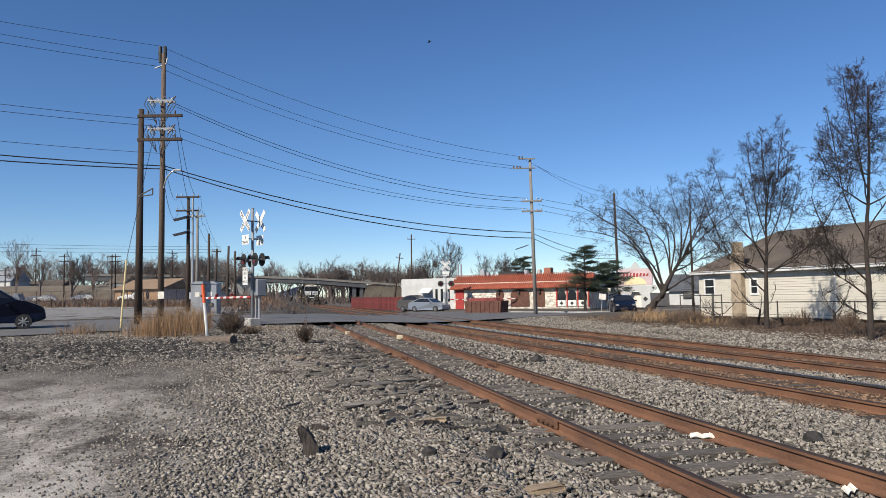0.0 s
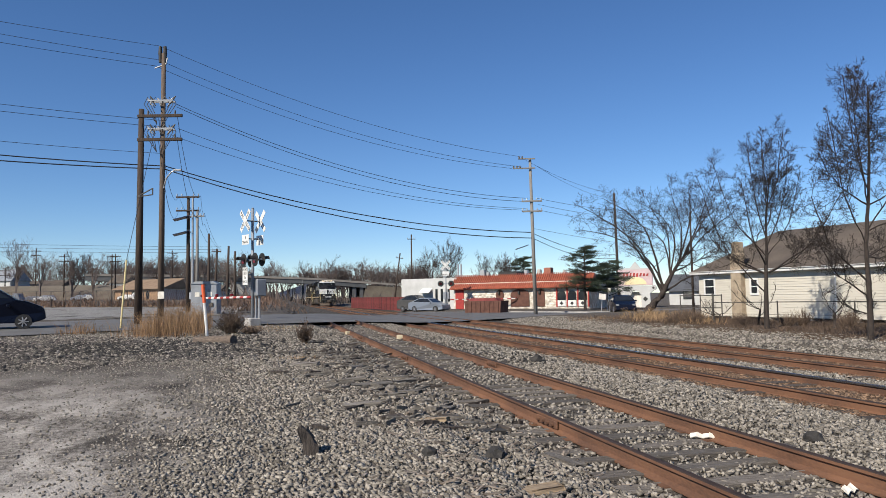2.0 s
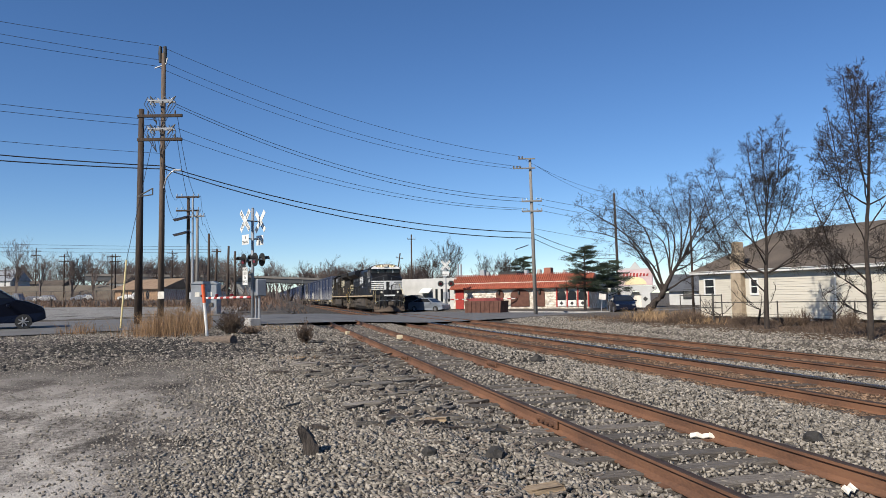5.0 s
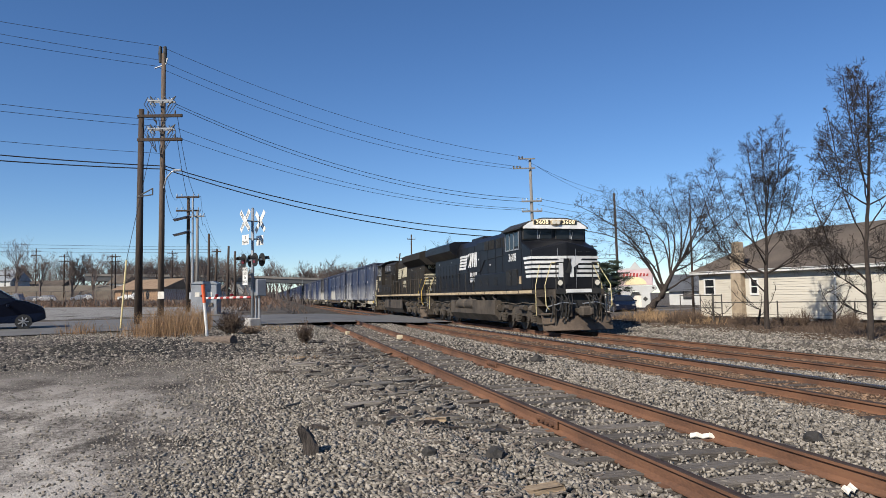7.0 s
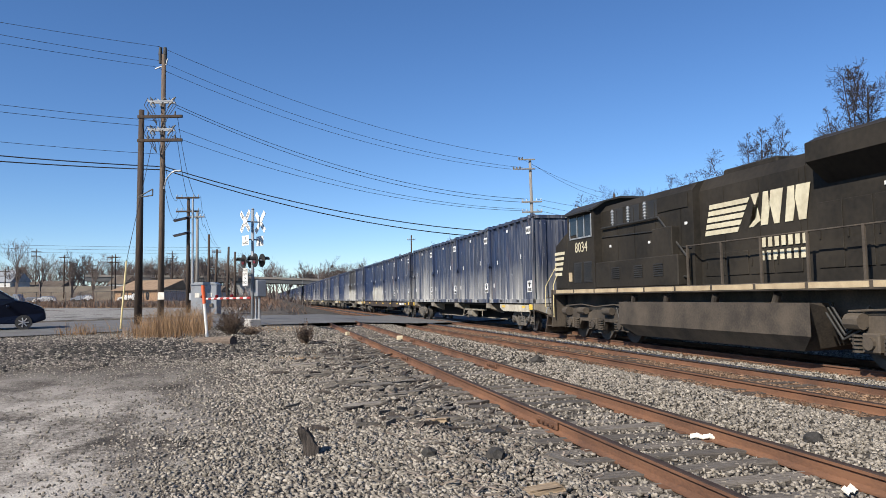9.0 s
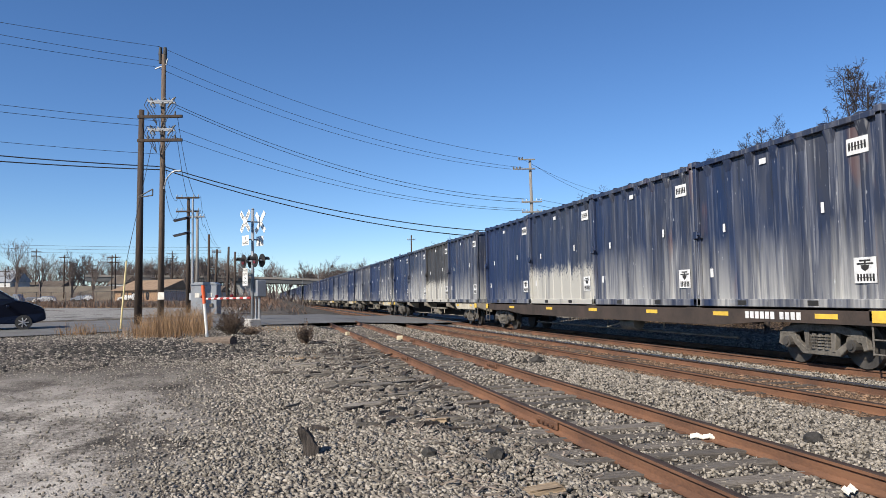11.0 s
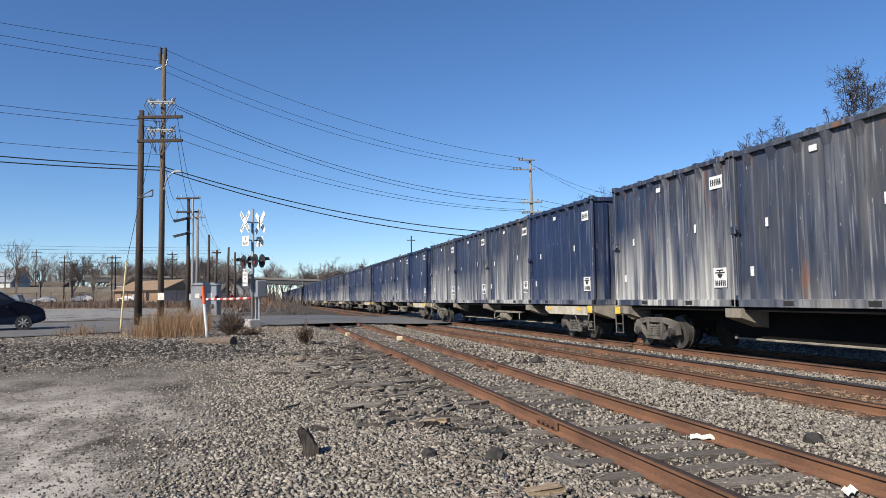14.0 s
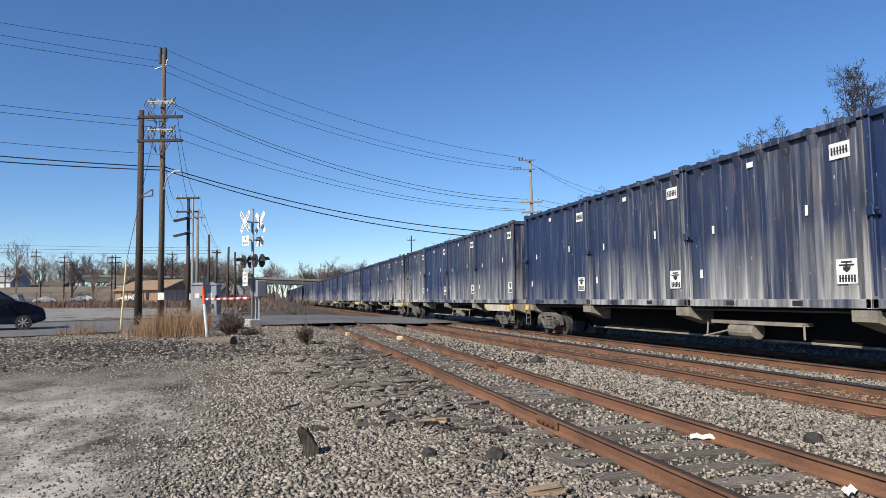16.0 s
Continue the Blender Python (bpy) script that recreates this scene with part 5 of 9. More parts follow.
def crossing_signal(x, y, z, turn, height=5.2, gate_len=0.0, gate_turn=0.0, cabinet=True, spread=0.55, out=0.1, notice=False):
    """A railway crossing mast with crossbucks, flashing lamps and a gate arm. It faces its local -y."""
    S = thing("crossing_signal", pose(x, y, z, 0, 0, turn), "grey railway crossing signal mast with crossbucks, red lamps and gate", "crossing signal", "crossing signals")
    bm = B()
    rod(bm, (0, 0, 0), (0, 0, height), 0.064, n=12)
    rod(bm, (0, 0, height), (0, 0, height + 0.06), 0.075, 0.03, n=12)
    part("mast", bm, M["grey_steel"], S, smooth=True)
    bm = B()
    box(bm, -0.28, 0.28, -0.28, 0.28, -0.2, 0.38, 0.04)
    part("footing", bm, M["concrete"], S, "pale concrete footing")
    for face in (-1, 1):
        for tilt in (-45, 45):
            bm = B()
            box(bm, -0.61, 0.61, -0.006, 0.006, -0.115, 0.115)
            bl = part("crossbuck_blade", bm, M["white_paint"], S, "white crossbuck blade with black letters")
            yy = face * (out + (0.012 if tilt > 0 else 0))
            bl.matrix_basis = pose(0, yy, height - 0.55, 0, tilt * (1 if face < 0 else -1), 0 if face < 0 else 180)
            if tilt > 0:
                for word, u in (("RAIL", -0.36), ("ROAD", 0.36)):
                    letters(word, 0.2, M["black"], bl, pose(u, -0.009, 0, 90, 0, 0), "lettering", 0.9)
            else:
                letters("CROSSING", 0.2, M["black"], bl, pose(0, -0.009, 0, 90, 0, 0), "lettering", 1.05)
        bm = B()
        box(bm, -0.33, 0.33, -0.005, 0.005, -0.2, 0.24)
        pl = part("track_count_sign", bm, M["white_paint"], S, "white sign with black words")
        pl.matrix_basis = pose(0, face * (out - 0.01), height - 1.42, 0, 0, 0 if face < 0 else 180)
        letters("3", 0.2, M["black"], pl, pose(0, -0.008, 0.11, 90, 0, 0), "lettering")
        letters("TRACKS", 0.15, M["black"], pl, pose(0, -0.008, -0.09, 90, 0, 0), "lettering")
    bm = B()
    rod(bm, (-0.85, 0, 2.95), (0.85, 0, 2.95), 0.04, n=8)
    part("lamp_arm", bm, M["grey_steel"], S)
    for sx in (-1, 1):
        for face in (-1, 1):
            bm = B()
            yy = face * 0.16
            rod(bm, (sx * spread, yy, 2.95), (sx * spread, yy + face * 0.02, 2.95), 0.3, n=24)
            lamp = part("lamp_disc", bm, M["black"], S, "round black lamp background")
            b2 = B()
            rod(b2, (sx * spread, yy + face * 0.03, 2.95), (sx * spread, yy + face * 0.05, 2.95), 0.15, n=20)
            part("lens", b2, M["signal_red"], lamp, "dark red lens")
            b2 = B()
            n = 10
            ring = []
            for i in range(n + 1):
                a0 = math.pi * (0.05 + 0.9 * i / n)
                ring.append([b2.verts.new((sx * spread + 0.17 * math.cos(a0), yy + face * e, 2.95 + 0.17 * math.sin(a0))) for e in (0.03, 0.3)])
            for c0, c1 in zip(ring[:-1], ring[1:]):
                b2.faces.new((c0[0], c1[0], c1[1], c0[1]))
            b2.normal_update()
            bmesh.ops.solidify(b2, geom=b2.faces[:], thickness=0.004)
            part("visor", b2, M["black"], lamp)
            b2 = B()
            rod(b2, (sx * spread, yy - face * 0.1, 2.95), (sx * spread, yy, 2.95), 0.12, 0.16, n=14)
            part("housing", b2, M["black"], lamp)
    if out > 0.2:
        bm = B()
        for zz in (height - 0.55, height - 1.35):
            rod(bm, (0, -out, zz), (0, out, zz), 0.03, n=6)
        part("sign_bracket", bm, M["grey_steel"], S)
    if notice:
        bm = B()
        box(bm, -0.24, 0.24, -out - 0.006, -out + 0.006, 1.85, 2.62)
        no = part("notice", bm, M["white_paint"], S, "white sign asking drivers not to stop")
        for i, word in enumerate(("DO NOT", "STOP", "ON", "TRACKS")):
            letters(word, 0.15, M["black"], no, pose(0, -out - 0.009, 2.52 - i * 0.18, 90, 0, 0), "lettering", 0.8)
        bm = B()
        rod(bm, (0, -out, 2.3), (0, 0, 2.3), 0.03, n=6)
        part("sign_bracket", bm, M["grey_steel"], S)
    if cabinet:
        bm = B()
        box(bm, -0.32, 0.32, 0.05, 0.5, 1.35, 2.1, 0.03)
        part("gate_mechanism", bm, M["grey_steel"], S)
        bm = B()
        for a in (-0.14, 0.14):
            rod(bm, (a, 0.25, 0.3), (a, 0.25, 1.4), 0.05, n=8)
        part("stand_pipe", bm, M["galv"], S)
    if gate_len:
        bm = B()
        d = Vector((math.cos(radians(gate_turn)), math.sin(radians(gate_turn)), 0))
        k = int(gate_len / 0.42)
        for odd in (0, 1):
            b2 = B()
            for i in range(odd, k, 2):
                rod(b2, d * (0.4 + i * 0.42) + Vector((0, 0.1, 1.3)), d * (0.4 + (i + 1) * 0.42) + Vector((0, 0.1, 1.3)), 0.06, n=6)
            part("gate_arm", b2, M["red_paint"] if odd == 0 else M["white_paint"], S, "red gate arm bands" if odd == 0 else "white gate arm bands")
        bm.free()
        for i in (0.35, 0.65, 0.97):
            b2 = B()
            p = d * (0.4 + gate_len * i) + Vector((0, 0.1, 1.42))
            rod(b2, p - Vector((0, 0.06, 0)), p + Vector((0, 0.06, 0)), 0.07, n=10)
            part("gate_lamp", b2, M["signal_red"], S)
    return S


def siding_house():
    """The cream house on piers beside the tracks; wall line a to b faces the railway."""
    a, b = Vector((23.86, 35.4)), Vector((26.9, 17.0))
    d = (b - a).normalized()
    nrm = Vector((d.y, -d.x)) * 1.0
    ang = math.degrees(math.atan2(d.y, d.x))
    H = thing("house", pose(a.x, a.y, 0, 0, 0, ang), "cream clapboard house with a brown hipped shingle roof", "house")
    Lw = (b - a).length
    dep = 9.0
    # local x along the wall, local y to the far side (away from the tracks)
    z0, z1 = 0.22, 2.5
    bm = B()
    box(bm, 0, Lw, 0.02, dep, z0, z1)
    wall = part("wall", bm, M["siding"], H)
    bm = B()
    prism(bm, [(0.0, 0.0), (-0.026, 0.0), (-0.006, 0.135), (0.0, 0.135)][::1], 0, 1, "x")
    me = mesh_of(bm, "board", M["siding"])
    z = z0
    while z < z1 - 0.05:
        ob = piece("board", me, wall, Matrix.Translation((0, 0.02, z)) @ Matrix.Diagonal((Lw, 1, 1, 1)))
        z += 0.125
    # board ends on the short wall
    z = z0
    bm = B()
    prism(bm, [(0.0, 0.0), (-0.026, 0.0), (-0.006, 0.135), (0.0, 0.135)], 0, 1, "y")
    me = mesh_of(bm, "board", M["siding"])
    while z < z1 - 0.05:
        piece("board", me, wall, Matrix.Translation((0, 0.02, z)) @ Matrix.Diagonal((1, dep, 1, 1)))
        z += 0.125
    # eave boards
    bm = B()
    box(bm, -0.35, Lw + 0.3, -0.36, -0.3, z1 - 0.02, z1 + 0.14, 0.01)
    part("fascia", bm, M["white_paint"], H, "white painted eave board")
    bm = B()
    box(bm, -0.33, Lw + 0.3, -0.3, 0.05, z1 - 0.03, z1 + 0.02)
    part("soffit", bm, M["white_paint"], H)
    # hipped roof
    bm = B()
    zr = z1 + 2.4
    vs = [bm.verts.new(c) for c in ((-0.4, -0.4, z1 + 0.1), (Lw + 0.4, -0.4, z1 + 0.1), (Lw + 0.4, dep + 0.4, z1 + 0.1), (-0.4, dep + 0.4, z1 + 0.1), (1.6, dep / 2, zr), (Lw - 1.0, dep / 2, zr))]
    for ids in ((0, 1, 5, 4), (1, 2, 5), (2, 3, 4, 5), (3, 0, 4), (3, 2, 1, 0)):
        bm.faces.new([vs[i] for i in ids])
    part("roof", bm, M["shingle"], H, "brown weathered shingle roof")
    # chimney on the wall
    bm = B()
    box(bm, 2.62, 3.3, -0.34, 0.05, -0.2, 3.5, 0.04)
    box(bm, 2.72, 3.2, -0.3, 0.1, 3.45, 4.1, 0.04)
    part("chimney", bm, M["chimney_stone"], H, "tan stuccoed outside chimney")
    for x0, x1, w0, w1 in ((0.5, 1.15, 1.42, 2.18), (3.7, 4.08, 1.42, 2.1)):
        bm = B()
        box(bm, x0, x1, -0.012, 0.03, w0, w1)
        win = part("window", bm, M["glass_dark"], H)
        b2 = B()
        t = 0.09
        for q in ((x0 - t, x1 + t, w1, w1 + t), (x0 - t, x1 + t, w0 - t, w0), (x0 - t, x0, w0, w1), (x1, x1 + t, w0, w1), (x0, x1, (w0 + w1) / 2 - 0.025, (w0 + w1) / 2 + 0.025)):
            box(b2, q[0], q[1], -0.045, 0.03, q[2], q[3])
        part("window_frame", b2, M["white_paint"], win)
    for x in (0.2, 2.2, 4.4, 6.7, 9.0, 11.4, 14.0):
        bm = B()
        box(bm, x, x + 0.42, 0.05, 0.5, -0.35, z0, 0.02)
        part("pier", bm, M["concrete"], H)
    # Black block behind the piers stands in for the shade under the house.
    bm = B()
    box(bm, 0, Lw, 0.45, dep, -0.4, z0)
    part("underfloor", bm, M["black"], H)
    for x in (8.45, 13.0):
        bm = B()
        box(bm, x, x + 0.06, -0.03, 0.0, z0, z1)
        part("downpipe", bm, M["white_paint"], H)


mk("chimney_stone", (0.38, 0.31, 0.22), (0.26, 0.2, 0.14), scale=3, fine=20, rough=0.95, bump=0.02)
mk("white_stucco", (0.5, 0.5, 0.485), (0.4, 0.4, 0.385), scale=1, fine=20, rough=0.9)


def restaurant():
    """Low stone-faced restaurant with a red tiled mansard and arched openings."""
    a, b = Vector((20.6, 75.6)), Vector((31.4, 64.8))
    d = (b - a).normalized()
    ang = math.degrees(math.atan2(d.y, d.x))
    Lw = (b - a).length
    R = thing("restaurant", pose(a.x, a.y, -0.15, 0, 0, ang), "low restaurant with white rubble walls and red tiled eave", "restaurant")
    bm = B()
    box(bm, 0, Lw, 0, 14, 0, 3.0)
    wall = part("wall", bm, M["stone_wall"], R, "pale rubble stone wall")
    rnd = random.Random(11)
    meshes = []
    for i in range(5):
        bm = B()
        bmesh.ops.create_icosphere(bm, subdivisions=1, radius=1)
        for v in bm.verts:
            v.co = Vector((v.co.x * rnd.uniform(0.9, 1.2) * 0.2, v.co.y * 0.05, v.co.z * rnd.uniform(0.8, 1.1) * 0.13))
        meshes.append(mesh_of(bm, "stone", M["rubble"]))
    openings = [(0.0, 1.3), (5.0, 6.1), (6.7, 9.0), (9.6, 10.7), (11.9, 16.0)]
    k = 0
    z = 0.15
    while z < 2.7:
        u = rnd.uniform(0, 0.3)
        while u < Lw:
            if not any(p - 0.1 < u < q + 0.1 for p, q in openings) and k < 300:
                piece("stone", meshes[k % 5], wall, pose(u, 0.0, z + rnd.uniform(-0.03, 0.03), 0, rnd.uniform(-15, 15), 0))
                k += 1
            u += rnd.uniform(0.36, 0.5)
        z += 0.27
    # tiled eave
    bm = B()
    prism(bm, [(-0.55, 2.35), (-0.5, 2.3), (0.9, 3.75), (1.2, 3.75), (1.2, 2.9), (0, 2.9)], -0.3, Lw + 0.3, "x")
    roof = part("tiled_eave", bm, M["tile_red"], R, "red clay tile eave")
    bm = B()
    n = 6
    for i in range(n):
        a0, a1 = math.pi * i / n, math.pi * (i + 1) / n
        q = [(-math.cos(a) * 0.075, 0, math.sin(a) * 0.06) for a in (a0, a1)]
        v = [bm.verts.new(c) for c in (q[0], q[1], (q[1][0] * 0.85, 0.6, q[1][2] * 0.85), (q[0][0] * 0.85, 0.6, q[0][2] * 0.85))]
        bm.faces.new(v)
    tile = mesh_of(bm, "tile", M["tile_red"], True)
    slope = math.degrees(math.atan2(1.45, 1.4))
    cols = int((Lw + 0.5) / 0.235)
    for i in range(cols):
        for j in range(4):
            u = -0.2 + i * 0.235
            y, zz = -0.5 + j * 0.35, 2.34 + j * 0.3625
            piece("tile", tile, roof, pose(u, y - 0.01, zz + 0.02, slope, 0, 0))
    bm = B()
    box(bm, -0.1, Lw + 0.1, 1.0, 14, 3.0, 3.6)
    part("flat_roof", bm, M["black"], R)
    # red door and shuttered arches

    def arch(name, u0, u1, h, mtl, proud=0.09):
        o = [(u0, 0.45), (u1, 0.45), (u1, h)]
        r = (u1 - u0) / 2
        for i in range(1, 9):
            t = math.pi * i / 9
            o.append(((u0 + u1) / 2 + r * math.cos(t), h + min(r, 0.55) * math.sin(t)))
        o.append((u0, h))
        q = B()
        prism(q, o, -proud, 0.05, "y")
        return part(name, q, mtl, R)
    bm = B()
    box(bm, 0.2, 1.2, -0.08, 0.02, 0.1, 2.3)
    part("door", bm, M["red_paint"], R, "red painted door")
    arch("shutter", 5.1, 6.0, 1.75, M["brown_wall"])
    arch("shutter", 6.8, 8.9, 1.7, M["brown_wall"])
    arch("shutter", 9.7, 10.6, 1.75, M["brown_wall"])
    for u in (5.5, 7.8, 10.1):
        bm = B()
        box(bm, u - 0.1, u + 0.1, -0.3, -0.1, 1.75, 2.05, 0.02)
        part("wall_lantern", bm, M["black"], R)
    for i in range(3):
        u0 = 12.0 + i * 1.1
        arch("arched_window", u0, u0 + 0.85, 1.6, M["glass_dark"])
        bm = B()
        box(bm, u0, u0 + 0.85, -0.12, 0.0, 0.45, 1.05)
        pn = part("window_panel", bm, M["white_paint"], R, "white panel with a black diamond")
        b2 = B()
        prism(b2, [(u0 + 0.42 - 0.2, 0.75), (u0 + 0.42, 0.55), (u0 + 0.42 + 0.2, 0.75), (u0 + 0.42, 0.95)], -0.13, -0.12, "y")
        part("diamond", b2, M["black"], pn)
    for i in range(4):
        u0 = 11.85 + i * 1.1
        bm = B()
        box(bm, u0, u0 + 0.14, -0.13, 0.02, 0.4, 2.3)
        part("red_post", bm, M["red_paint"], R)
    # roof plant
    for u, y, w, h, mtl in ((1.6, 3, 0.6, 0.75, "galv"), (2.3, 3.2, 0.35, 0.5, "galv"), (4.2, 2.4, 2.2, 0.45, "black"), (7.0, 3, 0.4, 0.55, "galv"), (9.2, 3.2, 0.8, 0.75, "brick_red"), (8.3, 3.5, 0.4, 0.6, "concrete"), (11.4, 3.0, 0.35, 0.4, "concrete")):
        bm = B()
        box(bm, u, u + w, y, y + w, 3.55, 3.75 + h, 0.04)
        part("roof_vent", bm, M[mtl], R)
    return R


mk("rubble", (0.66, 0.62, 0.55), (0.42, 0.36, 0.29), scale=3, fine=20, rough=0.9, vary=0.35)
mk("brick_red", (0.32, 0.12, 0.08), (0.24, 0.09, 0.06), scale=4, rough=0.9)


def white_annex():
    A = thing("annex", pose(15.9, 81.5, -0.1, 0, 0, -47), "white flat-roofed building with metal vents", "building")
    bm = B()
    box(bm, 0, 7.5, 0, 8, 0, 3.6, 0.03)
    box(bm, -0.7, 0.2, 1, 6, 0, 1.9, 0.02)
    part("wall", bm, M["white_stucco"], A)
    for u in (4.7, 5.4, 6.3):
        bm = B()
        box(bm, u, u + 0.3, -0.03, 0.02, 1.0, 2.4)
        part("window", bm, M["glass_dark"], A)
    bm = B()
    prism(bm, [(-0.8, 2.0), (0.0, 2.5), (0.0, 2.3)], 2.9, 4.3, "x")
    part("awning", bm, M["white_paint"], A)
    for u, h in ((4.6, 1.1), (6.5, 1.6), (6.9, 1.6)):
        bm = B()
        rod(bm, (u, 2, 3.5), (u, 2, 3.6 + h), 0.1, n=10)
        part("flue", bm, M["galv"], A)


def red_fence():
    F = thing("fence", pose(0, 0, 0), "red slatted board fence beside the tracks", "fence")
    a, b = Vector((13.9, 112.0, -0.1)), Vector((15.9, 78.5, -0.1))
    bm = B()
    box(bm, -0.07, 0.07, -0.015, 0.015, 0, 1.6)
    me = mesh_of(bm, "slat", M["red_fence"])
    n = 150
    ang = math.degrees(math.atan2(b.y - a.y, b.x - a.x))
    for i in range(n):
        p = a.lerp(b, i / n)
        piece("slat", me, F, pose(p.x, p.y, p.z, 0, 0, ang))
    bm = B()
    for z in (0.5, 1.4):
        rod(bm, a + Vector((0.05, 0, z)), b + Vector((0.05, 0, z)), 0.04, n=4)
    part("fence_rail", bm, M["red_fence"], F)


def overpass():
    O = thing("overpass", pose(0, 0, 0), "dark steel girder road overpass on concrete abutments", "bridge")
    bm = B()
    y = 186
    prism(bm, [(-40, 7.6), (-12, 7.1), (0.9, 6.7), (14, 6.1), (27, 5.0), (27, 3.9), (14, 5.1), (0.9, 5.7), (-12, 6.1), (-40, 6.5)], y, y + 9, "y")
    part("girder", bm, M["bridge_steel"], O)
    bm = B()
    prism(bm, [(-40, 8.1), (-12, 7.6), (0.9, 7.2), (14, 6.6), (27, 5.5), (60, 3.0), (60, 2.8), (27, 5.0), (14, 6.1), (0.9, 6.7), (-12, 7.1), (-40, 7.6)], y - 0.2, y, "y")
    part("parapet", bm, M["bridge_wall"], O)
    for x in (23.5, 25.4):
        bm = B()
        box(bm, x, x + 0.9, y + 0.5, y + 8, -1, 4.3)
        part("pier", bm, M["bridge_steel"], O)
    bm = B()
    box(bm, -7, -1.5, y + 0.5, y + 8.5, -1, 6.0)
    part("abutment", bm, M["concrete"], O)
    bm = B()
    prism(bm, [(25.8, -1), (27, 4.6), (60, 2.6), (100, -1)], y + 0.2, y + 9, "y")
    part("embankment", bm, M["brush_bank"], O)
    for x, h in ((14.6, 9.0), (10.6, 8.0)):
        bm = B()
        rod(bm, (x, y, 5.0), (x, y, 6.3 + h * 0.35), 0.07, n=6)
        part("lamp_post", bm, M["galv"], O)


mk("bridge_wall", (0.21, 0.19, 0.165), (0.15, 0.135, 0.12), scale=0.3, rough=0.9)
mk("brush_bank", (0.16, 0.135, 0.1), (0.1, 0.08, 0.062), scale=0.4, fine=4, rough=1.0, bump=0.2)


def bird():
    """A small dark bird that crosses the sky in a straight line."""
    K = thing("bird", pose(18.40, 76.15, 29.80), "small dark bird flying across the sky", "bird")
    bm = B()
    rod(bm, (-0.2, 0, 0), (0.12, 0, 0.02), 0.03, 0.07, n=8)
    rod(bm, (0.12, 0, 0.02), (0.24, 0, 0.03), 0.06, 0.015, n=8)
    part("body", bm, M["black"], K)
    for s in (-1, 1):
        bm = B()
        vs = [bm.verts.new(c) for c in ((0.1, s * 0.03, 0.03), (-0.08, s * 0.03, 0.03), (-0.06, s * 0.25, 0.12), (-0.14, s * 0.48, 0.08), (0.02, s * 0.3, 0.12))]
        bm.faces.new(vs)
        bm.normal_update()
        bmesh.ops.solidify(bm, geom=bm.faces[:], thickness=0.012)
        part("wing", bm, M["black"], K)
    bm = B()
    vs = [bm.verts.new(c) for c in ((-0.16, 0, 0), (-0.36, 0.07, 0), (-0.36, -0.07, 0))]
    bm.faces.new(vs)
    bm.normal_update()
    bmesh.ops.solidify(bm, geom=bm.faces[:], thickness=0.01)
    part("tail", bm, M["black"], K)
    return K


BIRD = bird()


def motions():
    for ob, y0, turn, z in ROLLING:
        walk(ob, [(t, pose(TRAIN_X, y0 - SPEED * t, z, 0, 0, turn)) for t in (0, 4, 8, 12, 16)])
    walk(BIRD, [(t, pose(18.40 + 7.247 * t, 76.15 + -2.037 * t, 29.80 + 2.602 * t, 0, -12, -14)) for t in (0, 4, 8, 12, 16)])


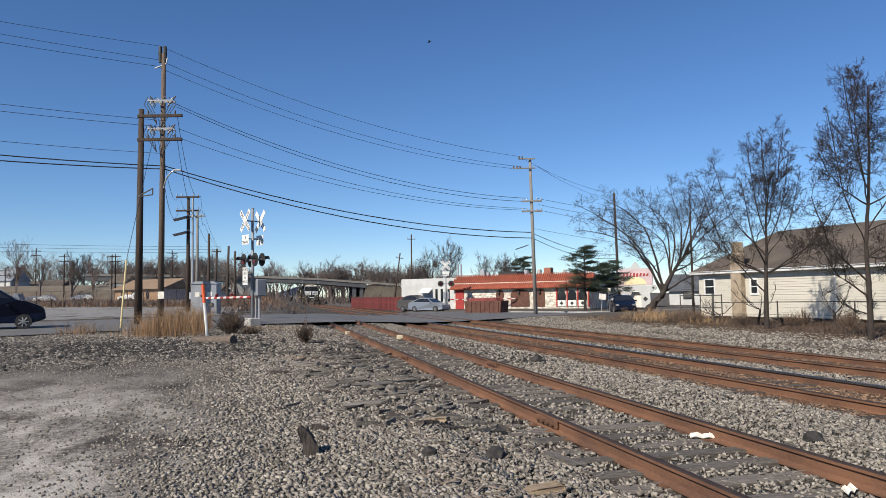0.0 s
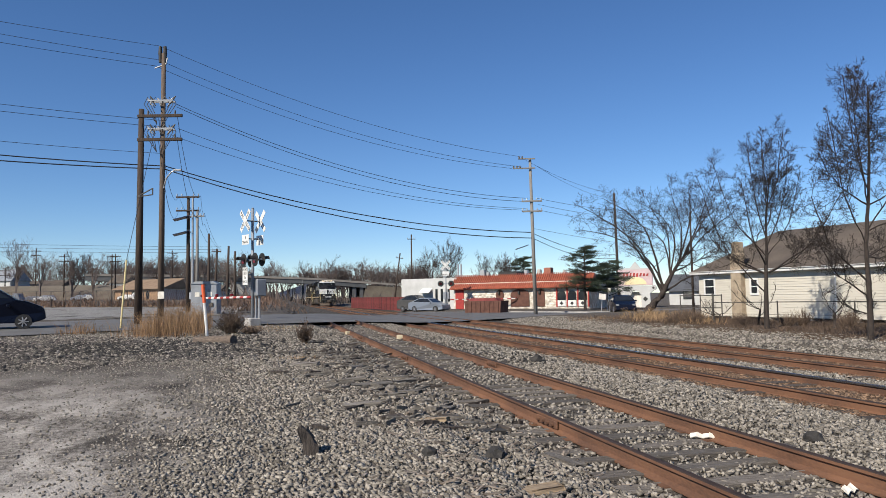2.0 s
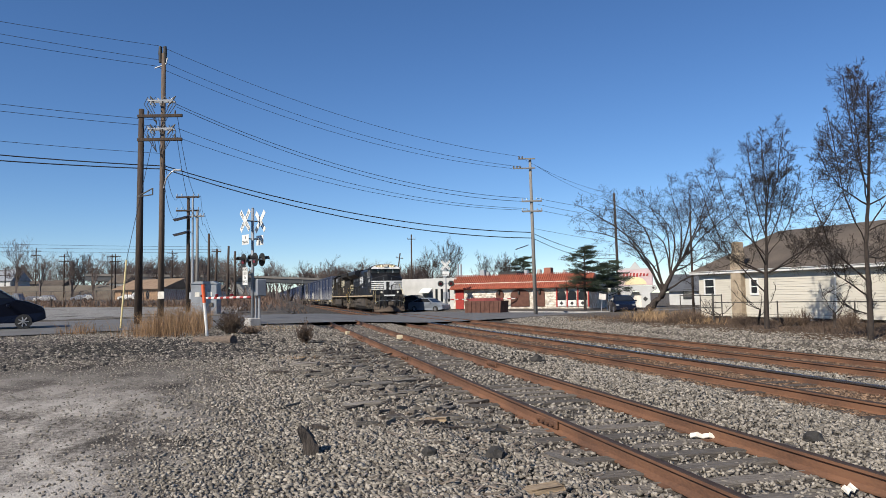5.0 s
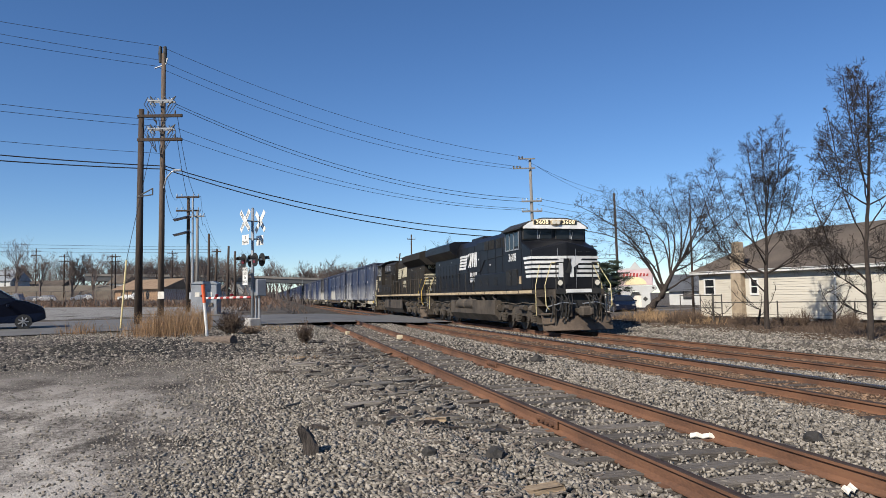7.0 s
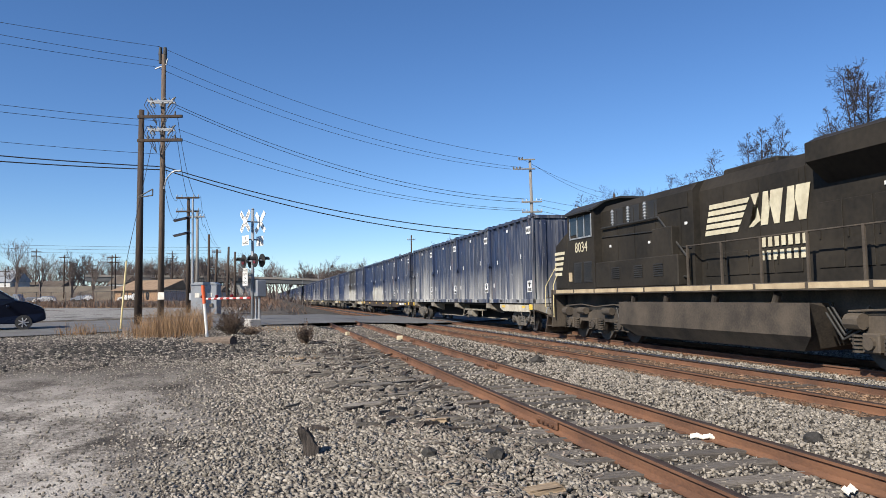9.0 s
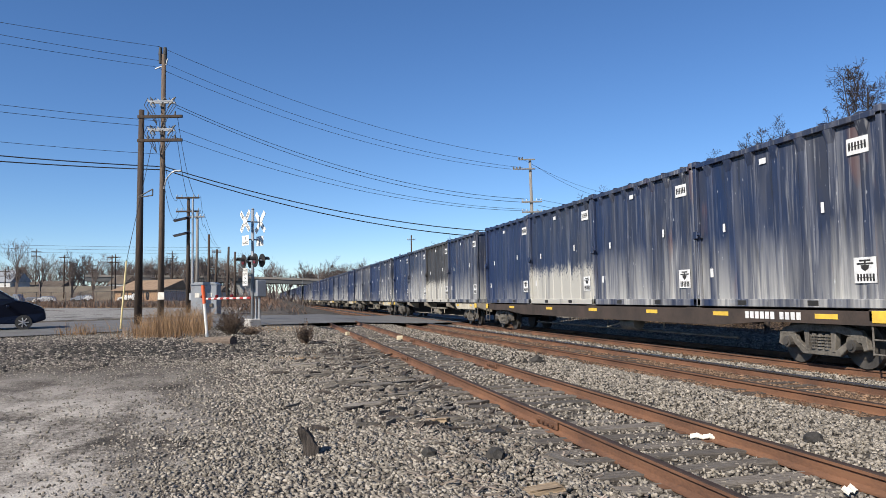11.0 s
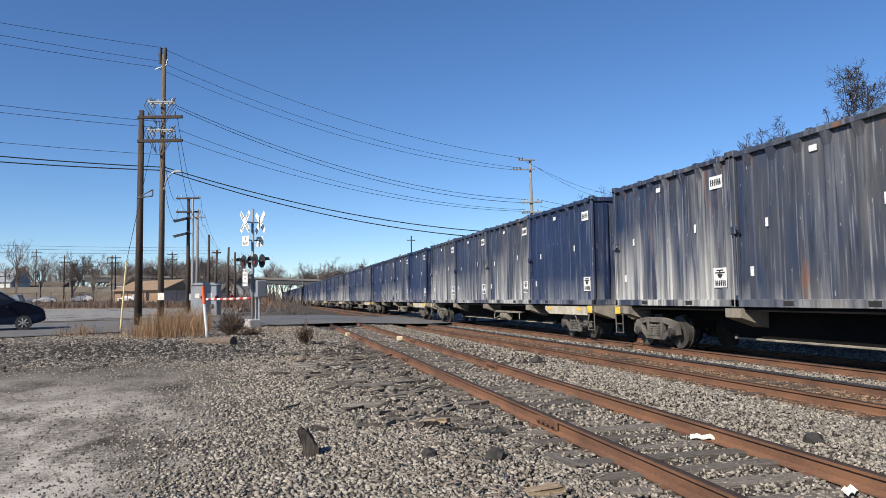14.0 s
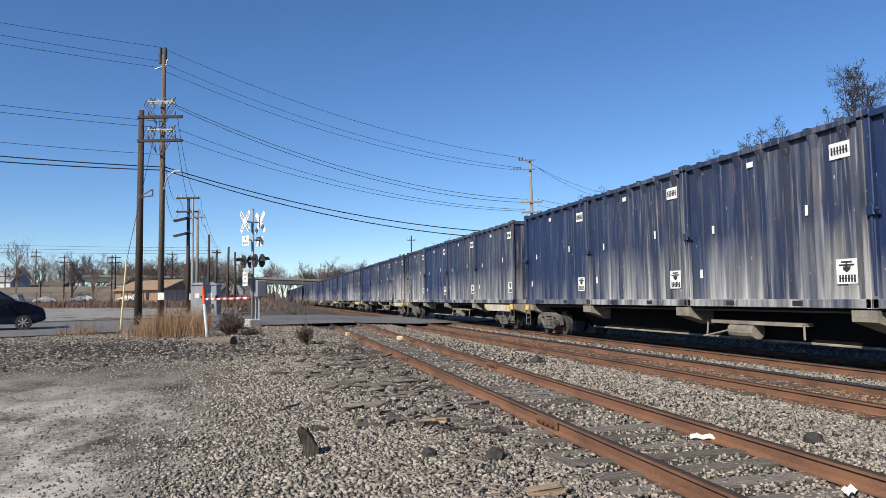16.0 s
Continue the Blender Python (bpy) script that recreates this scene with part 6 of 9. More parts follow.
def gravel_mat(name, low, high, cell, dust=None, dust_scale=0.35):
    """Broken stone seen from above: each cell its own tone, with relief; dust lies over it in drifts."""
    m = bpy.data.materials.new(name)
    m.use_nodes = True
    n, l = m.node_tree.nodes, m.node_tree.links
    b = n["Principled BSDF"]
    b.inputs["Roughness"].default_value = 0.95
    b.inputs["Specular IOR Level"].default_value = 0.2
    co = n.new("ShaderNodeTexCoord")
    warp = n.new("ShaderNodeTexNoise")
    warp.inputs["Scale"].default_value = cell * 0.8
    l.new(co.outputs["Object"], warp.inputs["Vector"])
    sc = n.new("ShaderNodeVectorMath")
    sc.operation = "MULTIPLY_ADD"
    l.new(warp.outputs["Color"], sc.inputs[0])
    sc.inputs[1].default_value = (0.6 / cell,) * 3
    l.new(co.outputs["Object"], sc.inputs[2])
    vo = n.new("ShaderNodeTexVoronoi")
    vo.inputs["Scale"].default_value = cell
    l.new(sc.outputs[0], vo.inputs["Vector"])
    vo2 = n.new("ShaderNodeTexVoronoi")
    vo2.inputs["Scale"].default_value = cell * 2.7
    l.new(sc.outputs[0], vo2.inputs["Vector"])
    sep = n.new("ShaderNodeSeparateColor")
    l.new(vo.outputs["Color"], sep.inputs[0])
    sep2 = n.new("ShaderNodeSeparateColor")
    l.new(vo2.outputs["Color"], sep2.inputs[0])
    av = n.new("ShaderNodeMath")
    av.operation = "MULTIPLY_ADD"
    l.new(sep2.outputs[0], av.inputs[0])
    av.inputs[1].default_value = 0.5
    hl = n.new("ShaderNodeMath")
    hl.operation = "MULTIPLY"
    hl.inputs[1].default_value = 0.5
    l.new(sep.outputs[1], hl.inputs[0])
    l.new(hl.outputs[0], av.inputs[2])
    mx = n.new("ShaderNodeMix")
    mx.data_type = "RGBA"
    mx.inputs[6].default_value = (*low, 1)
    mx.inputs[7].default_value = (*high, 1)
    l.new(av.outputs[0], mx.inputs[0])
    col = mx.outputs[2]
    big = n.new("ShaderNodeTexNoise")
    big.inputs["Scale"].default_value = dust_scale
    big.inputs["Detail"].default_value = 7
    big.inputs["Roughness"].default_value = 0.62
    mp = n.new("ShaderNodeMapping")
    mp.inputs["Scale"].default_value = (1.0, 0.55, 1.0)
    l.new(co.outputs["Object"], mp.inputs[0])
    l.new(mp.outputs[0], big.inputs["Vector"])
    dk = n.new("ShaderNodeMapRange")
    dk.inputs["From Min"].default_value, dk.inputs["From Max"].default_value = 0.42, 0.3
    l.new(big.outputs[0], dk.inputs["Value"])
    m2 = n.new("ShaderNodeMix")
    m2.data_type = "RGBA"
    m2.inputs[7].default_value = (*(v * 0.75 for v in low), 1)
    l.new(dk.outputs[0], m2.inputs[0])
    l.new(col, m2.inputs[6])
    col = m2.outputs[2]
    hgt = vo.outputs["Distance"]
    if dust:
        r = n.new("ShaderNodeMapRange")
        r.inputs["From Min"].default_value, r.inputs["From Max"].default_value = 0.41, 0.6
        r.inputs["To Max"].default_value = 0.85
        fn = n.new("ShaderNodeTexNoise")
        fn.inputs["Scale"].default_value = 14.0
        fn.inputs["Detail"].default_value = 8
        fn.inputs["Roughness"].default_value = 0.75
        l.new(co.outputs["Object"], fn.inputs["Vector"])
        fm = n.new("ShaderNodeMath")
        fm.operation = "MULTIPLY_ADD"
        fm.inputs[1].default_value = 0.5
        l.new(fn.outputs[0], fm.inputs[0])
        l.new(big.outputs[0], fm.inputs[2])
        fs = n.new("ShaderNodeMath")
        fs.operation = "SUBTRACT"
        fs.inputs[1].default_value = 0.25
        l.new(fm.outputs[0], fs.inputs[0])
        l.new(fs.outputs[0], r.inputs["Value"])
        sx = n.new("ShaderNodeSeparateXYZ")
        l.new(co.outputs["Object"], sx.inputs[0])
        w = n.new("ShaderNodeMapRange")
        w.inputs["From Min"].default_value, w.inputs["From Max"].default_value = 0.2, -2.0
        l.new(sx.outputs["X"], w.inputs["Value"])
        far = n.new("ShaderNodeMapRange")
        far.inputs["From Min"].default_value, far.inputs["From Max"].default_value = 17.0, 9.5
        l.new(sx.outputs["Y"], far.inputs["Value"])
        fw = n.new("ShaderNodeMath")
        fw.operation = "MULTIPLY"
        l.new(far.outputs[0], fw.inputs[0])
        l.new(w.outputs[0], fw.inputs[1])
        k = n.new("ShaderNodeMath")
        k.operation = "MULTIPLY"
        l.new(r.outputs[0], k.inputs[0])
        l.new(fw.outputs[0], k.inputs[1])
        m3 = n.new("ShaderNodeMix")
        m3.data_type = "RGBA"
        m3.inputs[7].default_value = (*dust, 1)
        l.new(k.outputs[0], m3.inputs[0])
        l.new(col, m3.inputs[6])
        col = m3.outputs[2]
    l.new(col, b.inputs["Base Color"])
    bp = n.new("ShaderNodeBump")
    bp.inputs["Strength"].default_value = 0.9
    bp.inputs["Distance"].default_value = 0.5 / cell
    bp.invert = True
    l.new(hgt, bp.inputs["Height"])
    l.new(bp.outputs[0], b.inputs["Normal"])
    M[name] = m


gravel_mat("dirt", (0.03, 0.026, 0.022), (0.165, 0.143, 0.121), 48, (0.5, 0.46, 0.41), 1.0)
gravel_mat("cinders", (0.02, 0.017, 0.015), (0.13, 0.112, 0.096), 40)
gravel_mat("leaf_litter", (0.022, 0.015, 0.01), (0.14, 0.094, 0.06), 22)
gravel_mat("rusty_ballast", (0.03, 0.018, 0.011), (0.15, 0.088, 0.05), 24)
# Bed toned down so its colour carries the shade in gaps between stones.
gravel_mat("ballast", (0.011, 0.0095, 0.008), (0.12, 0.105, 0.088), 34)


def fan_tree(name, x, y, z, fork, limbs, r, label, seed, reach=1.0, levels=3, dense=7, depth=0.9, low=5):
    """A bare tree: a trunk to its fork, bowed limbs to their ends, and twigs all along them. fork and limbs: metres to the side and up."""
    rnd = random.Random(seed)
    T = thing(name, pose(x, y, z), label, "tree", "bare trees by the tracks")
    data = {"trunk": ([], []), "crown": ([], [])}

    def tube(pts, r0, r1, where, n):
        V, F = data[where]
        base, k = len(V), len(pts)
        for i, p in enumerate(pts):
            d = (pts[min(i + 1, k - 1)] - pts[max(i - 1, 0)]).normalized()
            u = d.orthogonal().normalized()
            w = d.cross(u)
            rr = r0 + (r1 - r0) * (i / (k - 1)) ** 0.8
            for j in range(n):
                a = 2 * math.pi * j / n
                V.append(p + (u * math.cos(a) + w * math.sin(a)) * rr)
        for i in range(k - 1):
            for j in range(n):
                F.append((base + i * n + j, base + i * n + (j + 1) % n, base + (i + 1) * n + (j + 1) % n, base + (i + 1) * n + j))

    def curve(a, b, bow, wob, k):
        pts = []
        for i in range(k + 1):
            t = i / k
            p = a.lerp(b, t) + bow * (4 * t * (1 - t))
            if 0 < i:
                p += Vector((rnd.uniform(-wob, wob), rnd.uniform(-wob, wob), rnd.uniform(-wob, wob)))
            pts.append(p)
        return pts

    def shoots(pts, r0, r1, level, length):
        k = len(pts) - 1
        n = dense if level == 1 else max(4, dense - 2)
        for i in range(n):
            t = rnd.uniform(0.18, 1.0)
            f = t * k
            j = min(k - 1, int(f))
            at = pts[j].lerp(pts[j + 1], f - j)
            d = (pts[j + 1] - pts[j]).normalized()
            side = Vector((rnd.uniform(-1, 1), rnd.uniform(-1, 1), rnd.uniform(-0.5, 0.9))).normalized()
            nd = (d * (0.9 if low > 3 else 1.1) + side * 0.8 + Vector((0, 0, 0.2))).normalized()
            ln = length * rnd.uniform(0.5, 1.1) * (1.1 - 0.55 * t)
            rr = max(0.003, (r0 + (r1 - r0) * t) * rnd.uniform(0.22, 0.4))
            q = curve(at, at + nd * ln, Vector((rnd.uniform(-0.1, 0.1), rnd.uniform(-0.1, 0.1), rnd.uniform(-0.12, 0.02))) * ln, ln * 0.035, 4 if level == 1 else 2)
            tube(q, rr, max(0.0026, rr * 0.4), "crown", 4 if level == 1 else 3)
            if level < levels:
                shoots(q, rr, rr * 0.35, level + 1, ln * 0.62)
    top = SIDE * fork[0] + Vector((0, 0, fork[1]))
    steps = 7 if low > 3 else 18
    trunk = curve(Vector((0, 0, -0.2)), top, Vector((0, 0, 0)), r * 0.25, steps)
    tube(trunk, r * 1.25, r * (0.8 if low > 3 else 0.08), "trunk", 9)
    if low <= 3:
        shoots(trunk[11:], r * 0.4, 0.01, 1, reach * 0.9)
    for i, (u, v) in enumerate(limbs):
        end = SIDE * u + Vector((0, 0, v)) + AHEAD * rnd.uniform(-depth, depth)
        if low > 3:
            st = trunk[rnd.randint(low, 7)] if i % 4 else trunk[7]
        else:
            st = trunk[min(17, max(5, round(18 * (v - 0.3 - 0.85 * abs(u - fork[0]) + rnd.uniform(-0.2, 0.2)) / fork[1])))]
        ln = (end - st).length
        bow = (Vector((0, 0, -0.09)) if abs(u - fork[0]) < 1.5 else Vector((0, 0, 0.05))) * ln + SIDE * (u - fork[0]) * 0.10
        q = curve(st, end, bow, ln * 0.02, 9)
        rr = r * (rnd.uniform(0.25, 0.42) if low > 3 else rnd.uniform(0.18, 0.3))
        tube(q, rr, 0.012, "trunk", 6)
        shoots(q, rr, 0.012, 1, reach)
    for where, mt in (("trunk", "bark"), ("crown", "twig")):
        V, F = data[where]
        ob = new(where, raw(where, V, F, M[mt], True))
        ob.parent = T
    return T


def bare_tree(x, y, z, label, seed, trunk, r, limbs, reach, depth):
    """A bare winter tree: bent trunk, limbs that leave it between two of its knots and pass through a few bends, and three orders of rising twigs. Points: metres to the side and up."""
    rnd = random.Random(seed)
    T = thing("bare_tree", pose(x, y, z), label, "tree", "bare trees by the tracks")
    data = {"trunk": ([], []), "crown": ([], [])}
    away = Vector((-SIDE.y, SIDE.x, 0))
    UP = Vector((0, 0, 1))

    def tube(pts, r0, r1, where, n):
        V, F = data[where]
        base, k = len(V), len(pts)
        for i, p in enumerate(pts):
            d = (pts[min(i + 1, k - 1)] - pts[max(i - 1, 0)]).normalized()
            u = d.orthogonal().normalized()
            w = d.cross(u)
            rr = r0 + (r1 - r0) * (i / (k - 1)) ** 0.7
            for j in range(n):
                a = 2 * math.pi * j / n
                V.append(p + (u * math.cos(a) + w * math.sin(a)) * rr * (1 + (rnd.uniform(-0.12, 0.12) if n > 5 else 0)))
        for i in range(k - 1):
            for j in range(n):
                F.append((base + i * n + j, base + i * n + (j + 1) % n, base + (i + 1) * n + (j + 1) % n, base + (i + 1) * n + j))

    def bend(knots, wob, per):
        """A smooth line through the knots."""
        out = []
        ext = [knots[0] * 2 - knots[1]] + knots + [knots[-1] * 2 - knots[-2]]
        for i in range(1, len(ext) - 2):
            a, b, c, d = ext[i - 1:i + 3]
            for j in range(per):
                t = j / per
                p = 0.5 * (2 * b + (c - a) * t + (2 * a - 5 * b + 4 * c - d) * t * t + (3 * b - a - 3 * c + d) * t ** 3)
                out.append(p + Vector((rnd.uniform(-wob, wob), rnd.uniform(-wob, wob), rnd.uniform(-wob, wob))) * (1 if out else 0))
        return out + [knots[-1]]

    def twigs(pts, r0, r1, order, length):
        k = len(pts) - 1
        n = (15, 9, 6)[order]
        turn = rnd.uniform(0, 6.28)
        for i in range(n):
            t = 0.22 + 0.78 * (i + rnd.random()) / n
            f = min(t, 0.999) * k
            j = int(f)
            at = pts[j].lerp(pts[j + 1], f - j)
            d = (pts[j + 1] - pts[j]).normalized()
            turn += 2.4 + rnd.uniform(-0.5, 0.5)
            u = d.orthogonal().normalized()
            side = u * math.cos(turn) + d.cross(u) * math.sin(turn)
            nd = (d * 0.8 + side * rnd.uniform(0.7, 1.5) + UP * 0.06).normalized()
            ln = length * rnd.uniform(0.4, 1.2) * (1.1 - 0.5 * t)
            rr = min(max(0.0055, (r0 + (r1 - r0) * t) * rnd.uniform(0.4, 0.65)), (0.026, 0.013, 0.0075)[order])
            q, p, dd = [at], at.copy(), nd
            steps = (5, 3, 2)[order]
            for _ in range(steps):
                dd = (dd + UP * 0.05 + Vector((rnd.uniform(-0.3, 0.3), rnd.uniform(-0.3, 0.3), rnd.uniform(-0.25, 0.25)))).normalized()
                p = p + dd * ln / steps
                q.append(p.copy())
            tube(q, rr, max(0.004, rr * 0.45), "crown", (5, 3, 3)[order])
            if order < 2:
                twigs(q, rr, rr * 0.4, order + 1, ln * (0.62 if order == 0 else 0.6))

    def at(p, off=0.0):
        return SIDE * p[0] + UP * p[1] + away * off
    stem = [at(p) for p in trunk]
    stem[0] -= UP * 0.2
    line = bend(stem, r * 0.12, 4)
    tube(line, r * 1.15, r * 0.2, "trunk", 10)
    twigs(line[len(line) * 2 // 3:], r * 0.3, 0.01, 0, reach)
    for (lo, hi), *way in limbs:
        f = lo + rnd.random() * (hi - lo)
        i = min(len(line) - 2, int(f * 4))
        off = rnd.uniform(-depth, depth)
        ks = [line[i]]
        if len(way) == 1:
            e = at(way[0], off)
            mid = ks[0].lerp(e, 0.45)
            out = Vector((e.x - ks[0].x, e.y - ks[0].y, 0))
            ks += [mid + out * 0.16 - UP * 0.05 * (e - ks[0]).length, e]
        else:
            ks += [at(p, off * (m + 1) / len(way)) for m, p in enumerate(way)]
        q = bend(ks, 0.03, 4)
        rr = r * (1 - 0.13 * lo) * rnd.uniform(0.3, 0.45)
        tube(q, rr, 0.012, "trunk", 7)
        twigs(q, rr, 0.012, 0, reach)
    for where, mt in (("trunk", "bark"), ("crown", "twig")):
        V, F = data[where]
        ob = new(where, raw(where, V, F, M[mt], True))
        ob.parent = T
    return T


def blades(name, label, places, material, seed, lean_amt=0.35, width=0.012, kind="stuff", category="grass"):
    """Upright dry stems, one mesh; places: x, y, z, height."""
    rnd = random.Random(seed)
    V, F = [], []
    for (x, y, z, hgt) in places:
        a = rnd.uniform(0, math.pi)
        dx, dy = math.cos(a) * width, math.sin(a) * width
        lx, ly = rnd.gauss(0, lean_amt) * hgt, rnd.gauss(0, lean_amt) * hgt
        i = len(V)
        for t, w in ((0, 1.0), (0.55, 0.8), (1.0, 0.15)):
            px, py, pz = x + lx * t * t, y + ly * t * t, z + hgt * t * (1 - 0.12 * t)
            V += [(px - dx * w, py - dy * w, pz), (px + dx * w, py + dy * w, pz)]
        F += [(i, i + 1, i + 3, i + 2), (i + 2, i + 3, i + 5, i + 4)]
    ob = new(name, raw(name, V, F, material))
    return tagged(ob, label, category, kind=kind)


def build_grass():
    rnd = random.Random(21)
    pl = []
    for _ in range(4800):
        x, y = rnd.uniform(-5.2, -1.9), rnd.uniform(26.2, 32.5)
        if rnd.random() < 0.04 + 0.9 * sm(-5.0, -3.6, x) * (0.6 + 0.8 * noise.noise(Vector((x * 1.3, y * 0.8, 3)))):
            pl.append((x, y, ground_z(x, y) - 0.03, rnd.uniform(0.3, 1.3) * (0.7 + 0.4 * sm(-5, -3, x))))
    blades("tall_grass", "tall rust-orange dry grass round the utility poles", pl, M["dry_grass"], 1, 0.33, 0.006)
    pl = []
    for _ in range(170):
        x, y = rnd.gauss(-6.7, 0.45), rnd.gauss(30.3, 0.5)
        pl.append((x, y, ground_z(x, y) - 0.03, rnd.uniform(0.25, 0.7)))
    blades("grass_tuft", "thin pale dry grass tuft by the road", pl, M["dry_grass"], 2, 0.35, 0.008)
    # bank beyond the far track: straw-coloured grass, then dark brush
    pl = []
    for cx, cy, sp, n, top in ((21.3, 36.6, 0.7, 330, 0.85), (19.6, 33.0, 0.55, 220, 0.75), (20.6, 31.2, 0.5, 170, 0.8), (18.3, 36.5, 1.2, 120, 0.35), (19.4, 28.6, 0.6, 160, 0.6), (23.4, 38.0, 0.9, 170, 0.7)):
        for _ in range(n):
            x, y = rnd.gauss(cx, sp), rnd.gauss(cy, sp)
            if x > 16.6:
                pl.append((x, y, ground_z(x, y) - 0.03, rnd.uniform(0.2, 1.0) * top))
    blades("dry_weeds", "straw-coloured dry weeds on the bank", pl, M["straw"], 3, 0.4, 0.011)
    pl = []
    for _ in range(8000):
        y = rnd.uniform(11, 40)
        x = rnd.uniform(17.0, 24.5)
        if x > 15.4 + 0.42 * y + 8:
            continue
        pl.append((x, y, ground_z(x, y) - 0.03, rnd.uniform(0.06, 0.32) * (0.6 + 0.6 * sm(15.4, 17, x))))
    blades("brush", "low dark bare brush on the bank", pl, M["brush"], 4, 1.0, 0.009, category="brush")
    # sparse weeds between road and left signal
    pl = []
    for _ in range(260):
        x, y = rnd.gauss(0.2, 0.8), rnd.gauss(30.5, 1.2)
        pl.append((x, y, ground_z(x, y) - 0.02, rnd.uniform(0.06, 0.22)))
    for _ in range(160):
        x, y = rnd.gauss(0.9, 0.25), rnd.gauss(17.2, 0.3)
        pl.append((x, y, ground_z(x, y) - 0.02, rnd.uniform(0.04, 0.14)))
    blades("weeds", "sparse yellow dry weeds in the gravel", pl, M["straw"], 5, 0.6, 0.007)


mk("straw", (0.36, 0.235, 0.125), (0.2, 0.13, 0.07), scale=3, rough=0.95, island=0.35)


def shrub(x, y, z, wide, high, label, seed, mtl="brush", n=60, leaves=0):
    rnd = random.Random(seed)
    S = thing("shrub", pose(x, y, z), label, "shrub", "low shrubs")
    V, F = [], []
    LV, LF = [], []
    for _ in range(n):
        a = rnd.uniform(0, 2 * math.pi)
        rr = wide * rnd.random() ** 0.6
        p = Vector((0.15 * rr * math.cos(a), 0.15 * rr * math.sin(a), -0.03))
        tip = Vector((rr * math.cos(a), rr * math.sin(a), high * rnd.uniform(0.5, 1.0) * (1 - 0.35 * (rr / wide) ** 2)))
        for k in range(4):
            q = p.lerp(tip, 1.0) if k == 0 else p.lerp(tip, rnd.uniform(0.3, 0.9)) + Vector((rnd.uniform(-1, 1), rnd.uniform(-1, 1), rnd.uniform(0, 0.8))) * wide * 0.25
            s = p if k == 0 else p.lerp(tip, rnd.uniform(0.2, 0.6))
            d = (q - s)
            if d.length < 0.02:
                continue
            u = d.orthogonal().normalized() * 0.008
            w = d.cross(u).normalized() * 0.008
            i = len(V)
            V += [s + u, s - u * 0.5 + w, s - u * 0.5 - w, q]
            F += [(i, i + 1, i + 3), (i + 1, i + 2, i + 3), (i + 2, i, i + 3)]
            for _ in range(leaves):
                c = s.lerp(q, rnd.uniform(0.3, 1.0))
                e1 = Vector((rnd.uniform(-1, 1), rnd.uniform(-1, 1), rnd.uniform(-1, 1))).normalized() * 0.03
                e2 = e1.orthogonal().normalized() * 0.018
                i = len(LV)
                LV += [c - e1, c + e2, c + e1, c - e2]
                LF += [(i, i + 1, i + 2, i + 3)]
    ob = new("twig_mass", raw("twig_mass", V, F, M[mtl]))
    ob.parent = S
    if LV:
        ob = new("foliage", raw("foliage", LV, LF, M["brush"]))
        ob.parent = S
    return S


def conifer(x, y, z, height, spread, seed, label, trunk=0.16, limbs=22, first=0.3):
    """An old pine: limbs of uneven length, each with flat ragged pads of needles, gaps between."""
    rnd = random.Random(seed)
    T = thing("conifer", pose(x, y, z), label, "tree", "evergreens by the restaurant")
    bm = B()
    rod(bm, (0, 0, -0.2), (0.1, 0, height * 0.95), trunk, 0.04, n=8)
    part("trunk", bm, M["bark"], T)
    V, F = [], []
    for i in range(limbs):
        t = (i + rnd.random() * 0.6) / limbs
        zz = height * (first + (0.97 - first) * t)
        a = i * 2.4 + rnd.uniform(-0.5, 0.5)
        ln = spread * (1.1 - 0.75 * t) * rnd.uniform(0.55, 1.25)
        d = Vector((math.cos(a), math.sin(a), rnd.uniform(0.0, 0.25)))
        base = Vector((0, 0, zz))
        bm = B()
        rod(bm, base, base + d * ln, 0.05, 0.012, n=5)
        part("branch", bm, M["bark"], T)
        for _ in range(13):
            u = rnd.uniform(0.35, 1.08)
            c = base + d * ln * u + Vector((rnd.gauss(0, 0.22), rnd.gauss(0, 0.22), rnd.uniform(-0.02, 0.18))) * (0.6 + 0.4 * ln)
            for _ in range(46):
                p = c + Vector((rnd.gauss(0, 0.2), rnd.gauss(0, 0.2), rnd.gauss(0, 0.06)))
                e = Vector((d.x * 0.5 + rnd.uniform(-0.8, 0.8), d.y * 0.5 + rnd.uniform(-0.8, 0.8), rnd.uniform(0.0, 0.8))).normalized() * rnd.uniform(0.09, 0.18)
                w = e.orthogonal().normalized() * 0.028
                k = len(V)
                V += [p - w, p + w, p + e]
                F.append((k, k + 1, k + 2))
    ob = new("crown", raw("crown", V, F, M["conifer"]))
    ob.parent = T
    return T


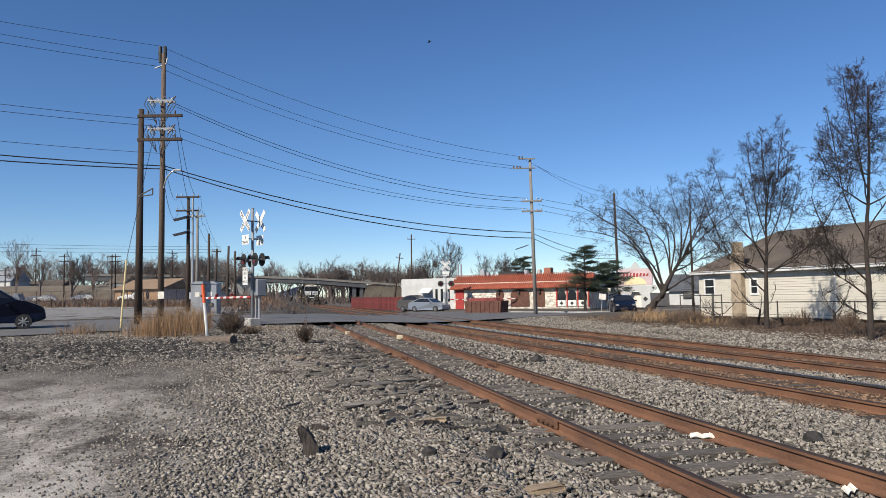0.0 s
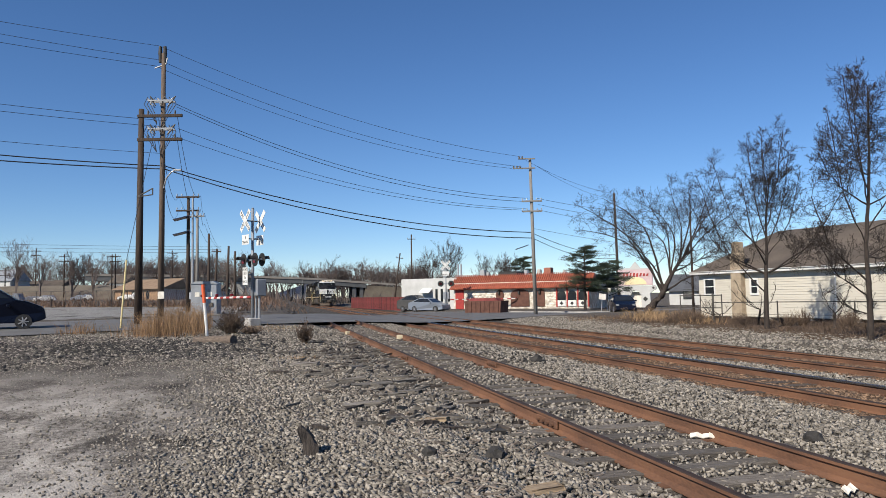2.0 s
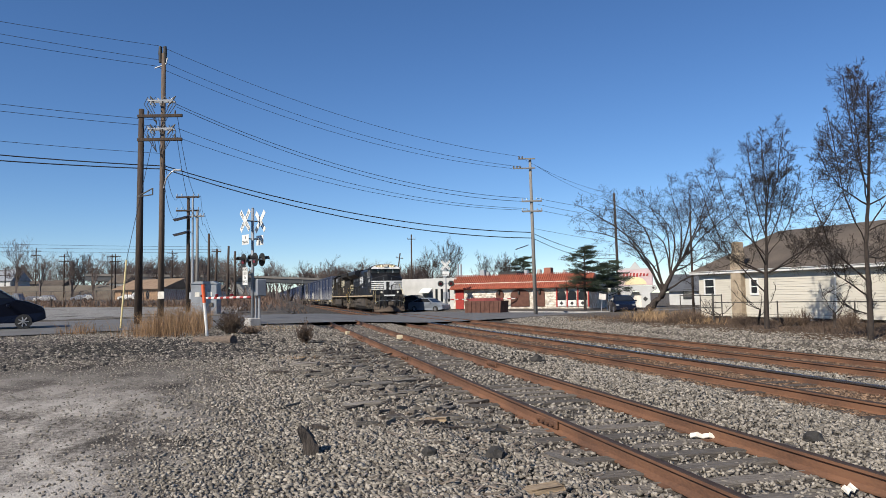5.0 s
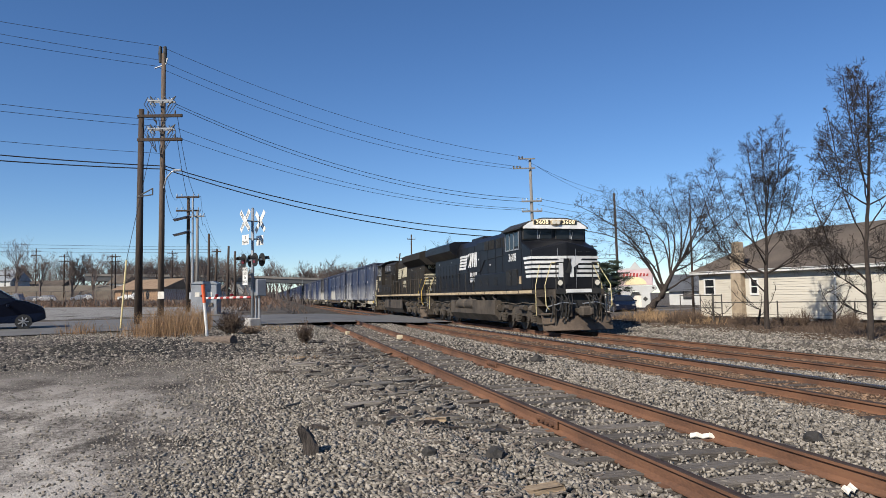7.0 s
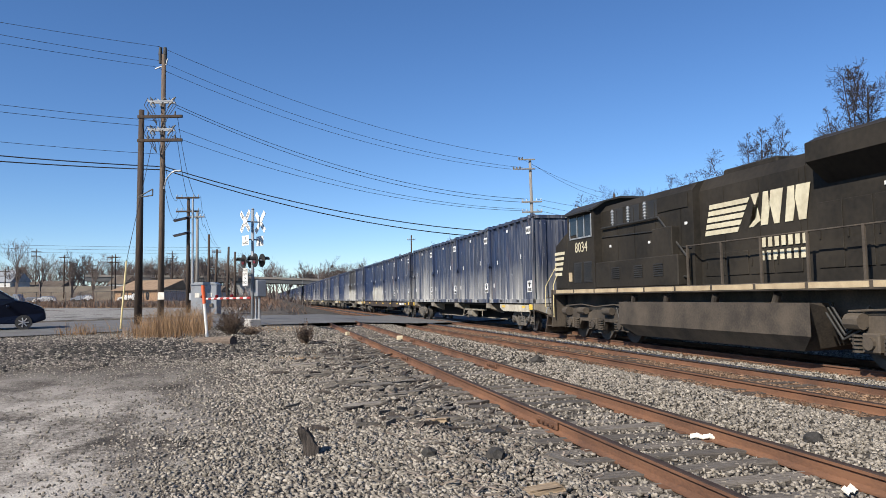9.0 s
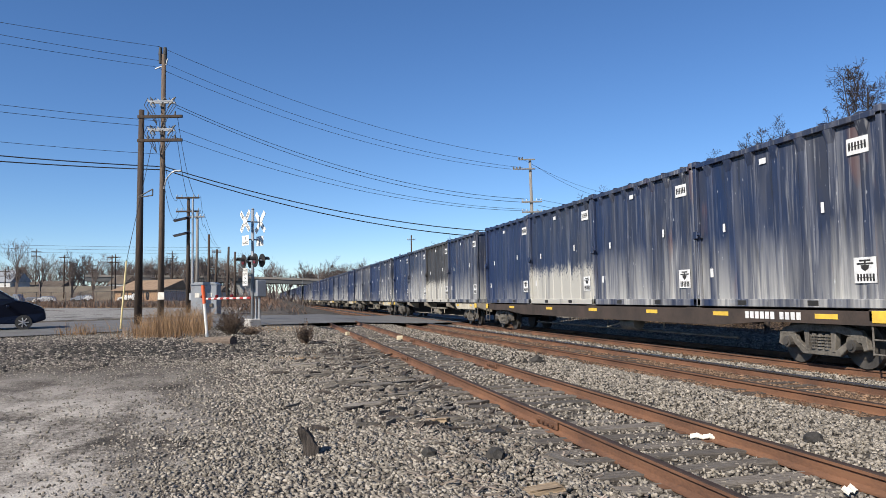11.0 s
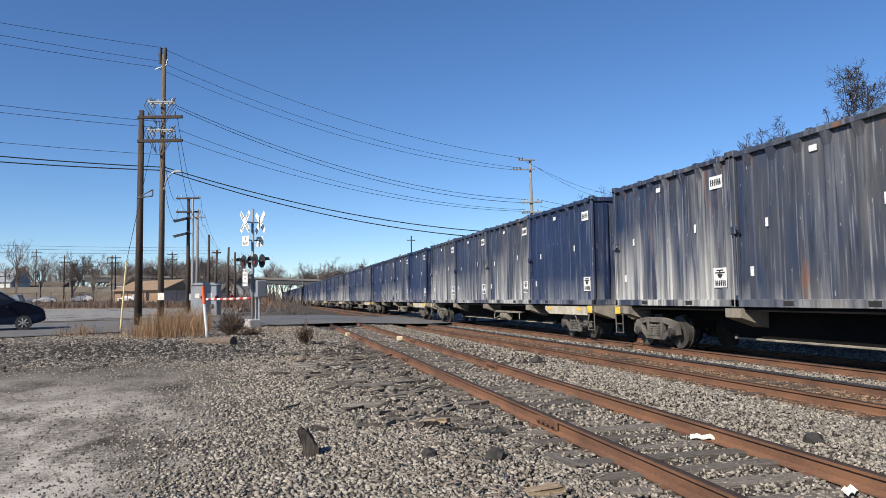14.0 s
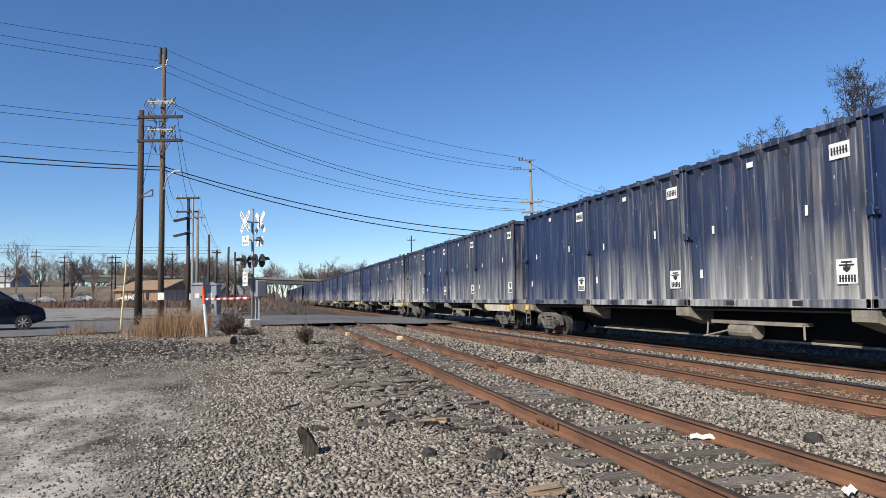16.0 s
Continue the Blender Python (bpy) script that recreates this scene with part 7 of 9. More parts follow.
def far_tree_mesh(seed, levels=5, height=8.0):
    rnd = random.Random(seed)
    V, F = [], []

    def seg(a, b, r0, r1):
        d = b - a
        u = d.orthogonal().normalized()
        w = d.cross(u).normalized()
        i = len(V)
        for p, r in ((a, r0), (b, r1)):
            for j in range(3):
                t = 2.094 * j
                V.append(p + (u * math.cos(t) + w * math.sin(t)) * r)
        for j in range(3):
            F.append((i + j, i + (j + 1) % 3, i + 3 + (j + 1) % 3, i + 3 + j))

    def grow(p, d, ln, r, lv):
        q = p + d * ln
        seg(p, q, r, r * 0.7)
        if lv == 0:
            return
        for _ in range(3 if lv > 1 else 4):
            s = Vector((rnd.uniform(-1, 1), rnd.uniform(-1, 1), rnd.uniform(-0.1, 0.6)))
            grow(p.lerp(q, rnd.uniform(0.35, 1.0)), (d + s * 0.7 + Vector((0, 0, 0.12))).normalized(), ln * rnd.uniform(0.6, 0.86), max(0.009, r * 0.52), lv - 1)
    grow(Vector((0, 0, -0.3)), Vector((0, 0, 1)), height * 0.27, height * 0.017, levels)
    return V, F


def woods(name, label, spots, seed, levels=4, kind="stuff"):
    """Many bare trees far off, one mesh; spots: x, y, z, height."""
    rnd = random.Random(seed)
    tm = [far_tree_mesh(seed + i, levels) for i in range(4)]
    V, F = [], []
    for (x, y, z, hgt) in spots:
        vs, fs = rnd.choice(tm)
        m = Matrix.Translation((x, y, z)) @ Matrix.Rotation(rnd.uniform(0, 6.28), 4, "Z") @ Matrix.Diagonal((hgt / 8 * rnd.uniform(0.9, 1.35), hgt / 8 * 1.1, hgt / 8, 1))
        i = len(V)
        V += [m @ v for v in vs]
        F += [tuple(a + i for a in f) for f in fs]
    ob = new(name, raw(name, V, F, M["hazed_twig"]))
    return tagged(ob, label, "woods", kind=kind)


def build_woods():
    rnd = random.Random(31)
    sp = []
    for _ in range(170):
        y = rnd.uniform(215, 290)
        x = rnd.uniform(-70, 62) if rnd.random() < 0.55 else rnd.uniform(15, 62)
        sp.append((x, y, base_z(x, y) * 0.6 + 1, rnd.uniform(12, 18)))
    woods("far_woods", "hazy bare winter woods behind the overpass", sp, 3, 5)
    sp = []
    for _ in range(85):
        x = rnd.uniform(-120, -6)
        y = rnd.uniform(166, 225)
        sp.append((x, y, 0.0127 * y + 0.4, rnd.uniform(11, 16)))
    woods("far_woods", "bare winter woods beyond the storage yard", sp, 9, 5)
    # scattered scrub under the woods hides the horizon
    pl = []
    for _ in range(7000):
        y = rnd.uniform(150, 300)
        x = rnd.uniform(-150, 75)
        pl.append((x, y, base_z(x, y) - 0.2, rnd.uniform(1.0, 3.4)))
    blades("scrub", "grey-brown scrub under the far woods", pl, M["hazed_twig"], 6, 0.35, 0.10, category="brush")
    for x, y, hgt, s in ((-41.1, 140, 14.5, 1), (-32.0, 139, 14, 2), (-27.9, 136, 11.5, 3), (-23.1, 144, 10.5, 4), (-10.0, 112, 9.5, 4), (-6.0, 98, 8.0, 5), (-38.7, 145, 14, 6), (-10.1, 128, 9.5, 7)):
        vs, fs = far_tree_mesh(40 + s, 6, hgt)
        T = thing("bare_tree", pose(x, y, 0.0127 * y - 0.1, 0, 0, 40 * s), "bare leafless tree behind the storage yard", "tree", "bare trees behind the yard")
        ob = new("crown", raw("crown", vs, fs, M["hazed_twig"]))
        ob.parent = T
    for x, y, hgt, s in ((24.6, 95, 13.5, 1), (22.6, 96, 11.5, 4), (30.6, 92, 13.0, 2), (32.4, 93, 11.5, 3)):
        vs, fs = far_tree_mesh(60 + s, 6, hgt)
        T = thing("bare_tree", pose(x, y, -0.2), "bare upright tree behind the restaurant", "tree", "bare trees behind the restaurant")
        ob = new("crown", raw("crown", vs, fs, M["twig"]))
        ob.parent = T


def hatchback(x, y, z, turn, label, paint, long=4.4, name="car", tall=1.0):
    """A parked car; its nose is at local +x, wheels on z 0."""
    C = thing(name, pose(x, y, z, 0, 0, turn), label, "car", "parked cars")
    hw, up = 0.86, tall
    o = [(0, 0.32), (0.04, 0.55), (0.12, 0.72), (0.75, 0.92), (1.15, 0.98), (1.95, 1.4), (2.5, 1.48), (3.2, 1.42), (4.0, 1.08), (4.35, 0.98), (4.4, 0.6), (4.36, 0.3), (3.95, 0.22), (0.5, 0.2)]
    bm = B()
    k = long / 4.4
    prism(bm, [(-a * k, b) for a, b in o], -hw, hw, "y")
    for v in bm.verts:
        if v.co.z > 1.0:
            v.co.y *= 1 - 0.32 * (v.co.z - 1.0) / 0.48
        if v.co.x > -0.3:
            v.co.y *= 0.86
    bmesh.ops.bevel(bm, geom=[e for e in bm.edges], offset=0.035, segments=2, affect="EDGES")
    for v in bm.verts:
        v.co.z *= up
    part("body", bm, paint, C, smooth=False)
    for sy in (-1, 1):
        bm = B()
        q = [(-1.35, 1.02), (-2.0, 1.36), (-2.5, 1.42), (-3.15, 1.36), (-3.7, 1.08)]
        vs = []
        for a, b in q:
            yy = sy * (hw * (1 - 0.32 * max(0, b - 1.0) / 0.48) + 0.006)
            vs.append(bm.verts.new((a * k, yy, b * up)))
        bm.faces.new(vs)
        bm.normal_update()
        bmesh.ops.solidify(bm, geom=bm.faces[:], thickness=0.012)
        part("side_window", bm, M["glass_dark"], C)
        for a in (0.85, 3.55):
            bm = B()
            rod(bm, (-a * k, sy * (hw - 0.18), 0.32), (-a * k, sy * (hw + 0.015), 0.32), 0.32, n=20)
            wh = part("wheel", bm, M["rubber"], C)
            b2 = B()
            for i in range(7):
                t = i * 2 * math.pi / 7
                rod(b2, (-a * k, sy * (hw + 0.02), 0.32), (-a * k + 0.21 * math.cos(t), sy * (hw + 0.02), 0.32 + 0.21 * math.sin(t)), 0.028, n=5)
            part("rim", b2, M["alloy"], wh)
        bm = B()
        box(bm, -0.35, -0.08, min(sy * 0.5, sy * 0.74), max(sy * 0.5, sy * 0.74), 0.62, 0.76, 0.03)
        part("headlight", bm, M["chrome_lens"], C)
        bm = B()
        box(bm, -1.5 * k, -1.35 * k, min(sy * hw, sy * (hw + 0.16)), max(sy * hw, sy * (hw + 0.16)), 0.95, 1.08, 0.03)
        part("wing_mirror", bm, paint, C)
    bm = B()
    vs = [bm.verts.new(c) for c in ((-1.2 * k, -0.74, 1.03 * up), (-1.2 * k, 0.74, 1.03 * up), (-1.9 * k, 0.6, 1.385 * up), (-1.9 * k, -0.6, 1.385 * up))]
    bm.faces.new(vs)
    bm.normal_update()
    bmesh.ops.solidify(bm, geom=bm.faces[:], thickness=0.02)
    part("windscreen", bm, M["glass_dark"], C)
    return C


def relay_cabinet():
    R = thing("relay_cabinet", pose(-3.44, 50.7, 0.55, 0, 0, -12), "grey steel railway relay cabinet with peaked lid", "cabinet")
    bm = B()
    box(bm, -0.85, 0.85, -0.5, 0.5, 0.05, 2.05, 0.02)
    part("body", bm, M["grey_steel"], R)
    bm = B()
    prism(bm, [(-0.92, 2.05), (0.92, 2.05), (0.6, 2.22), (-0.6, 2.22)], -0.56, 0.56, "y")
    part("lid", bm, M["grey_steel"], R)
    for x0, x1 in ((-0.8, -0.02), (0.02, 0.8)):
        bm = B()
        box(bm, x0, x1, -0.525, -0.5, 0.15, 1.98, 0.01)
        d = part("door", bm, M["grey_steel"], R)
        b2 = B()
        box(b2, x0 + 0.2, x0 + 0.5, -0.54, -0.525, 1.2, 1.5)
        part("notice", b2, M["paper"], d)
    bm = B()
    box(bm, 0.35, 0.6, -0.62, -0.52, 0.55, 0.8, 0.02)
    part("meter_box", bm, M["dark_metal"], R)


def clutter():
    """Small loose things: log, marker, stakes, planks, stump, stones, paper."""
    L = thing("log", pose(-1.3, 22.6, 0.32, 0, 0, -38), "weathered grey log lying in the cinders", "log")
    bm = B()
    rod(bm, (-0.72, 0, 0), (0.72, 0, 0.02), 0.12, 0.16, n=14)
    part("trunk", bm, M["log_wood"], L, smooth=False)
    P = thing("marker_post", pose(-1.78, 26.8, 0.25, -1, -5, 0), "leaning white marker post with an orange top", "post")
    bm = B()
    rod(bm, (0, 0, -0.1), (0, 0, 1.2), 0.055, n=8)
    part("post", bm, M["white_paint"], P)
    bm = B()
    rod(bm, (0, 0, 1.2), (0, 0, 1.85), 0.062, n=8)
    part("orange_top", bm, M["orange_paint"], P)
    Y = thing("guy_guard", pose(-5.77, 33.4, 0.33, 0, 4, 0), "yellow plastic guard on a pole guy wire", "guy guard")
    bm = B()
    rod(bm, (0, 0, -0.1), (0, 0, 3.0), 0.036, n=8)
    part("sleeve", bm, M["pale_yellow"], Y)
    bm = B()
    rod(bm, (0, 0, 3.0), (0.25, 3.4, 10.0), 0.012, n=4)
    part("guy_wire", bm, M["wire"], Y)
    S = thing("stump", pose(0.47, 7.2, 0.02, 0, 0, -5), "jagged weathered stump of a tie standing in the gravel", "stump")
    rnd = random.Random(4)
    bm = B()
    prism(bm, [(-0.02, -0.05), (0.075, -0.05), (0.08, 0.1), (0.035, 0.2), (-0.025, 0.28), (-0.085, 0.3), (-0.11, 0.25), (-0.06, 0.12)], -0.05, 0.05, "y")
    bmesh.ops.subdivide_edges(bm, edges=bm.edges[:], cuts=1)
    for v in bm.verts:
        v.co += Vector((rnd.uniform(-1, 1), rnd.uniform(-1, 1), rnd.uniform(-1, 1))) * 0.014
    part("wood", bm, M["stump_wood"], S)
    for x, y, r, mtl, word in ((2.31, 6.98, 0.11, "dark_rock", "dark lump of slag in the ballast"), (1.58, 6.81, 0.08, "dark_rock", "dark lump of slag in the ballast"), (6.43, 16.2, 0.17, "dark_rock", "dark lump of slag in the ballast"),
                               (5.95, 6.8, 0.11, "dark_rock", "dark lump of slag in the ballast"), (2.0, 11.2, 0.11, "old_wood", "broken block of tie wood")):
        R = thing("lump", pose(x, y, (ground_z(x, y) if x < 2.2 else bed_z(x, y)) + r * 0.3, 0, 0, rnd.uniform(0, 180)), word, "rubble", "lumps in the ballast")
        bm = B()
        bmesh.ops.create_icosphere(bm, subdivisions=2, radius=r)
        for v in bm.verts:
            v.co *= rnd.uniform(0.75, 1.1)
            v.co.z *= 0.85
        part("rock", bm, M[mtl], R)
    # broken tie wood and planks
    for i, (x, y, ln, w, turn, mtl) in enumerate(((2.25, 5.68, 0.36, 0.09, 15, "plank_tan"), (2.84, 5.3, 0.4, 0.09, 5, "old_wood"), (2.06, 8.7, 0.42, 0.07, -25, "plank_tan"), (1.35, 9.8, 0.5, 0.08, 10, "old_wood"),
                                                  (1.8, 12.0, 0.7, 0.1, 20, "old_wood"), (2.3, 11.6, 0.5, 0.12, -30, "old_wood"), (1.4, 12.6, 0.8, 0.06, 5, "old_wood"), (2.5, 13.0, 0.6, 0.07, 35, "old_wood"),
                                                  (3.0, 6.9, 0.5, 0.08, -60, "old_wood"), (2.7, 8.3, 0.3, 0.09, 15, "dark_rock"), (0.9, 15.3, 0.6, 0.09, -10, "old_wood"), (0.5, 19.0, 0.8, 0.1, 10, "old_wood"),
                                                  (1.9, 14.5, 0.5, 0.06, 60, "old_wood"), (1.2, 13.9, 0.9, 0.05, -5, "old_wood"), (2.6, 10.0, 0.35, 0.08, 75, "old_wood"), (1.9, 10.6, 0.45, 0.07, 0, "old_wood"))):
        Q = thing("plank", pose(x, y, (ground_z(x, y) if x < 2.2 else bed_z(x, y)) + 0.025, rnd.uniform(-6, 6), rnd.uniform(-5, 5), turn - 14), "broken weathered plank lying in the ballast", "plank", "broken tie wood")
        bm = B()
        box(bm, -ln / 2, ln / 2, -w, w, -0.02, 0.03, 0.006)
        bmesh.ops.subdivide_edges(bm, edges=bm.edges[:], cuts=1)
        for v in bm.verts:
            v.co += Vector((rnd.uniform(-0.03, 0.03), rnd.uniform(-0.012, 0.012), rnd.uniform(-0.008, 0.008)))
        part("board", bm, M[mtl], Q)
    # splinters strewn along the siding
    V, F = [], []
    for _ in range(700):
        y = 5 + rnd.random() ** 1.3 * 13
        x = rnd.gauss(2.2, 0.75)
        if x > 3.4 or x < 0.2:
            continue
        z = (ground_z(x, y) if x < 2.0 else bed_z(x, y)) + 0.02
        a = rnd.uniform(-1.4, 1.4)
        ln, w, t = rnd.uniform(0.025, 0.1), rnd.uniform(0.006, 0.02), rnd.uniform(0.004, 0.014)
        c, s = math.cos(a), math.sin(a)
        i = len(V)
        ti = rnd.uniform(-0.03, 0.03)
        for zz in (0, t):
            for u, v in ((-1, -1), (1, -0.6), (1, 0.6), (-1, 1)):
                V.append((x + u * ln * c - v * w * s, y + u * ln * s + v * w * c, z + zz + u * ti))
        F += [(i + 4, i + 5, i + 6, i + 7), (i, i + 1, i + 5, i + 4), (i + 1, i + 2, i + 6, i + 5), (i + 2, i + 3, i + 7, i + 6), (i + 3, i, i + 4, i + 7)]
    # larger broken pieces of ties
    for word, mtl, n in (("dark rotten tie fragments strewn in the gravel", "stump_wood", 130), ("grey weathered tie fragments strewn in the gravel", "old_wood", 260)):
        V2, F2 = [], []
        for _ in range(n):
            y = 8.2 + rnd.random() * 15
            x = rnd.gauss(1.9 + 0.02 * y, 0.7)
            if x > 3.4:
                continue
            z = (ground_z(x, y) if x < 2.0 else bed_z(x, y)) + 0.022
            a = rnd.gauss(0.1, 0.6)
            ln, w, t = 0.04 + 0.22 * rnd.random() ** 2.5, rnd.uniform(0.012, 0.045), rnd.uniform(0.02, 0.05)
            c, s = math.cos(a), math.sin(a)
            i = len(V2)
            ti = rnd.uniform(-0.02, 0.03)
            for zz in (0, t):
                for u, v in ((-1, -0.7), (0.2, -1), (1, -0.3), (0.9, 0.5), (-0.3, 0.9), (-1.1, 0.4)):
                    V2.append((x + u * ln * c - v * w * s, y + u * ln * s + v * w * c, z + zz * rnd.uniform(0.7, 1.2) + u * ti))
            F2 += [tuple(range(i + 6, i + 12))] + [(i + q, i + (q + 1) % 6, i + 6 + (q + 1) % 6, i + 6 + q) for q in range(6)]
        tagged(new("tie_fragments", raw("tie_fragments", V2, F2, M[mtl])), word, "wood debris", kind="stuff")
    ob = new("splinters", raw("splinters", V, F, M["splinter"]))
    tagged(ob, "weathered wood splinters strewn in the ballast", "splinters", kind="stuff")
    for x, y, w, h2, turn, word in ((4.96, 7.4, 0.14, 0.035, -35, "white scrap of paper"), (4.85, 5.15, 0.1, 0.035, 20, "white scrap of paper"), (3.47, 29.2, 0.22, 0.14, 20, "pale block against the rail"), (4.95, 25.8, 0.28, 0.14, -10, "pale block against the rail")):
        Q = thing("scrap", pose(x, y, bed_z(x, y) + 0.04, 0, 0, turn), word + " in the siding", "litter", "litter in the siding")
        bm = B()
        n0 = 0 if "block" in word else 4
        if not n0:
            box(bm, -w * 0.4, w * 0.4, -0.05, 0.05, -0.06, 0.13, 0.015)
        for i in range(n0):
            z0, z1 = 0.02 * (i % 2), 0.02 * ((i + 1) % 2)
            u0, u1 = -w + 2 * w * i / n0, -w + 2 * w * (i + 1) / n0
            bm.faces.new([bm.verts.new(c) for c in ((u0, -h2, z0), (u1, -h2 * 0.8, z1), (u1, h2, z1 + 0.03), (u0, h2 * 0.7, z0 + 0.04))])
        if n0:
            bm.normal_update()
            bmesh.ops.solidify(bm, geom=bm.faces[:], thickness=0.01)
        part("sheet", bm, M["paper" if n0 else "paper_block"], Q)
    # rail joints
    for key, s, y in (("siding", -1, 8.6), ("siding", 1, 15.4), ("siding", -1, 17.8), ("siding", 1, 24.0), ("siding", -1, 26.0)):
        tx, z0, slope = TRACKS[key]
        x = tx + s * GAUGE / 2
        J = thing("joint_bar", pose(x, y, z0 + slope * y), "rusty bolted joint bar on the siding rail", "joint bar", "rail joints")
        for sd in (-1, 1):
            bm = B()
            box(bm, min(sd * 0.02, sd * 0.05), max(sd * 0.02, sd * 0.05), -0.32, 0.32, -0.14, -0.04, 0.008)
            pb = part("bar", bm, M["rust"], J)
            for k in range(4):
                b2 = B()
                rod(b2, (sd * 0.05, -0.23 + k * 0.153, -0.09), (sd * 0.085, -0.23 + k * 0.153, -0.09), 0.022, n=6)
                part("bolt", b2, M["rust"], pb)


mk("paper_block", (0.6, 0.52, 0.36), (0.42, 0.36, 0.25), scale=6, rough=0.9)
mk("log_wood", (0.17, 0.13, 0.1), (0.07, 0.053, 0.042), scale=6, fine=30, rough=0.95, bump=0.02, stretch=(1, 7, 7))
mk("stump_wood", (0.075, 0.06, 0.05), (0.025, 0.02, 0.017), scale=9, fine=40, rough=0.95, bump=0.02, stretch=(5, 5, 0.7))
mk("dark_rock", (0.014, 0.013, 0.012), (0.042, 0.038, 0.034), scale=9, rough=0.85, bump=0.02)
mk("plank_tan", (0.33, 0.25, 0.16), (0.18, 0.13, 0.085), scale=5, fine=30, rough=0.95, bump=0.01, stretch=(1, 6, 6))
mk("splinter", (0.24, 0.2, 0.165), (0.1, 0.078, 0.062), scale=9, rough=0.95, island=0.6)
mk("pale_yellow", (0.68, 0.55, 0.26), (0.55, 0.45, 0.22), scale=3, rough=0.6)


def yard():
    """The storage yard across the road: chain fence, gravel lot, vehicles, sheds and far poles."""
    F = thing("chain_fence", pose(0, 0, 0), "rusty chain-link fence round the storage yard", "fence")
    a, b = Vector((-60, 108)), Vector((-3, 73))
    n = 34
    for i in range(n + 1):
        p = a.lerp(b, i / n)
        bm = B()
        z = 0.0127 * p.y - 0.1
        rod(bm, (p.x, p.y, z), (p.x, p.y, z + 1.75), 0.035, n=5)
        part("post", bm, M["dark_metal"], F)
    bm = B()
    d = (b - a).normalized()
    for zz in (0.1, 1.72):
        rod(bm, (a.x, a.y, 0.0127 * a.y - 0.1 + zz), (b.x, b.y, 0.0127 * b.y - 0.1 + zz), 0.02, n=4)
    part("fence_rail", bm, M["dark_metal"], F)
    bm = B()
    L = (b - a).length
    k = int(L / 0.22)
    for i in range(k):
        for s in (0, 1):
            t0, t1 = (i + s * 2.2) / k, (i + (1 - s) * 2.2) / k
            p, q = a.lerp(b, min(t0, 1)), a.lerp(b, min(t1, 1))
            rod(bm, (p.x, p.y, 0.0127 * p.y), (q.x, q.y, 0.0127 * q.y + 1.62), 0.010, n=3, caps=False)
    part("mesh_wire", bm, M["rusty_wire"], F)
    # brown weeds against the fence
    rnd = random.Random(8)
    pl = []
    for _ in range(3800):
        t = rnd.random()
        p = a.lerp(b, t)
        o = rnd.uniform(-0.8, 3.0)
        x, y = p.x + o * 0.4, p.y + o
        pl.append((x, y, 0.0127 * y - 0.1, rnd.uniform(0.2, 1.3)))
    blades("fence_weeds", "brown dry weeds along the chain-link fence", pl, M["brush_brown"], 9, 0.4, 0.03, category="brush")
    pl = []
    for _ in range(1500):
        t = rnd.random()
        p = a.lerp(b, t)
        pl.append((p.x, p.y - rnd.uniform(0.2, 2.0), 0.0127 * p.y - 0.15, rnd.uniform(0.1, 0.35)))
    blades("verge_grass", "straw-coloured grass verge along the fence", pl, M["straw"], 10, 0.4, 0.025)
    # gravel apron between the road and the fence
    V, Fc = [], []
    xs = np.linspace(-50, -1.5, 40)
    ys = np.linspace(0, 1, 9)
    for t in ys:
        for x in xs:
            y0 = edge(FAR_EDGE, x) + 1.5
            y1 = np.interp(x, [-60, -3], [105, 71])
            y = y0 + (y1 - y0) * t
            V.append((x, y, ground_z(x, y) + 0.02))
    w = len(xs)
    Fc = [(j * w + i, j * w + i + 1, (j + 1) * w + i + 1, (j + 1) * w + i) for j in range(len(ys) - 1) for i in range(w - 1)]
    tagged(new("gravel_apron", raw("gravel_apron", V, Fc, M["apron"], True)), "pale grey gravel apron between road and fence", "ground", kind="structure")
    # tan shed
    T = thing("shed", pose(-24.3, 135, 1.55, 0, 0, -48), "low tan building with a brown gabled roof", "building")
    bm = B()
    box(bm, 0, 13.5, 0, 8, 0, 2.0)
    part("wall", bm, M["tan_wall"], T)
    bm = B()
    prism(bm, [(-0.6, 1.9), (4, 3.7), (8.6, 1.9)], -0.5, 14, "x")
    part("roof", bm, M["tan_roof"], T)
    for u in (2.0, 5.0, 9.0):
        bm = B()
        box(bm, u, u + 0.9, -0.04, 0.02, 0.2, 1.6)
        part("window", bm, M["glass_dark"], T)
    bm = B()
    prism(bm, [(0, 0), (8, 0), (8, 1.9), (4, 3.6), (0, 1.9)], 13.4, 13.55, "x")
    part("gable", bm, M["grey_steel"], T)
    for x, y, w2, hgt, roof_m in ((-49.8, 172, 9, 2.6, "shingle"), (-55.5, 168, 6, 4.6, "grey_steel"), (-31.5, 168, 3.5, 3.4, "shingle"), (-14.8, 160, 7, 2.4, "shingle")):
        S = thing("house", pose(x, y, 3.3 if y > 161 else 1.8, 0, 0, -20), "small far house with a gabled roof", "house", "far houses")
        bm = B()
        box(bm, 0, w2, 0, 6, 0, hgt * 0.62)
        part("wall", bm, M["white_stucco"], S)
        bm = B()
        prism(bm, [(-0.3, hgt * 0.6), (3, hgt * 1.15), (6.3, hgt * 0.6)], -0.3, w2 + 0.3, "x")
        part("roof", bm, M[roof_m], S)
        bm = B()
        box(bm, 1, 1.8, -0.03, 0.02, 0.7, 1.5)
        part("window", bm, M["glass_dark"], S)
    # grassed road bank behind the yard
    K = thing("road_bank", pose(0, 0, 0), "brown grassed road bank behind the storage yard", "bank", kind="structure")
    V, Fc = [], []
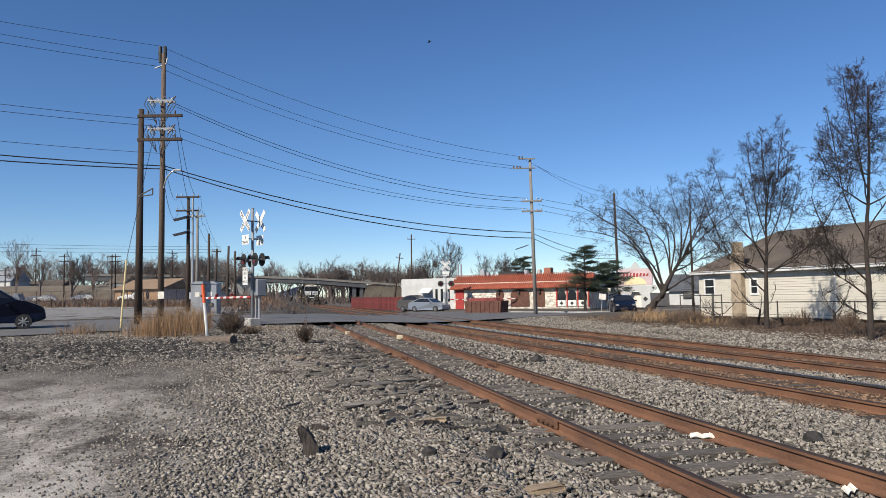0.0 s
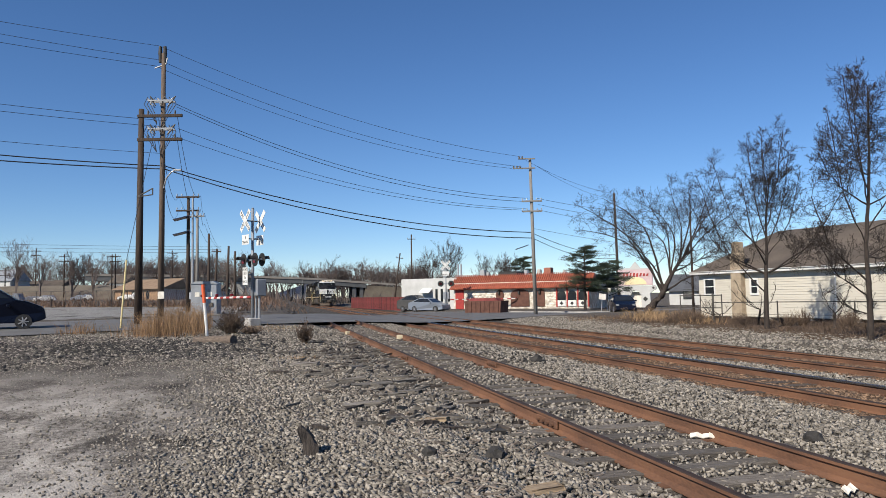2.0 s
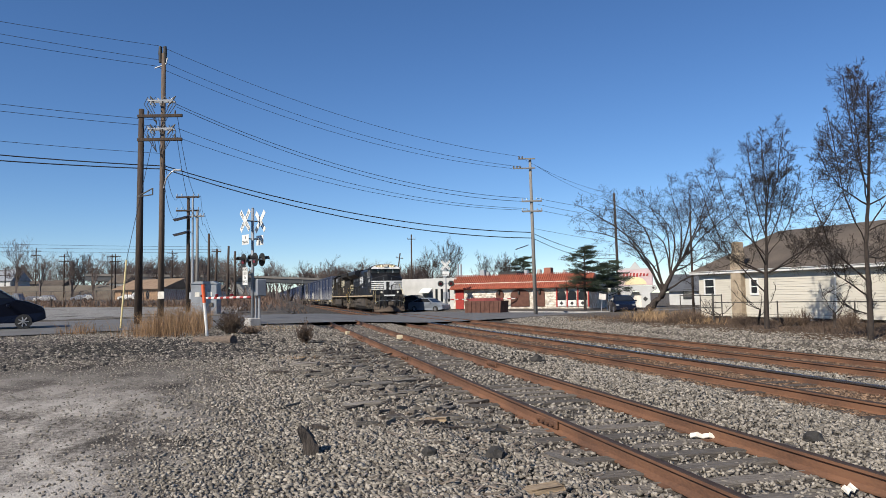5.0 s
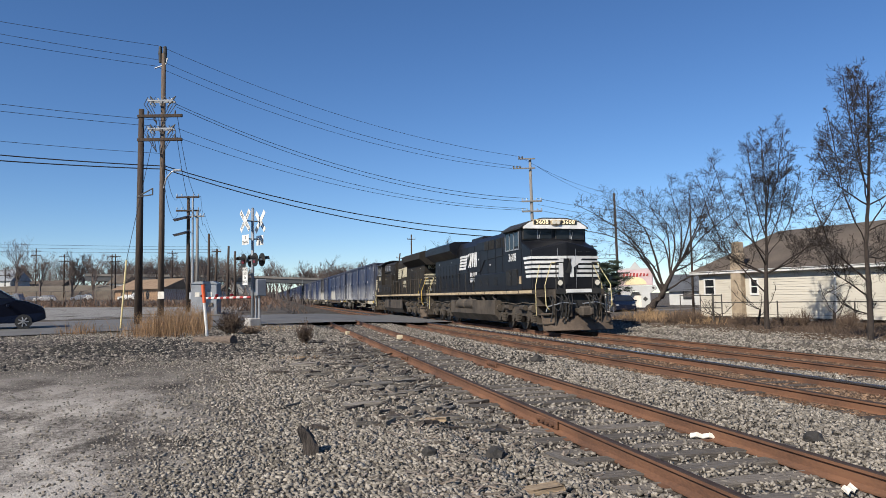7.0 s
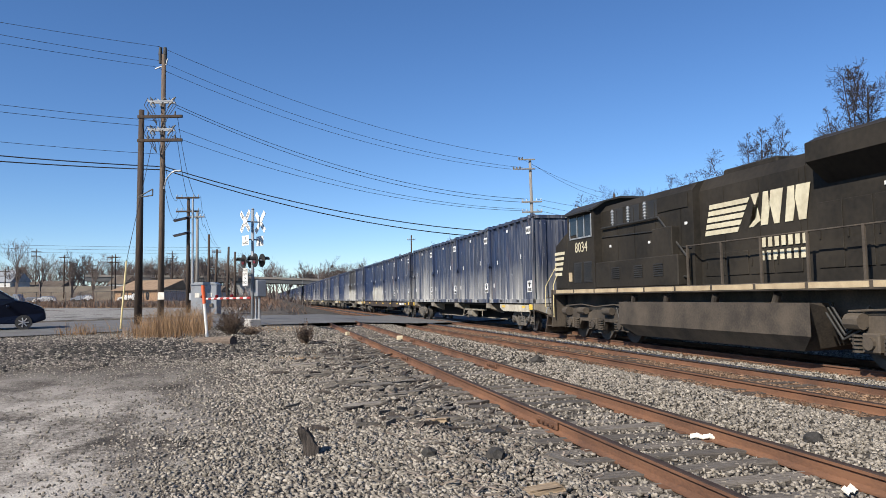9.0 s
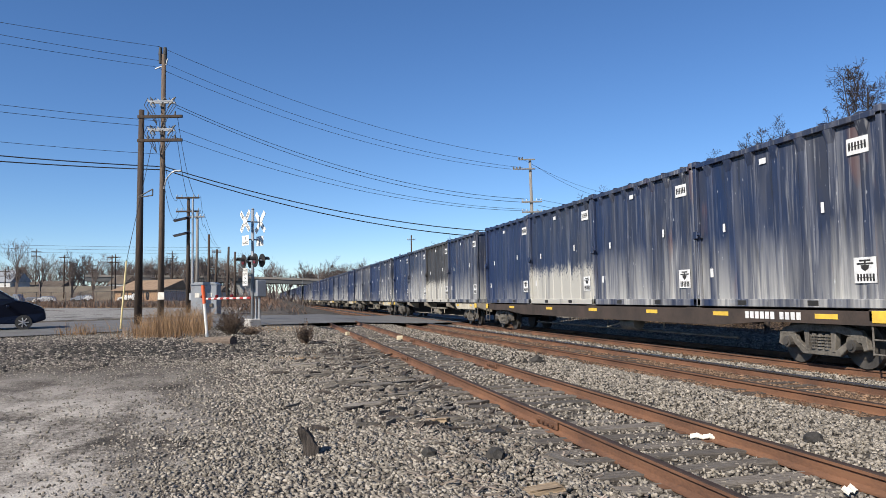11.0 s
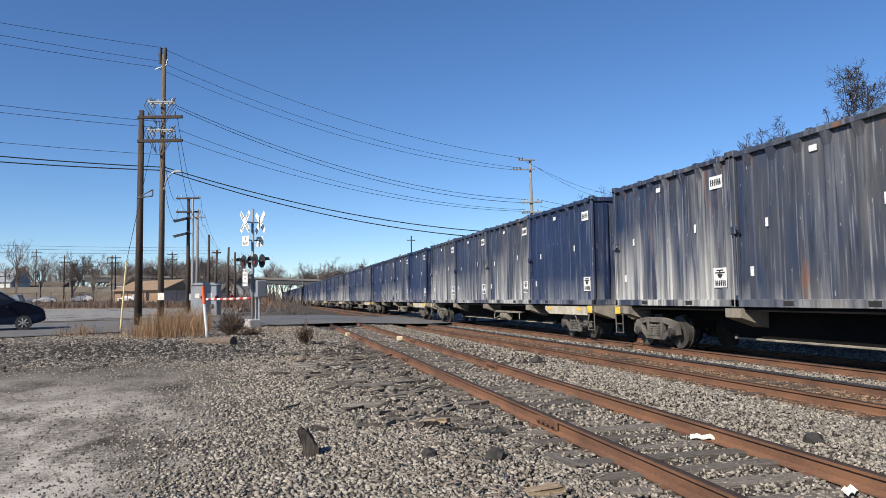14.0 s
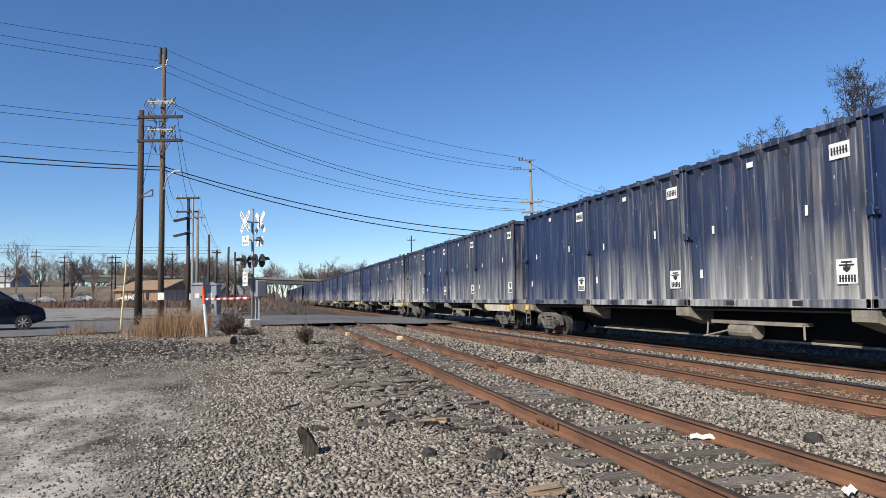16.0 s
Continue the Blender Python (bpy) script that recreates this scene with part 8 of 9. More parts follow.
    xs = np.arange(-150, -14, 1.5)
    for x in xs:
        drop = 1.6 * sm(-30, -14, x)
        for y, z in ((147, 1.3), (150, 3.0), (153.5, 4.7), (157, 4.8), (180, 3.0), (230, 2.6)):
            V.append((x, y + 1.2 * noise.noise(Vector((x * 0.15, y, 1))), z - drop + (0.25 * noise.noise(Vector((x * 0.3, y, 4))) if z > 2 else 0)))
    Fc = [(i * 6 + j, i * 6 + 6 + j, i * 6 + 7 + j, i * 6 + 1 + j) for i in range(len(xs) - 1) for j in range(5)]
    ob = new("slope", raw("slope", V, Fc, M["brush_bank"], True))
    ob.parent = K
    # vehicles and scrap under covers in the yard
    for i in range(26):
        x, y = rnd.uniform(-62, -20), rnd.uniform(120, 143)
        z = 0.0127 * y - 0.1
        ln, hgt = rnd.uniform(1.5, 4.5), rnd.uniform(0.8, 1.5)
        V2 = thing("stored_vehicle", pose(x, y, z, 0, 0, rnd.uniform(-25, 25)), ("white covered vehicle stored in the yard", "silver car stored in the yard", "dark car stored in the yard")[i % 3], "vehicle", "vehicles stored in the yard")
        bm = B()
        prism(bm, [(0, 0.25), (0.1, 0.7), (ln * 0.28, 0.8), (ln * 0.4, hgt), (ln * 0.75, hgt), (ln * 0.95, 0.75), (ln, 0.3)], -0.8, 0.8, "y")
        bmesh.ops.bevel(bm, geom=bm.edges[:], offset=0.06, segments=1, affect="EDGES")
        part("body", bm, M[("white_paint", "car_silver", "grey_steel")[i % 3]], V2)
        for a2 in (0.22, 0.78):
            for sy in (-1, 1):
                bm = B()
                rod(bm, (ln * a2, sy * 0.62, 0.28), (ln * a2, sy * 0.82, 0.28), 0.28, n=10)
                part("wheel", bm, M["rubber"], V2)
    # far poles
    for x, y, hgt in ((-42.7, 157, 10.3), (-35.7, 149, 8.8), (-25.1, 136.6, 8.2), (-24.6, 137, 8.3), (-15.5, 140, 9.0), (-49, 160, 6.5), (-19.5, 150, 5.6), (-29.5, 143, 7)):
        utility_pole(x, y, 0.0127 * y - 0.1, hgt, 0, 0, [(hgt - 0.5, 0.9, 15), (hgt - 1.4, 0.9, 15)], label="thin far utility pole", r=0.13)


mk("rusty_wire", (0.16, 0.1, 0.075), (0.1, 0.07, 0.055), rough=0.9)
mk("brush_brown", (0.17, 0.105, 0.07), (0.1, 0.062, 0.045), scale=3, rough=0.95, island=0.35)
gravel_mat("apron", (0.14, 0.135, 0.128), (0.3, 0.29, 0.275), 8)


def patch(name, label, x0, x1, y0, y1, nx, ny, material, lift, wob):
    """A thin sheet over the ground with a ragged edge that dips into it."""
    V = []
    for j in range(ny + 1):
        for i in range(nx + 1):
            u, v = i / nx, j / ny
            x, y = x0 + (x1 - x0) * u, y0 + (y1 - y0) * v
            x += wob * noise.noise(Vector((x * 0.4, y * 0.4, 5)))
            y += wob * noise.noise(Vector((x * 0.4, y * 0.4, 8)))
            e = min(u, 1 - u, v, 1 - v) * 6 + 0.5 * noise.noise(Vector((x * 0.5, y * 0.5, 2))) + 0.9 * noise.noise(Vector((x * 1.7, y * 1.1, 3))) - 0.2
            V.append((x, y, ground_z(x, y) + lift * min(1, e * 2) - 0.03 * (1 - min(1, max(0, e * 2)))))
    w = nx + 1
    F = [(j * w + i, j * w + i + 1, (j + 1) * w + i + 1, (j + 1) * w + i) for j in range(ny) for i in range(nx)]
    tagged(new(name, raw(name, V, F, material, True)), label, "ground", kind="structure")


def patches():
    patch("cinder_patch", "black cinders between the dirt lot and the road", -9.5, 0.6, 16.5, 27.0, 110, 110, M["cinders"], 0.014, 1.8)
    patch("leaf_litter", "brown leaf litter on the bank beyond the tracks", 16.5, 26.0, 9.0, 41.0, 40, 90, M["leaf_litter"], 0.03, 0.5)
    rnd = random.Random(91)
    pl = []
    for _ in range(9000):
        x, y = rnd.uniform(-9.5, 0.8), rnd.gauss(21.8, 2.0)
        if y > 27.5 or noise.noise(Vector((x * 0.5, y * 0.35, 4))) < rnd.uniform(-0.5, 0.35):
            continue
        r = rnd.uniform(0.012, 0.05) * rnd.random() + 0.01
        pl.append((x, y, ground_z(x, y) + r * 0.3, r))
    scatter_stones("cinder_lumps", "dark lumps of cinder and slag strewn on the dirt", pl, M["dark_rock"], 15)
    pl = []
    for _ in range(5000):
        y = rnd.uniform(56, 175)
        x = rnd.uniform(-6, 4.5)
        if x > -0.5 + 0.02 * y and rnd.random() < 0.7:
            continue
        pl.append((x, y, ground_z(x, y) - 0.05, rnd.uniform(0.1, 0.8)))
    blades("line_side_weeds", "brown dead weeds beside the tracks past the road", pl, M["brush_brown"], 12, 0.6, 0.03, category="brush")


def wires():
    B_, N, A, T3, LFT = (-6.0, 48.2), (20.9, 52.6), (-5.6, 36.9), (-5.05, 55.5), (-34.0, 35.0)

    def at(p, dx, z):
        return Vector((p[0], p[1], 0)) + SIDE * dx + Vector((0, 0, z))
    for dx, zb, dn2, zn, sag, r in ((-0.2, 17.9, -1.0, 12.45, 1.0, 0.013), (-0.3, 17.0, -0.75, 11.6, 1.1, 0.013), (-0.5, 16.6, -1.6, 11.5, 1.1, 0.013),
                                    (0.4, 14.3, -0.4, 9.1, 1.3, 0.017), (0.9, 13.9, -0.6, 8.85, 1.3, 0.017), (1.0, 12.5, -0.6, 8.3, 1.1, 0.014), (0.5, 12.1, -0.2, 8.15, 1.1, 0.014),
                                    (0.0, 10.15, -0.1, 6.4, 0.95, 0.033), (0.0, 9.95, 0.0, 5.95, 1.05, 0.033)):
        wire(at(B_, dx, zb), at(N, dn2, zn), sag, r)
    for dx, zb, zl, sag, r in ((-0.2, 17.9, 17.5, 0.45, 0.013), (-0.3, 17.0, 17.3, 0.45, 0.013), (-0.5, 16.6, 16.7, 0.45, 0.013), (0.3, 13.0, 13.2, 0.5, 0.014), (0.3, 12.6, 12.8, 0.5, 0.014),
                               (0.0, 10.9, 11.2, 0.5, 0.013), (0.0, 10.1, 10.75, 0.6, 0.033), (0.0, 9.9, 10.15, 0.6, 0.033)):
        wire(at(B_, dx, zb), at(LFT, 0, zl), sag, r)
    for dx, zn, end, sag, r in ((-1.0, 12.45, (36.5, 68.3, 12.0), 0.5, 0.013), (0.3, 11.7, (36.5, 68.3, 11.4), 0.5, 0.013), (0.3, 9.1, (44, 66, 10.2), 0.6, 0.013), (0.4, 8.6, (44, 66, 9.4), 0.6, 0.013),
                                (0.3, 8.2, (44, 66, 8.8), 0.6, 0.013), (0.0, 6.3, (36.5, 68.3, 5.6), 0.5, 0.024), (0.0, 5.9, (36.5, 68.3, 5.2), 0.6, 0.024), (0.0, 6.7, (60, 78, 6.5), 0.6, 0.013)):
        wire(at(N, dx, zn), Vector(end), sag, r)
    # drops from the big poles to the smaller ones behind
    for (da, za), (dt, zt), sag in (((1.8, 10.5), (0.9, 9.2), 1.4), ((1.8, 9.4), (0.9, 8.2), 1.8), ((0.9, 10.4), (-0.7, 9.2), 1.6), ((0.9, 9.3), (-0.7, 8.2), 1.9)):
        wire(at(A, da, za), at(T3, dt, zt), sag, 0.012, 20)
    for (dt, zt) in ((0.9, 9.2), (0.9, 8.2), (-0.7, 9.2)):
        wire(at(T3, dt, zt), Vector((-5.4, 69.1, zt + 0.3)) + SIDE * dt * 0.6, 0.6, 0.012)
        wire(Vector((-5.4, 69.1, zt + 0.3)) + SIDE * dt * 0.6, Vector((-4.5, 80.4, 7.0)) + SIDE * dt * 0.5, 0.5, 0.012)
    for z0, z1 in ((8.5, 7.2), (8.1, 6.9), (7.6, 6.6)):
        wire(Vector((-62, 70, z0)), Vector((-4.0, 80.4, z1)), 0.5, 0.012)


def pole_hardware():
    """Crossarms that join the two big poles, pot heads, street lamp arm, solar panels and meter boxes."""
    def carry(name, x, y, z, label, cat):
        return thing(name, pose(x, y, z, 0, 0, -14.4), label, cat)
    for z in (10.4, 9.25):
        C = carry("double_crossarm", -5.6, 36.7, z, "dark wooden crossarm bolted to the pole", "crossarm")
        bm = B()
        box(bm, 0.0, 2.15, -0.28, -0.16, -0.07, 0.07, 0.01)
        part("beam", bm, M["pole_wood"], C)
        for u in (0.5, 1.3, 1.8):
            b2 = B()
            rod(b2, (u, -0.22, 0.07), (u, -0.22, 0.26), 0.045, 0.03, n=8)
            part("insulator", b2, M["dark_metal"], C)
    C = carry("pole_bracket", -5.6, 36.7, 6.6, "dark steel bracket on the pole", "bracket")
    bm = B()
    bent(bm, [(0, -0.2, -0.1), (0.75, -0.2, 0.3), (0.75, -0.2, 0.0), (0, -0.2, -0.1)], 0.03)
    part("brace", bm, M["dark_metal"], C)
    for z, w in ((14.2, 0.8), (12.4, 0.8)):
        C = carry("cable_bracket", -6.0, 48.0, z, "grey metal ring bracket with cable heads round the pole", "bracket")
        for a in (-0.28, 0.1):
            bm = B()
            box(bm, -w, w, a - 0.04, a + 0.04, -0.05, 0.05, 0.01)
            part("bar", bm, M["grey_steel"], C)
        for i in range(6):
            b2 = B()
            u = -w + 2 * w * i / 5
            y = -0.28 if i % 2 else 0.1
            rod(b2, (u, y, 0.05), (u + (0.16 if u > 0 else -0.16), y, 0.26), 0.055, 0.04, n=8)
            rod(b2, (u, y, -0.05), (u * 0.6, y, -0.35), 0.05, 0.03, n=8)
            part("cable_head", b2, M["dark_metal" if i % 2 else "galv"], C)
        for s in (-1, 1):
            for k in range(3):
                bm = B()
                bent(bm, [(s * (w - 0.25 * k), -0.28, 0.22), (s * (w + 0.22 - 0.2 * k), -0.3, -0.25), (s * (0.62 - 0.15 * k), -0.3, -0.85), (s * 0.22, -0.26, -1.5)], 0.022)
                part("cable", bm, M["wire"], C)
    C = carry("pole_top_pins", -6.0, 48.2, 17.0, "two black pot heads at the pole's top", "insulator")
    for u in (-0.16, 0.14):
        bm = B()
        rod(bm, (u, 0, -0.2), (u, 0, 0.35), 0.10, 0.12, n=10)
        rod(bm, (u, 0, 0.35), (u, 0, 0.85), 0.13, 0.1, n=10)
        part("pot", bm, M["black"], C)
    bm = B()
    bent(bm, [(-0.5, 0, -0.55), (0.2, 0, -0.3), (0.3, 0, 0.1)], 0.05)
    part("arm", bm, M["galv"], C)
    C = carry("street_lamp", -5.85, 47.9, 8.6, "pale curved street lamp arm on the pole", "street lamp")
    bm = B()
    bent(bm, [(0.1, -0.2, 0), (0.25, -0.25, 0.6), (0.6, -0.3, 1.0), (0.9, -0.3, 1.1)], 0.045, 8)
    part("arm", bm, M["galv"], C)
    bm = B()
    box(bm, 0.75, 1.25, -0.42, -0.18, 1.04, 1.16, 0.03)
    part("lamp_head", bm, M["galv"], C)
    C = carry("notice", -5.95, 47.9, 1.65, "small white notice nailed to the pole", "sign")
    bm = B()
    box(bm, -0.1, 0.3, -0.26, -0.23, 0, 0.45, 0.01)
    part("board", bm, M["paper"], C)
    # thin steel pole with two solar panels beside the second line pole
    S = thing("solar_post", pose(-4.7, 55.0, 0.6, 0, 0, -14.4), "steel post with two tilted solar panels", "post")
    bm = B()
    rod(bm, (0, 0, 0), (0, 0, 8.4), 0.08, 0.07, n=10)
    part("post", bm, M["galv"], S)
    for z in (6.9, 5.8):
        bm = B()
        box(bm, -0.6, 0.6, -0.3, 0.3, -0.02, 0.02)
        p = part("solar_panel", bm, M["solar"], S)
        p.matrix_basis = pose(-0.75, -0.1, z, -8, -14, 10)
    bm = B()
    box(bm, -0.15, 0.2, -0.25, -0.08, 1.0, 1.5, 0.02)
    part("meter_box", bm, M["galv"], S)
    for z in (12.2, 11.45):
        C = carry("pole_bracket", 20.8, 52.4, z, "grey one-sided bracket with insulators on the pole", "bracket")
        bm = B()
        box(bm, -1.5 if z < 12 else -1.05, 0.25, -0.1, -0.02, -0.05, 0.05, 0.01)
        part("arm", bm, M["pole_grey"], C)
        for u in (-1.45, -1.2, -0.95) if z < 12 else (-1.0, -0.75):
            b2 = B()
            rod(b2, (u, -0.06, 0.02), (u, -0.06, 0.2), 0.07, 0.05, n=8)
            part("insulator", b2, M["dark_metal"], C)
    S = thing("panel_mount", pose(20.3, 52.6, 5.35, 0, -18, -14.4), "tilted solar panel on the pole", "solar panel")
    bm = B()
    box(bm, -0.9, 0.1, -0.4, 0.4, -0.02, 0.03)
    part("panel", bm, M["solar"], S)


def right_side():
    """What stands beyond the tracks on the restaurant side."""
    hatchback(18.6, 71.2, -0.12, -50, "silver sedan parked by the white annex", M["car_silver"])
    hatchback(18.2, 75.2, -0.12, -50, "dark grey tall car behind the silver sedan", M["asphalt_new"], 4.5, tall=1.22)
    S = hatchback(27.6, 50.6, -0.1, -112, "dark navy car parked by the trees", M["car_navy"], 4.6)
    D = thing("dumpster", pose(17.9, 62.0, -0.12, 0, 0, -46), "rust-brown ribbed steel dumpster", "dumpster")
    bm = B()
    prism(bm, [(0, 0.1), (3.5, 0.1), (3.6, 1.15), (-0.1, 1.15)], 0, 1.5, "y")
    part("bin", bm, M["brown_wall"], D)
    for i in range(8):
        bm = B()
        box(bm, 0.1 + i * 0.45, 0.2 + i * 0.45, -0.05, 0.0, 0.12, 1.1)
        part("rib", bm, M["brown_wall"], D)
    bm = B()
    prism(bm, [(0.2, 1.15), (3.2, 1.15), (2.9, 1.4), (0.5, 1.4)], 0.2, 1.2, "y")
    part("rubbish", bm, M["red_fence"], D)
    # sign arch of the restaurant
    G = thing("sign_arch", pose(36.6, 65.0, -0.15, 0, 0, -38), "white stucco sign arch with a painted name board", "sign")
    bm = B()
    prism(bm, [(-1.5, 0), (-1.4, 1.6), (-1.9, 2.0), (-1.9, 2.35), (1.9, 2.35), (1.9, 2.0), (1.4, 1.6), (1.5, 0), (0.55, 0), (0.55, 1.4), (0.3, 1.8), (-0.3, 1.8), (-0.55, 1.4), (-0.55, 0)], -0.25, 0.25, "y")
    part("arch", bm, M["white_stucco"], G)
    bm = B()
    box(bm, -1.7, 1.7, -0.15, 0.15, 2.4, 4.0, 0.03)
    bd = part("name_board", bm, M["board_pink"], G, "white board with red lettering bars")
    b2 = B()
    o = [(-1.1, 2.5)] + [(1.1 * math.cos(t), 2.5 + 0.75 * math.sin(t)) for t in [math.pi * i / 10 for i in range(11)]]
    prism(b2, o, -0.17, -0.15, "y")
    part("sunburst", b2, M["paper_yellow"], bd, "pale yellow half disc")
    b2 = B()
    for i in range(8):
        u = -1.25 + i * 0.33
        prism(b2, [(u, 3.2 + 0.02 * i), (u + 0.2, 3.2 + 0.02 * i), (u + 0.26, 3.72 - 0.02 * i), (u + 0.08, 3.72 - 0.02 * i)], -0.18, -0.15, "y")
    part("lettering_bars", b2, M["red_paint"], bd)
    bm = B()
    prism(bm, [(-1.8, 4.0), (1.8, 4.0), (1.8, 4.12), (0.5, 4.16), (0.2, 4.55), (0.0, 4.8), (-0.2, 4.55), (-0.5, 4.16), (-1.8, 4.12)], -0.15, 0.15, "y")
    part("crest", bm, M["white_stucco"], G)
    for u in (-1.75, 1.75):
        bm = B()
        rod(bm, (u, -0.28, 2.15), (u, 0.28, 2.15), 0.26, n=16)
        part("scroll", bm, M["white_stucco"], G)
        bm = B()
        rod(bm, (u, -0.3, 2.15), (u, -0.27, 2.15), 0.12, n=12)
        part("scroll_eye", bm, M["dark_metal"], G)
    bm = B()
    box(bm, -0.5, 0.5, 0.26, 0.3, 0, 1.75)
    part("door", bm, M["paper"], G)
    for u in (-0.95, 0.95):
        bm = B()
        prism(bm, [(u - 0.25, 1.05), (u, 0.8), (u + 0.25, 1.05), (u, 1.3)], -0.27, -0.25, "y")
        part("diamond", bm, M["black"], G)
    # low white and grey houses behind
    for x, y, w, dep, hgt, turn, word in ((45, 72.5, 14, 8, 1.9, -40, "low white house with a grey roof"), (50, 56, 12, 8, 2.8, -40, "low white house with a grey roof")):
        S = thing("house", pose(x, y, -0.2, 0, 0, turn), word, "house", "houses by the restaurant")
        bm = B()
        box(bm, 0, w, 0, dep, 0, hgt)
        part("wall", bm, M["white_stucco"], S)
        bm = B()
        prism(bm, [(-0.4, hgt - 0.1), (dep / 2, hgt + 1.9), (dep + 0.4, hgt - 0.1)], -0.4, w + 0.4, "x")
        part("roof", bm, M["grey_roof"], S)
        for u in (1.5, 4.5, 8.0):
            bm = B()
            box(bm, u, u + 1.0, -0.04, 0.02, 0.9, 2.0)
            part("window", bm, M["glass_dark"], S)
    conifer(28.1, 58.9, -0.15, 6.0, 2.5, 2, "ragged dark green pine beside the restaurant")
    conifer(30.2, 58.6, -0.15, 4.6, 1.9, 5, "dense dark green yew beside the pine", 0.1)
    conifer(29.5, 78, -0.15, 6.0, 2.2, 7, "dark green pine behind the restaurant")
    K = thing("kerb", pose(0, 0, 0), "pale concrete kerb along the restaurant pavement", "kerb", kind="structure")
    bm = B()
    rod(bm, (21.4, 60.0, -0.05), (26.0, 53.8, -0.05), 0.12, n=4)
    rod(bm, (26.0, 53.8, -0.05), (31.0, 56.0, -0.05), 0.12, n=4)
    part("kerbstone", bm, M["concrete"], K)
    # boundary fence posts before the cream house
    F = thing("wire_fence", pose(0, 0, 0), "old wire fence with a top rail before the cream house", "fence")
    a, b = Vector((20.8, 29.8, -0.1)), Vector((24.6, 17.0, -0.1))
    for i in range(5):
        p = a.lerp(b, i / 4)
        bm = B()
        rod(bm, p, p + Vector((0, 0, 1.55 if i == 0 else 1.2)), 0.05 if i == 0 else 0.03, n=6)
        part("post", bm, M["dark_metal"], F)
    bm = B()
    rod(bm, a + Vector((0, 0, 1.12)), b + Vector((0, 0, 1.2)), 0.022, n=5)
    rod(bm, a + Vector((0, 0, 0.6)), b + Vector((0, 0, 0.6)), 0.008, n=3)
    part("fence_rail", bm, M["dark_metal"], F)
    F = thing("gate", pose(22.3, 34.0, -0.1, 0, 0, -72), "rusty steel yard gate beside the cream house", "gate")
    bm = B()
    for u in (-0.6, 0.7, 2.0):
        rod(bm, (u, 0, 0), (u, 0, 1.5), 0.03, n=6)
    for zz in (0.15, 1.45, 0.8):
        rod(bm, (-0.6, 0, zz), (2.0, 0, zz), 0.025, n=6)
    part("gate_frame", bm, M["dark_metal"], F)
    # leaning small sign and flag pole by the pines
    for x, y, hgt, w in ((28.6, 56.8, 1.6, 0.3), (29.6, 57.6, 2.1, 0.12)):
        S = thing("small_sign", pose(x, y, -0.1, 0, 6, -20), "small white sign on a thin post", "sign", "small signs")
        bm = B()
        rod(bm, (0, 0, 0), (0, 0, hgt), 0.03, n=6)
        part("post", bm, M["galv"], S)
        bm = B()
        box(bm, -w, w, -0.05, -0.03, hgt - 0.5, hgt)
        part("board", bm, M["paper"], S)
    # twisted vine stems on the fence line
    rnd = random.Random(77)
    for i in range(16):
        t = i / 15
        x, y = 19.6 + 4.0 * t + rnd.uniform(-1.2, 0.6), 31.0 - 15.0 * t + rnd.uniform(-0.8, 0.8)
        shrub(x, y, ground_z(x, y), rnd.uniform(0.5, 1.0), rnd.uniform(0.5, 1.1), "tangled bare brush along the old fence", 200 + i, n=70)
    for (x, y, hgt) in ((20.4, 26.3, 1.9), (20.9, 22.6, 1.7), (18.9, 19.2, 1.8), (21.8, 19.8, 1.5), (19.6, 27.8, 1.4), (19.0, 15.4, 1.6)):
        limbs = [(rnd.uniform(-1.0, 1.0), hgt * rnd.uniform(0.7, 1.1)) for _ in range(5)]
        fan_tree("sapling", x, y, -0.1, (rnd.uniform(-0.3, 0.3), hgt * 0.45), limbs, 0.05, "gnarled bare sapling tangled in the fence", rnd.randint(0, 999), reach=0.5, levels=2, dense=7, depth=0.4)


mk("board_pink", (0.55, 0.42, 0.42), (0.45, 0.34, 0.34), scale=2, rough=0.7)
mk("paper_yellow", (0.72, 0.6, 0.34), (0.6, 0.5, 0.3), scale=3, rough=0.7)
mk("grey_roof", (0.09, 0.095, 0.105), (0.06, 0.063, 0.07), scale=1, rough=0.9)
build_ground()
build_road()
build_track("siding", 1.0, 39.0, (False, False))
build_track("middle", 1.0, 700.0, (False, True))
build_track("far", 1.0, 700.0, (False, False))
build_ballast()
rusty_strips()
build_stones()
build_train()
utility_pole(-5.6, 36.9, 0.35, 10.5, 0.3, 0, [], r=0.19, label="thick dark creosoted utility pole")
utility_pole(-6.0, 48.2, 0.5, 16.9, 0.2, 0, [], "pole_mid", r=0.2, label="tall grey-brown utility pole")
utility_pole(-5.05, 55.5, 0.6, 8.6, 0, 0, [(8.5, 0.85, -14), (7.5, 0.85, -14)])
utility_pole(-5.5, 69.1, 0.8, 9.0, 0, 0, [(8.4, 0.7, -14)], "pole_grey")
utility_pole(-4.8, 74.0, 0.85, 7.2)
utility_pole(-4.6, 80.4, 0.9, 6.1, 2, 0, [(5.8, 0.5, -14)])
utility_pole(-3.3, 79.2, 0.9, 6.3, 1.5)
utility_pole(-2.6, 83, 0.9, 6.0)
utility_pole(20.9, 52.6, -0.15, 12.4, -0.8, 0, [(9.0, 0.8, -14), (8.2, 0.8, -14)], "pole_grey", label="grey utility pole in front of the restaurant")
utility_pole(36.5, 68.3, -0.3, 12.4, -1)
utility_pole(29.1, 43.9, -0.2, 7.3, 0, r=0.09)
utility_pole(-34.0, 35.0, 0.3, 17.5, 0)
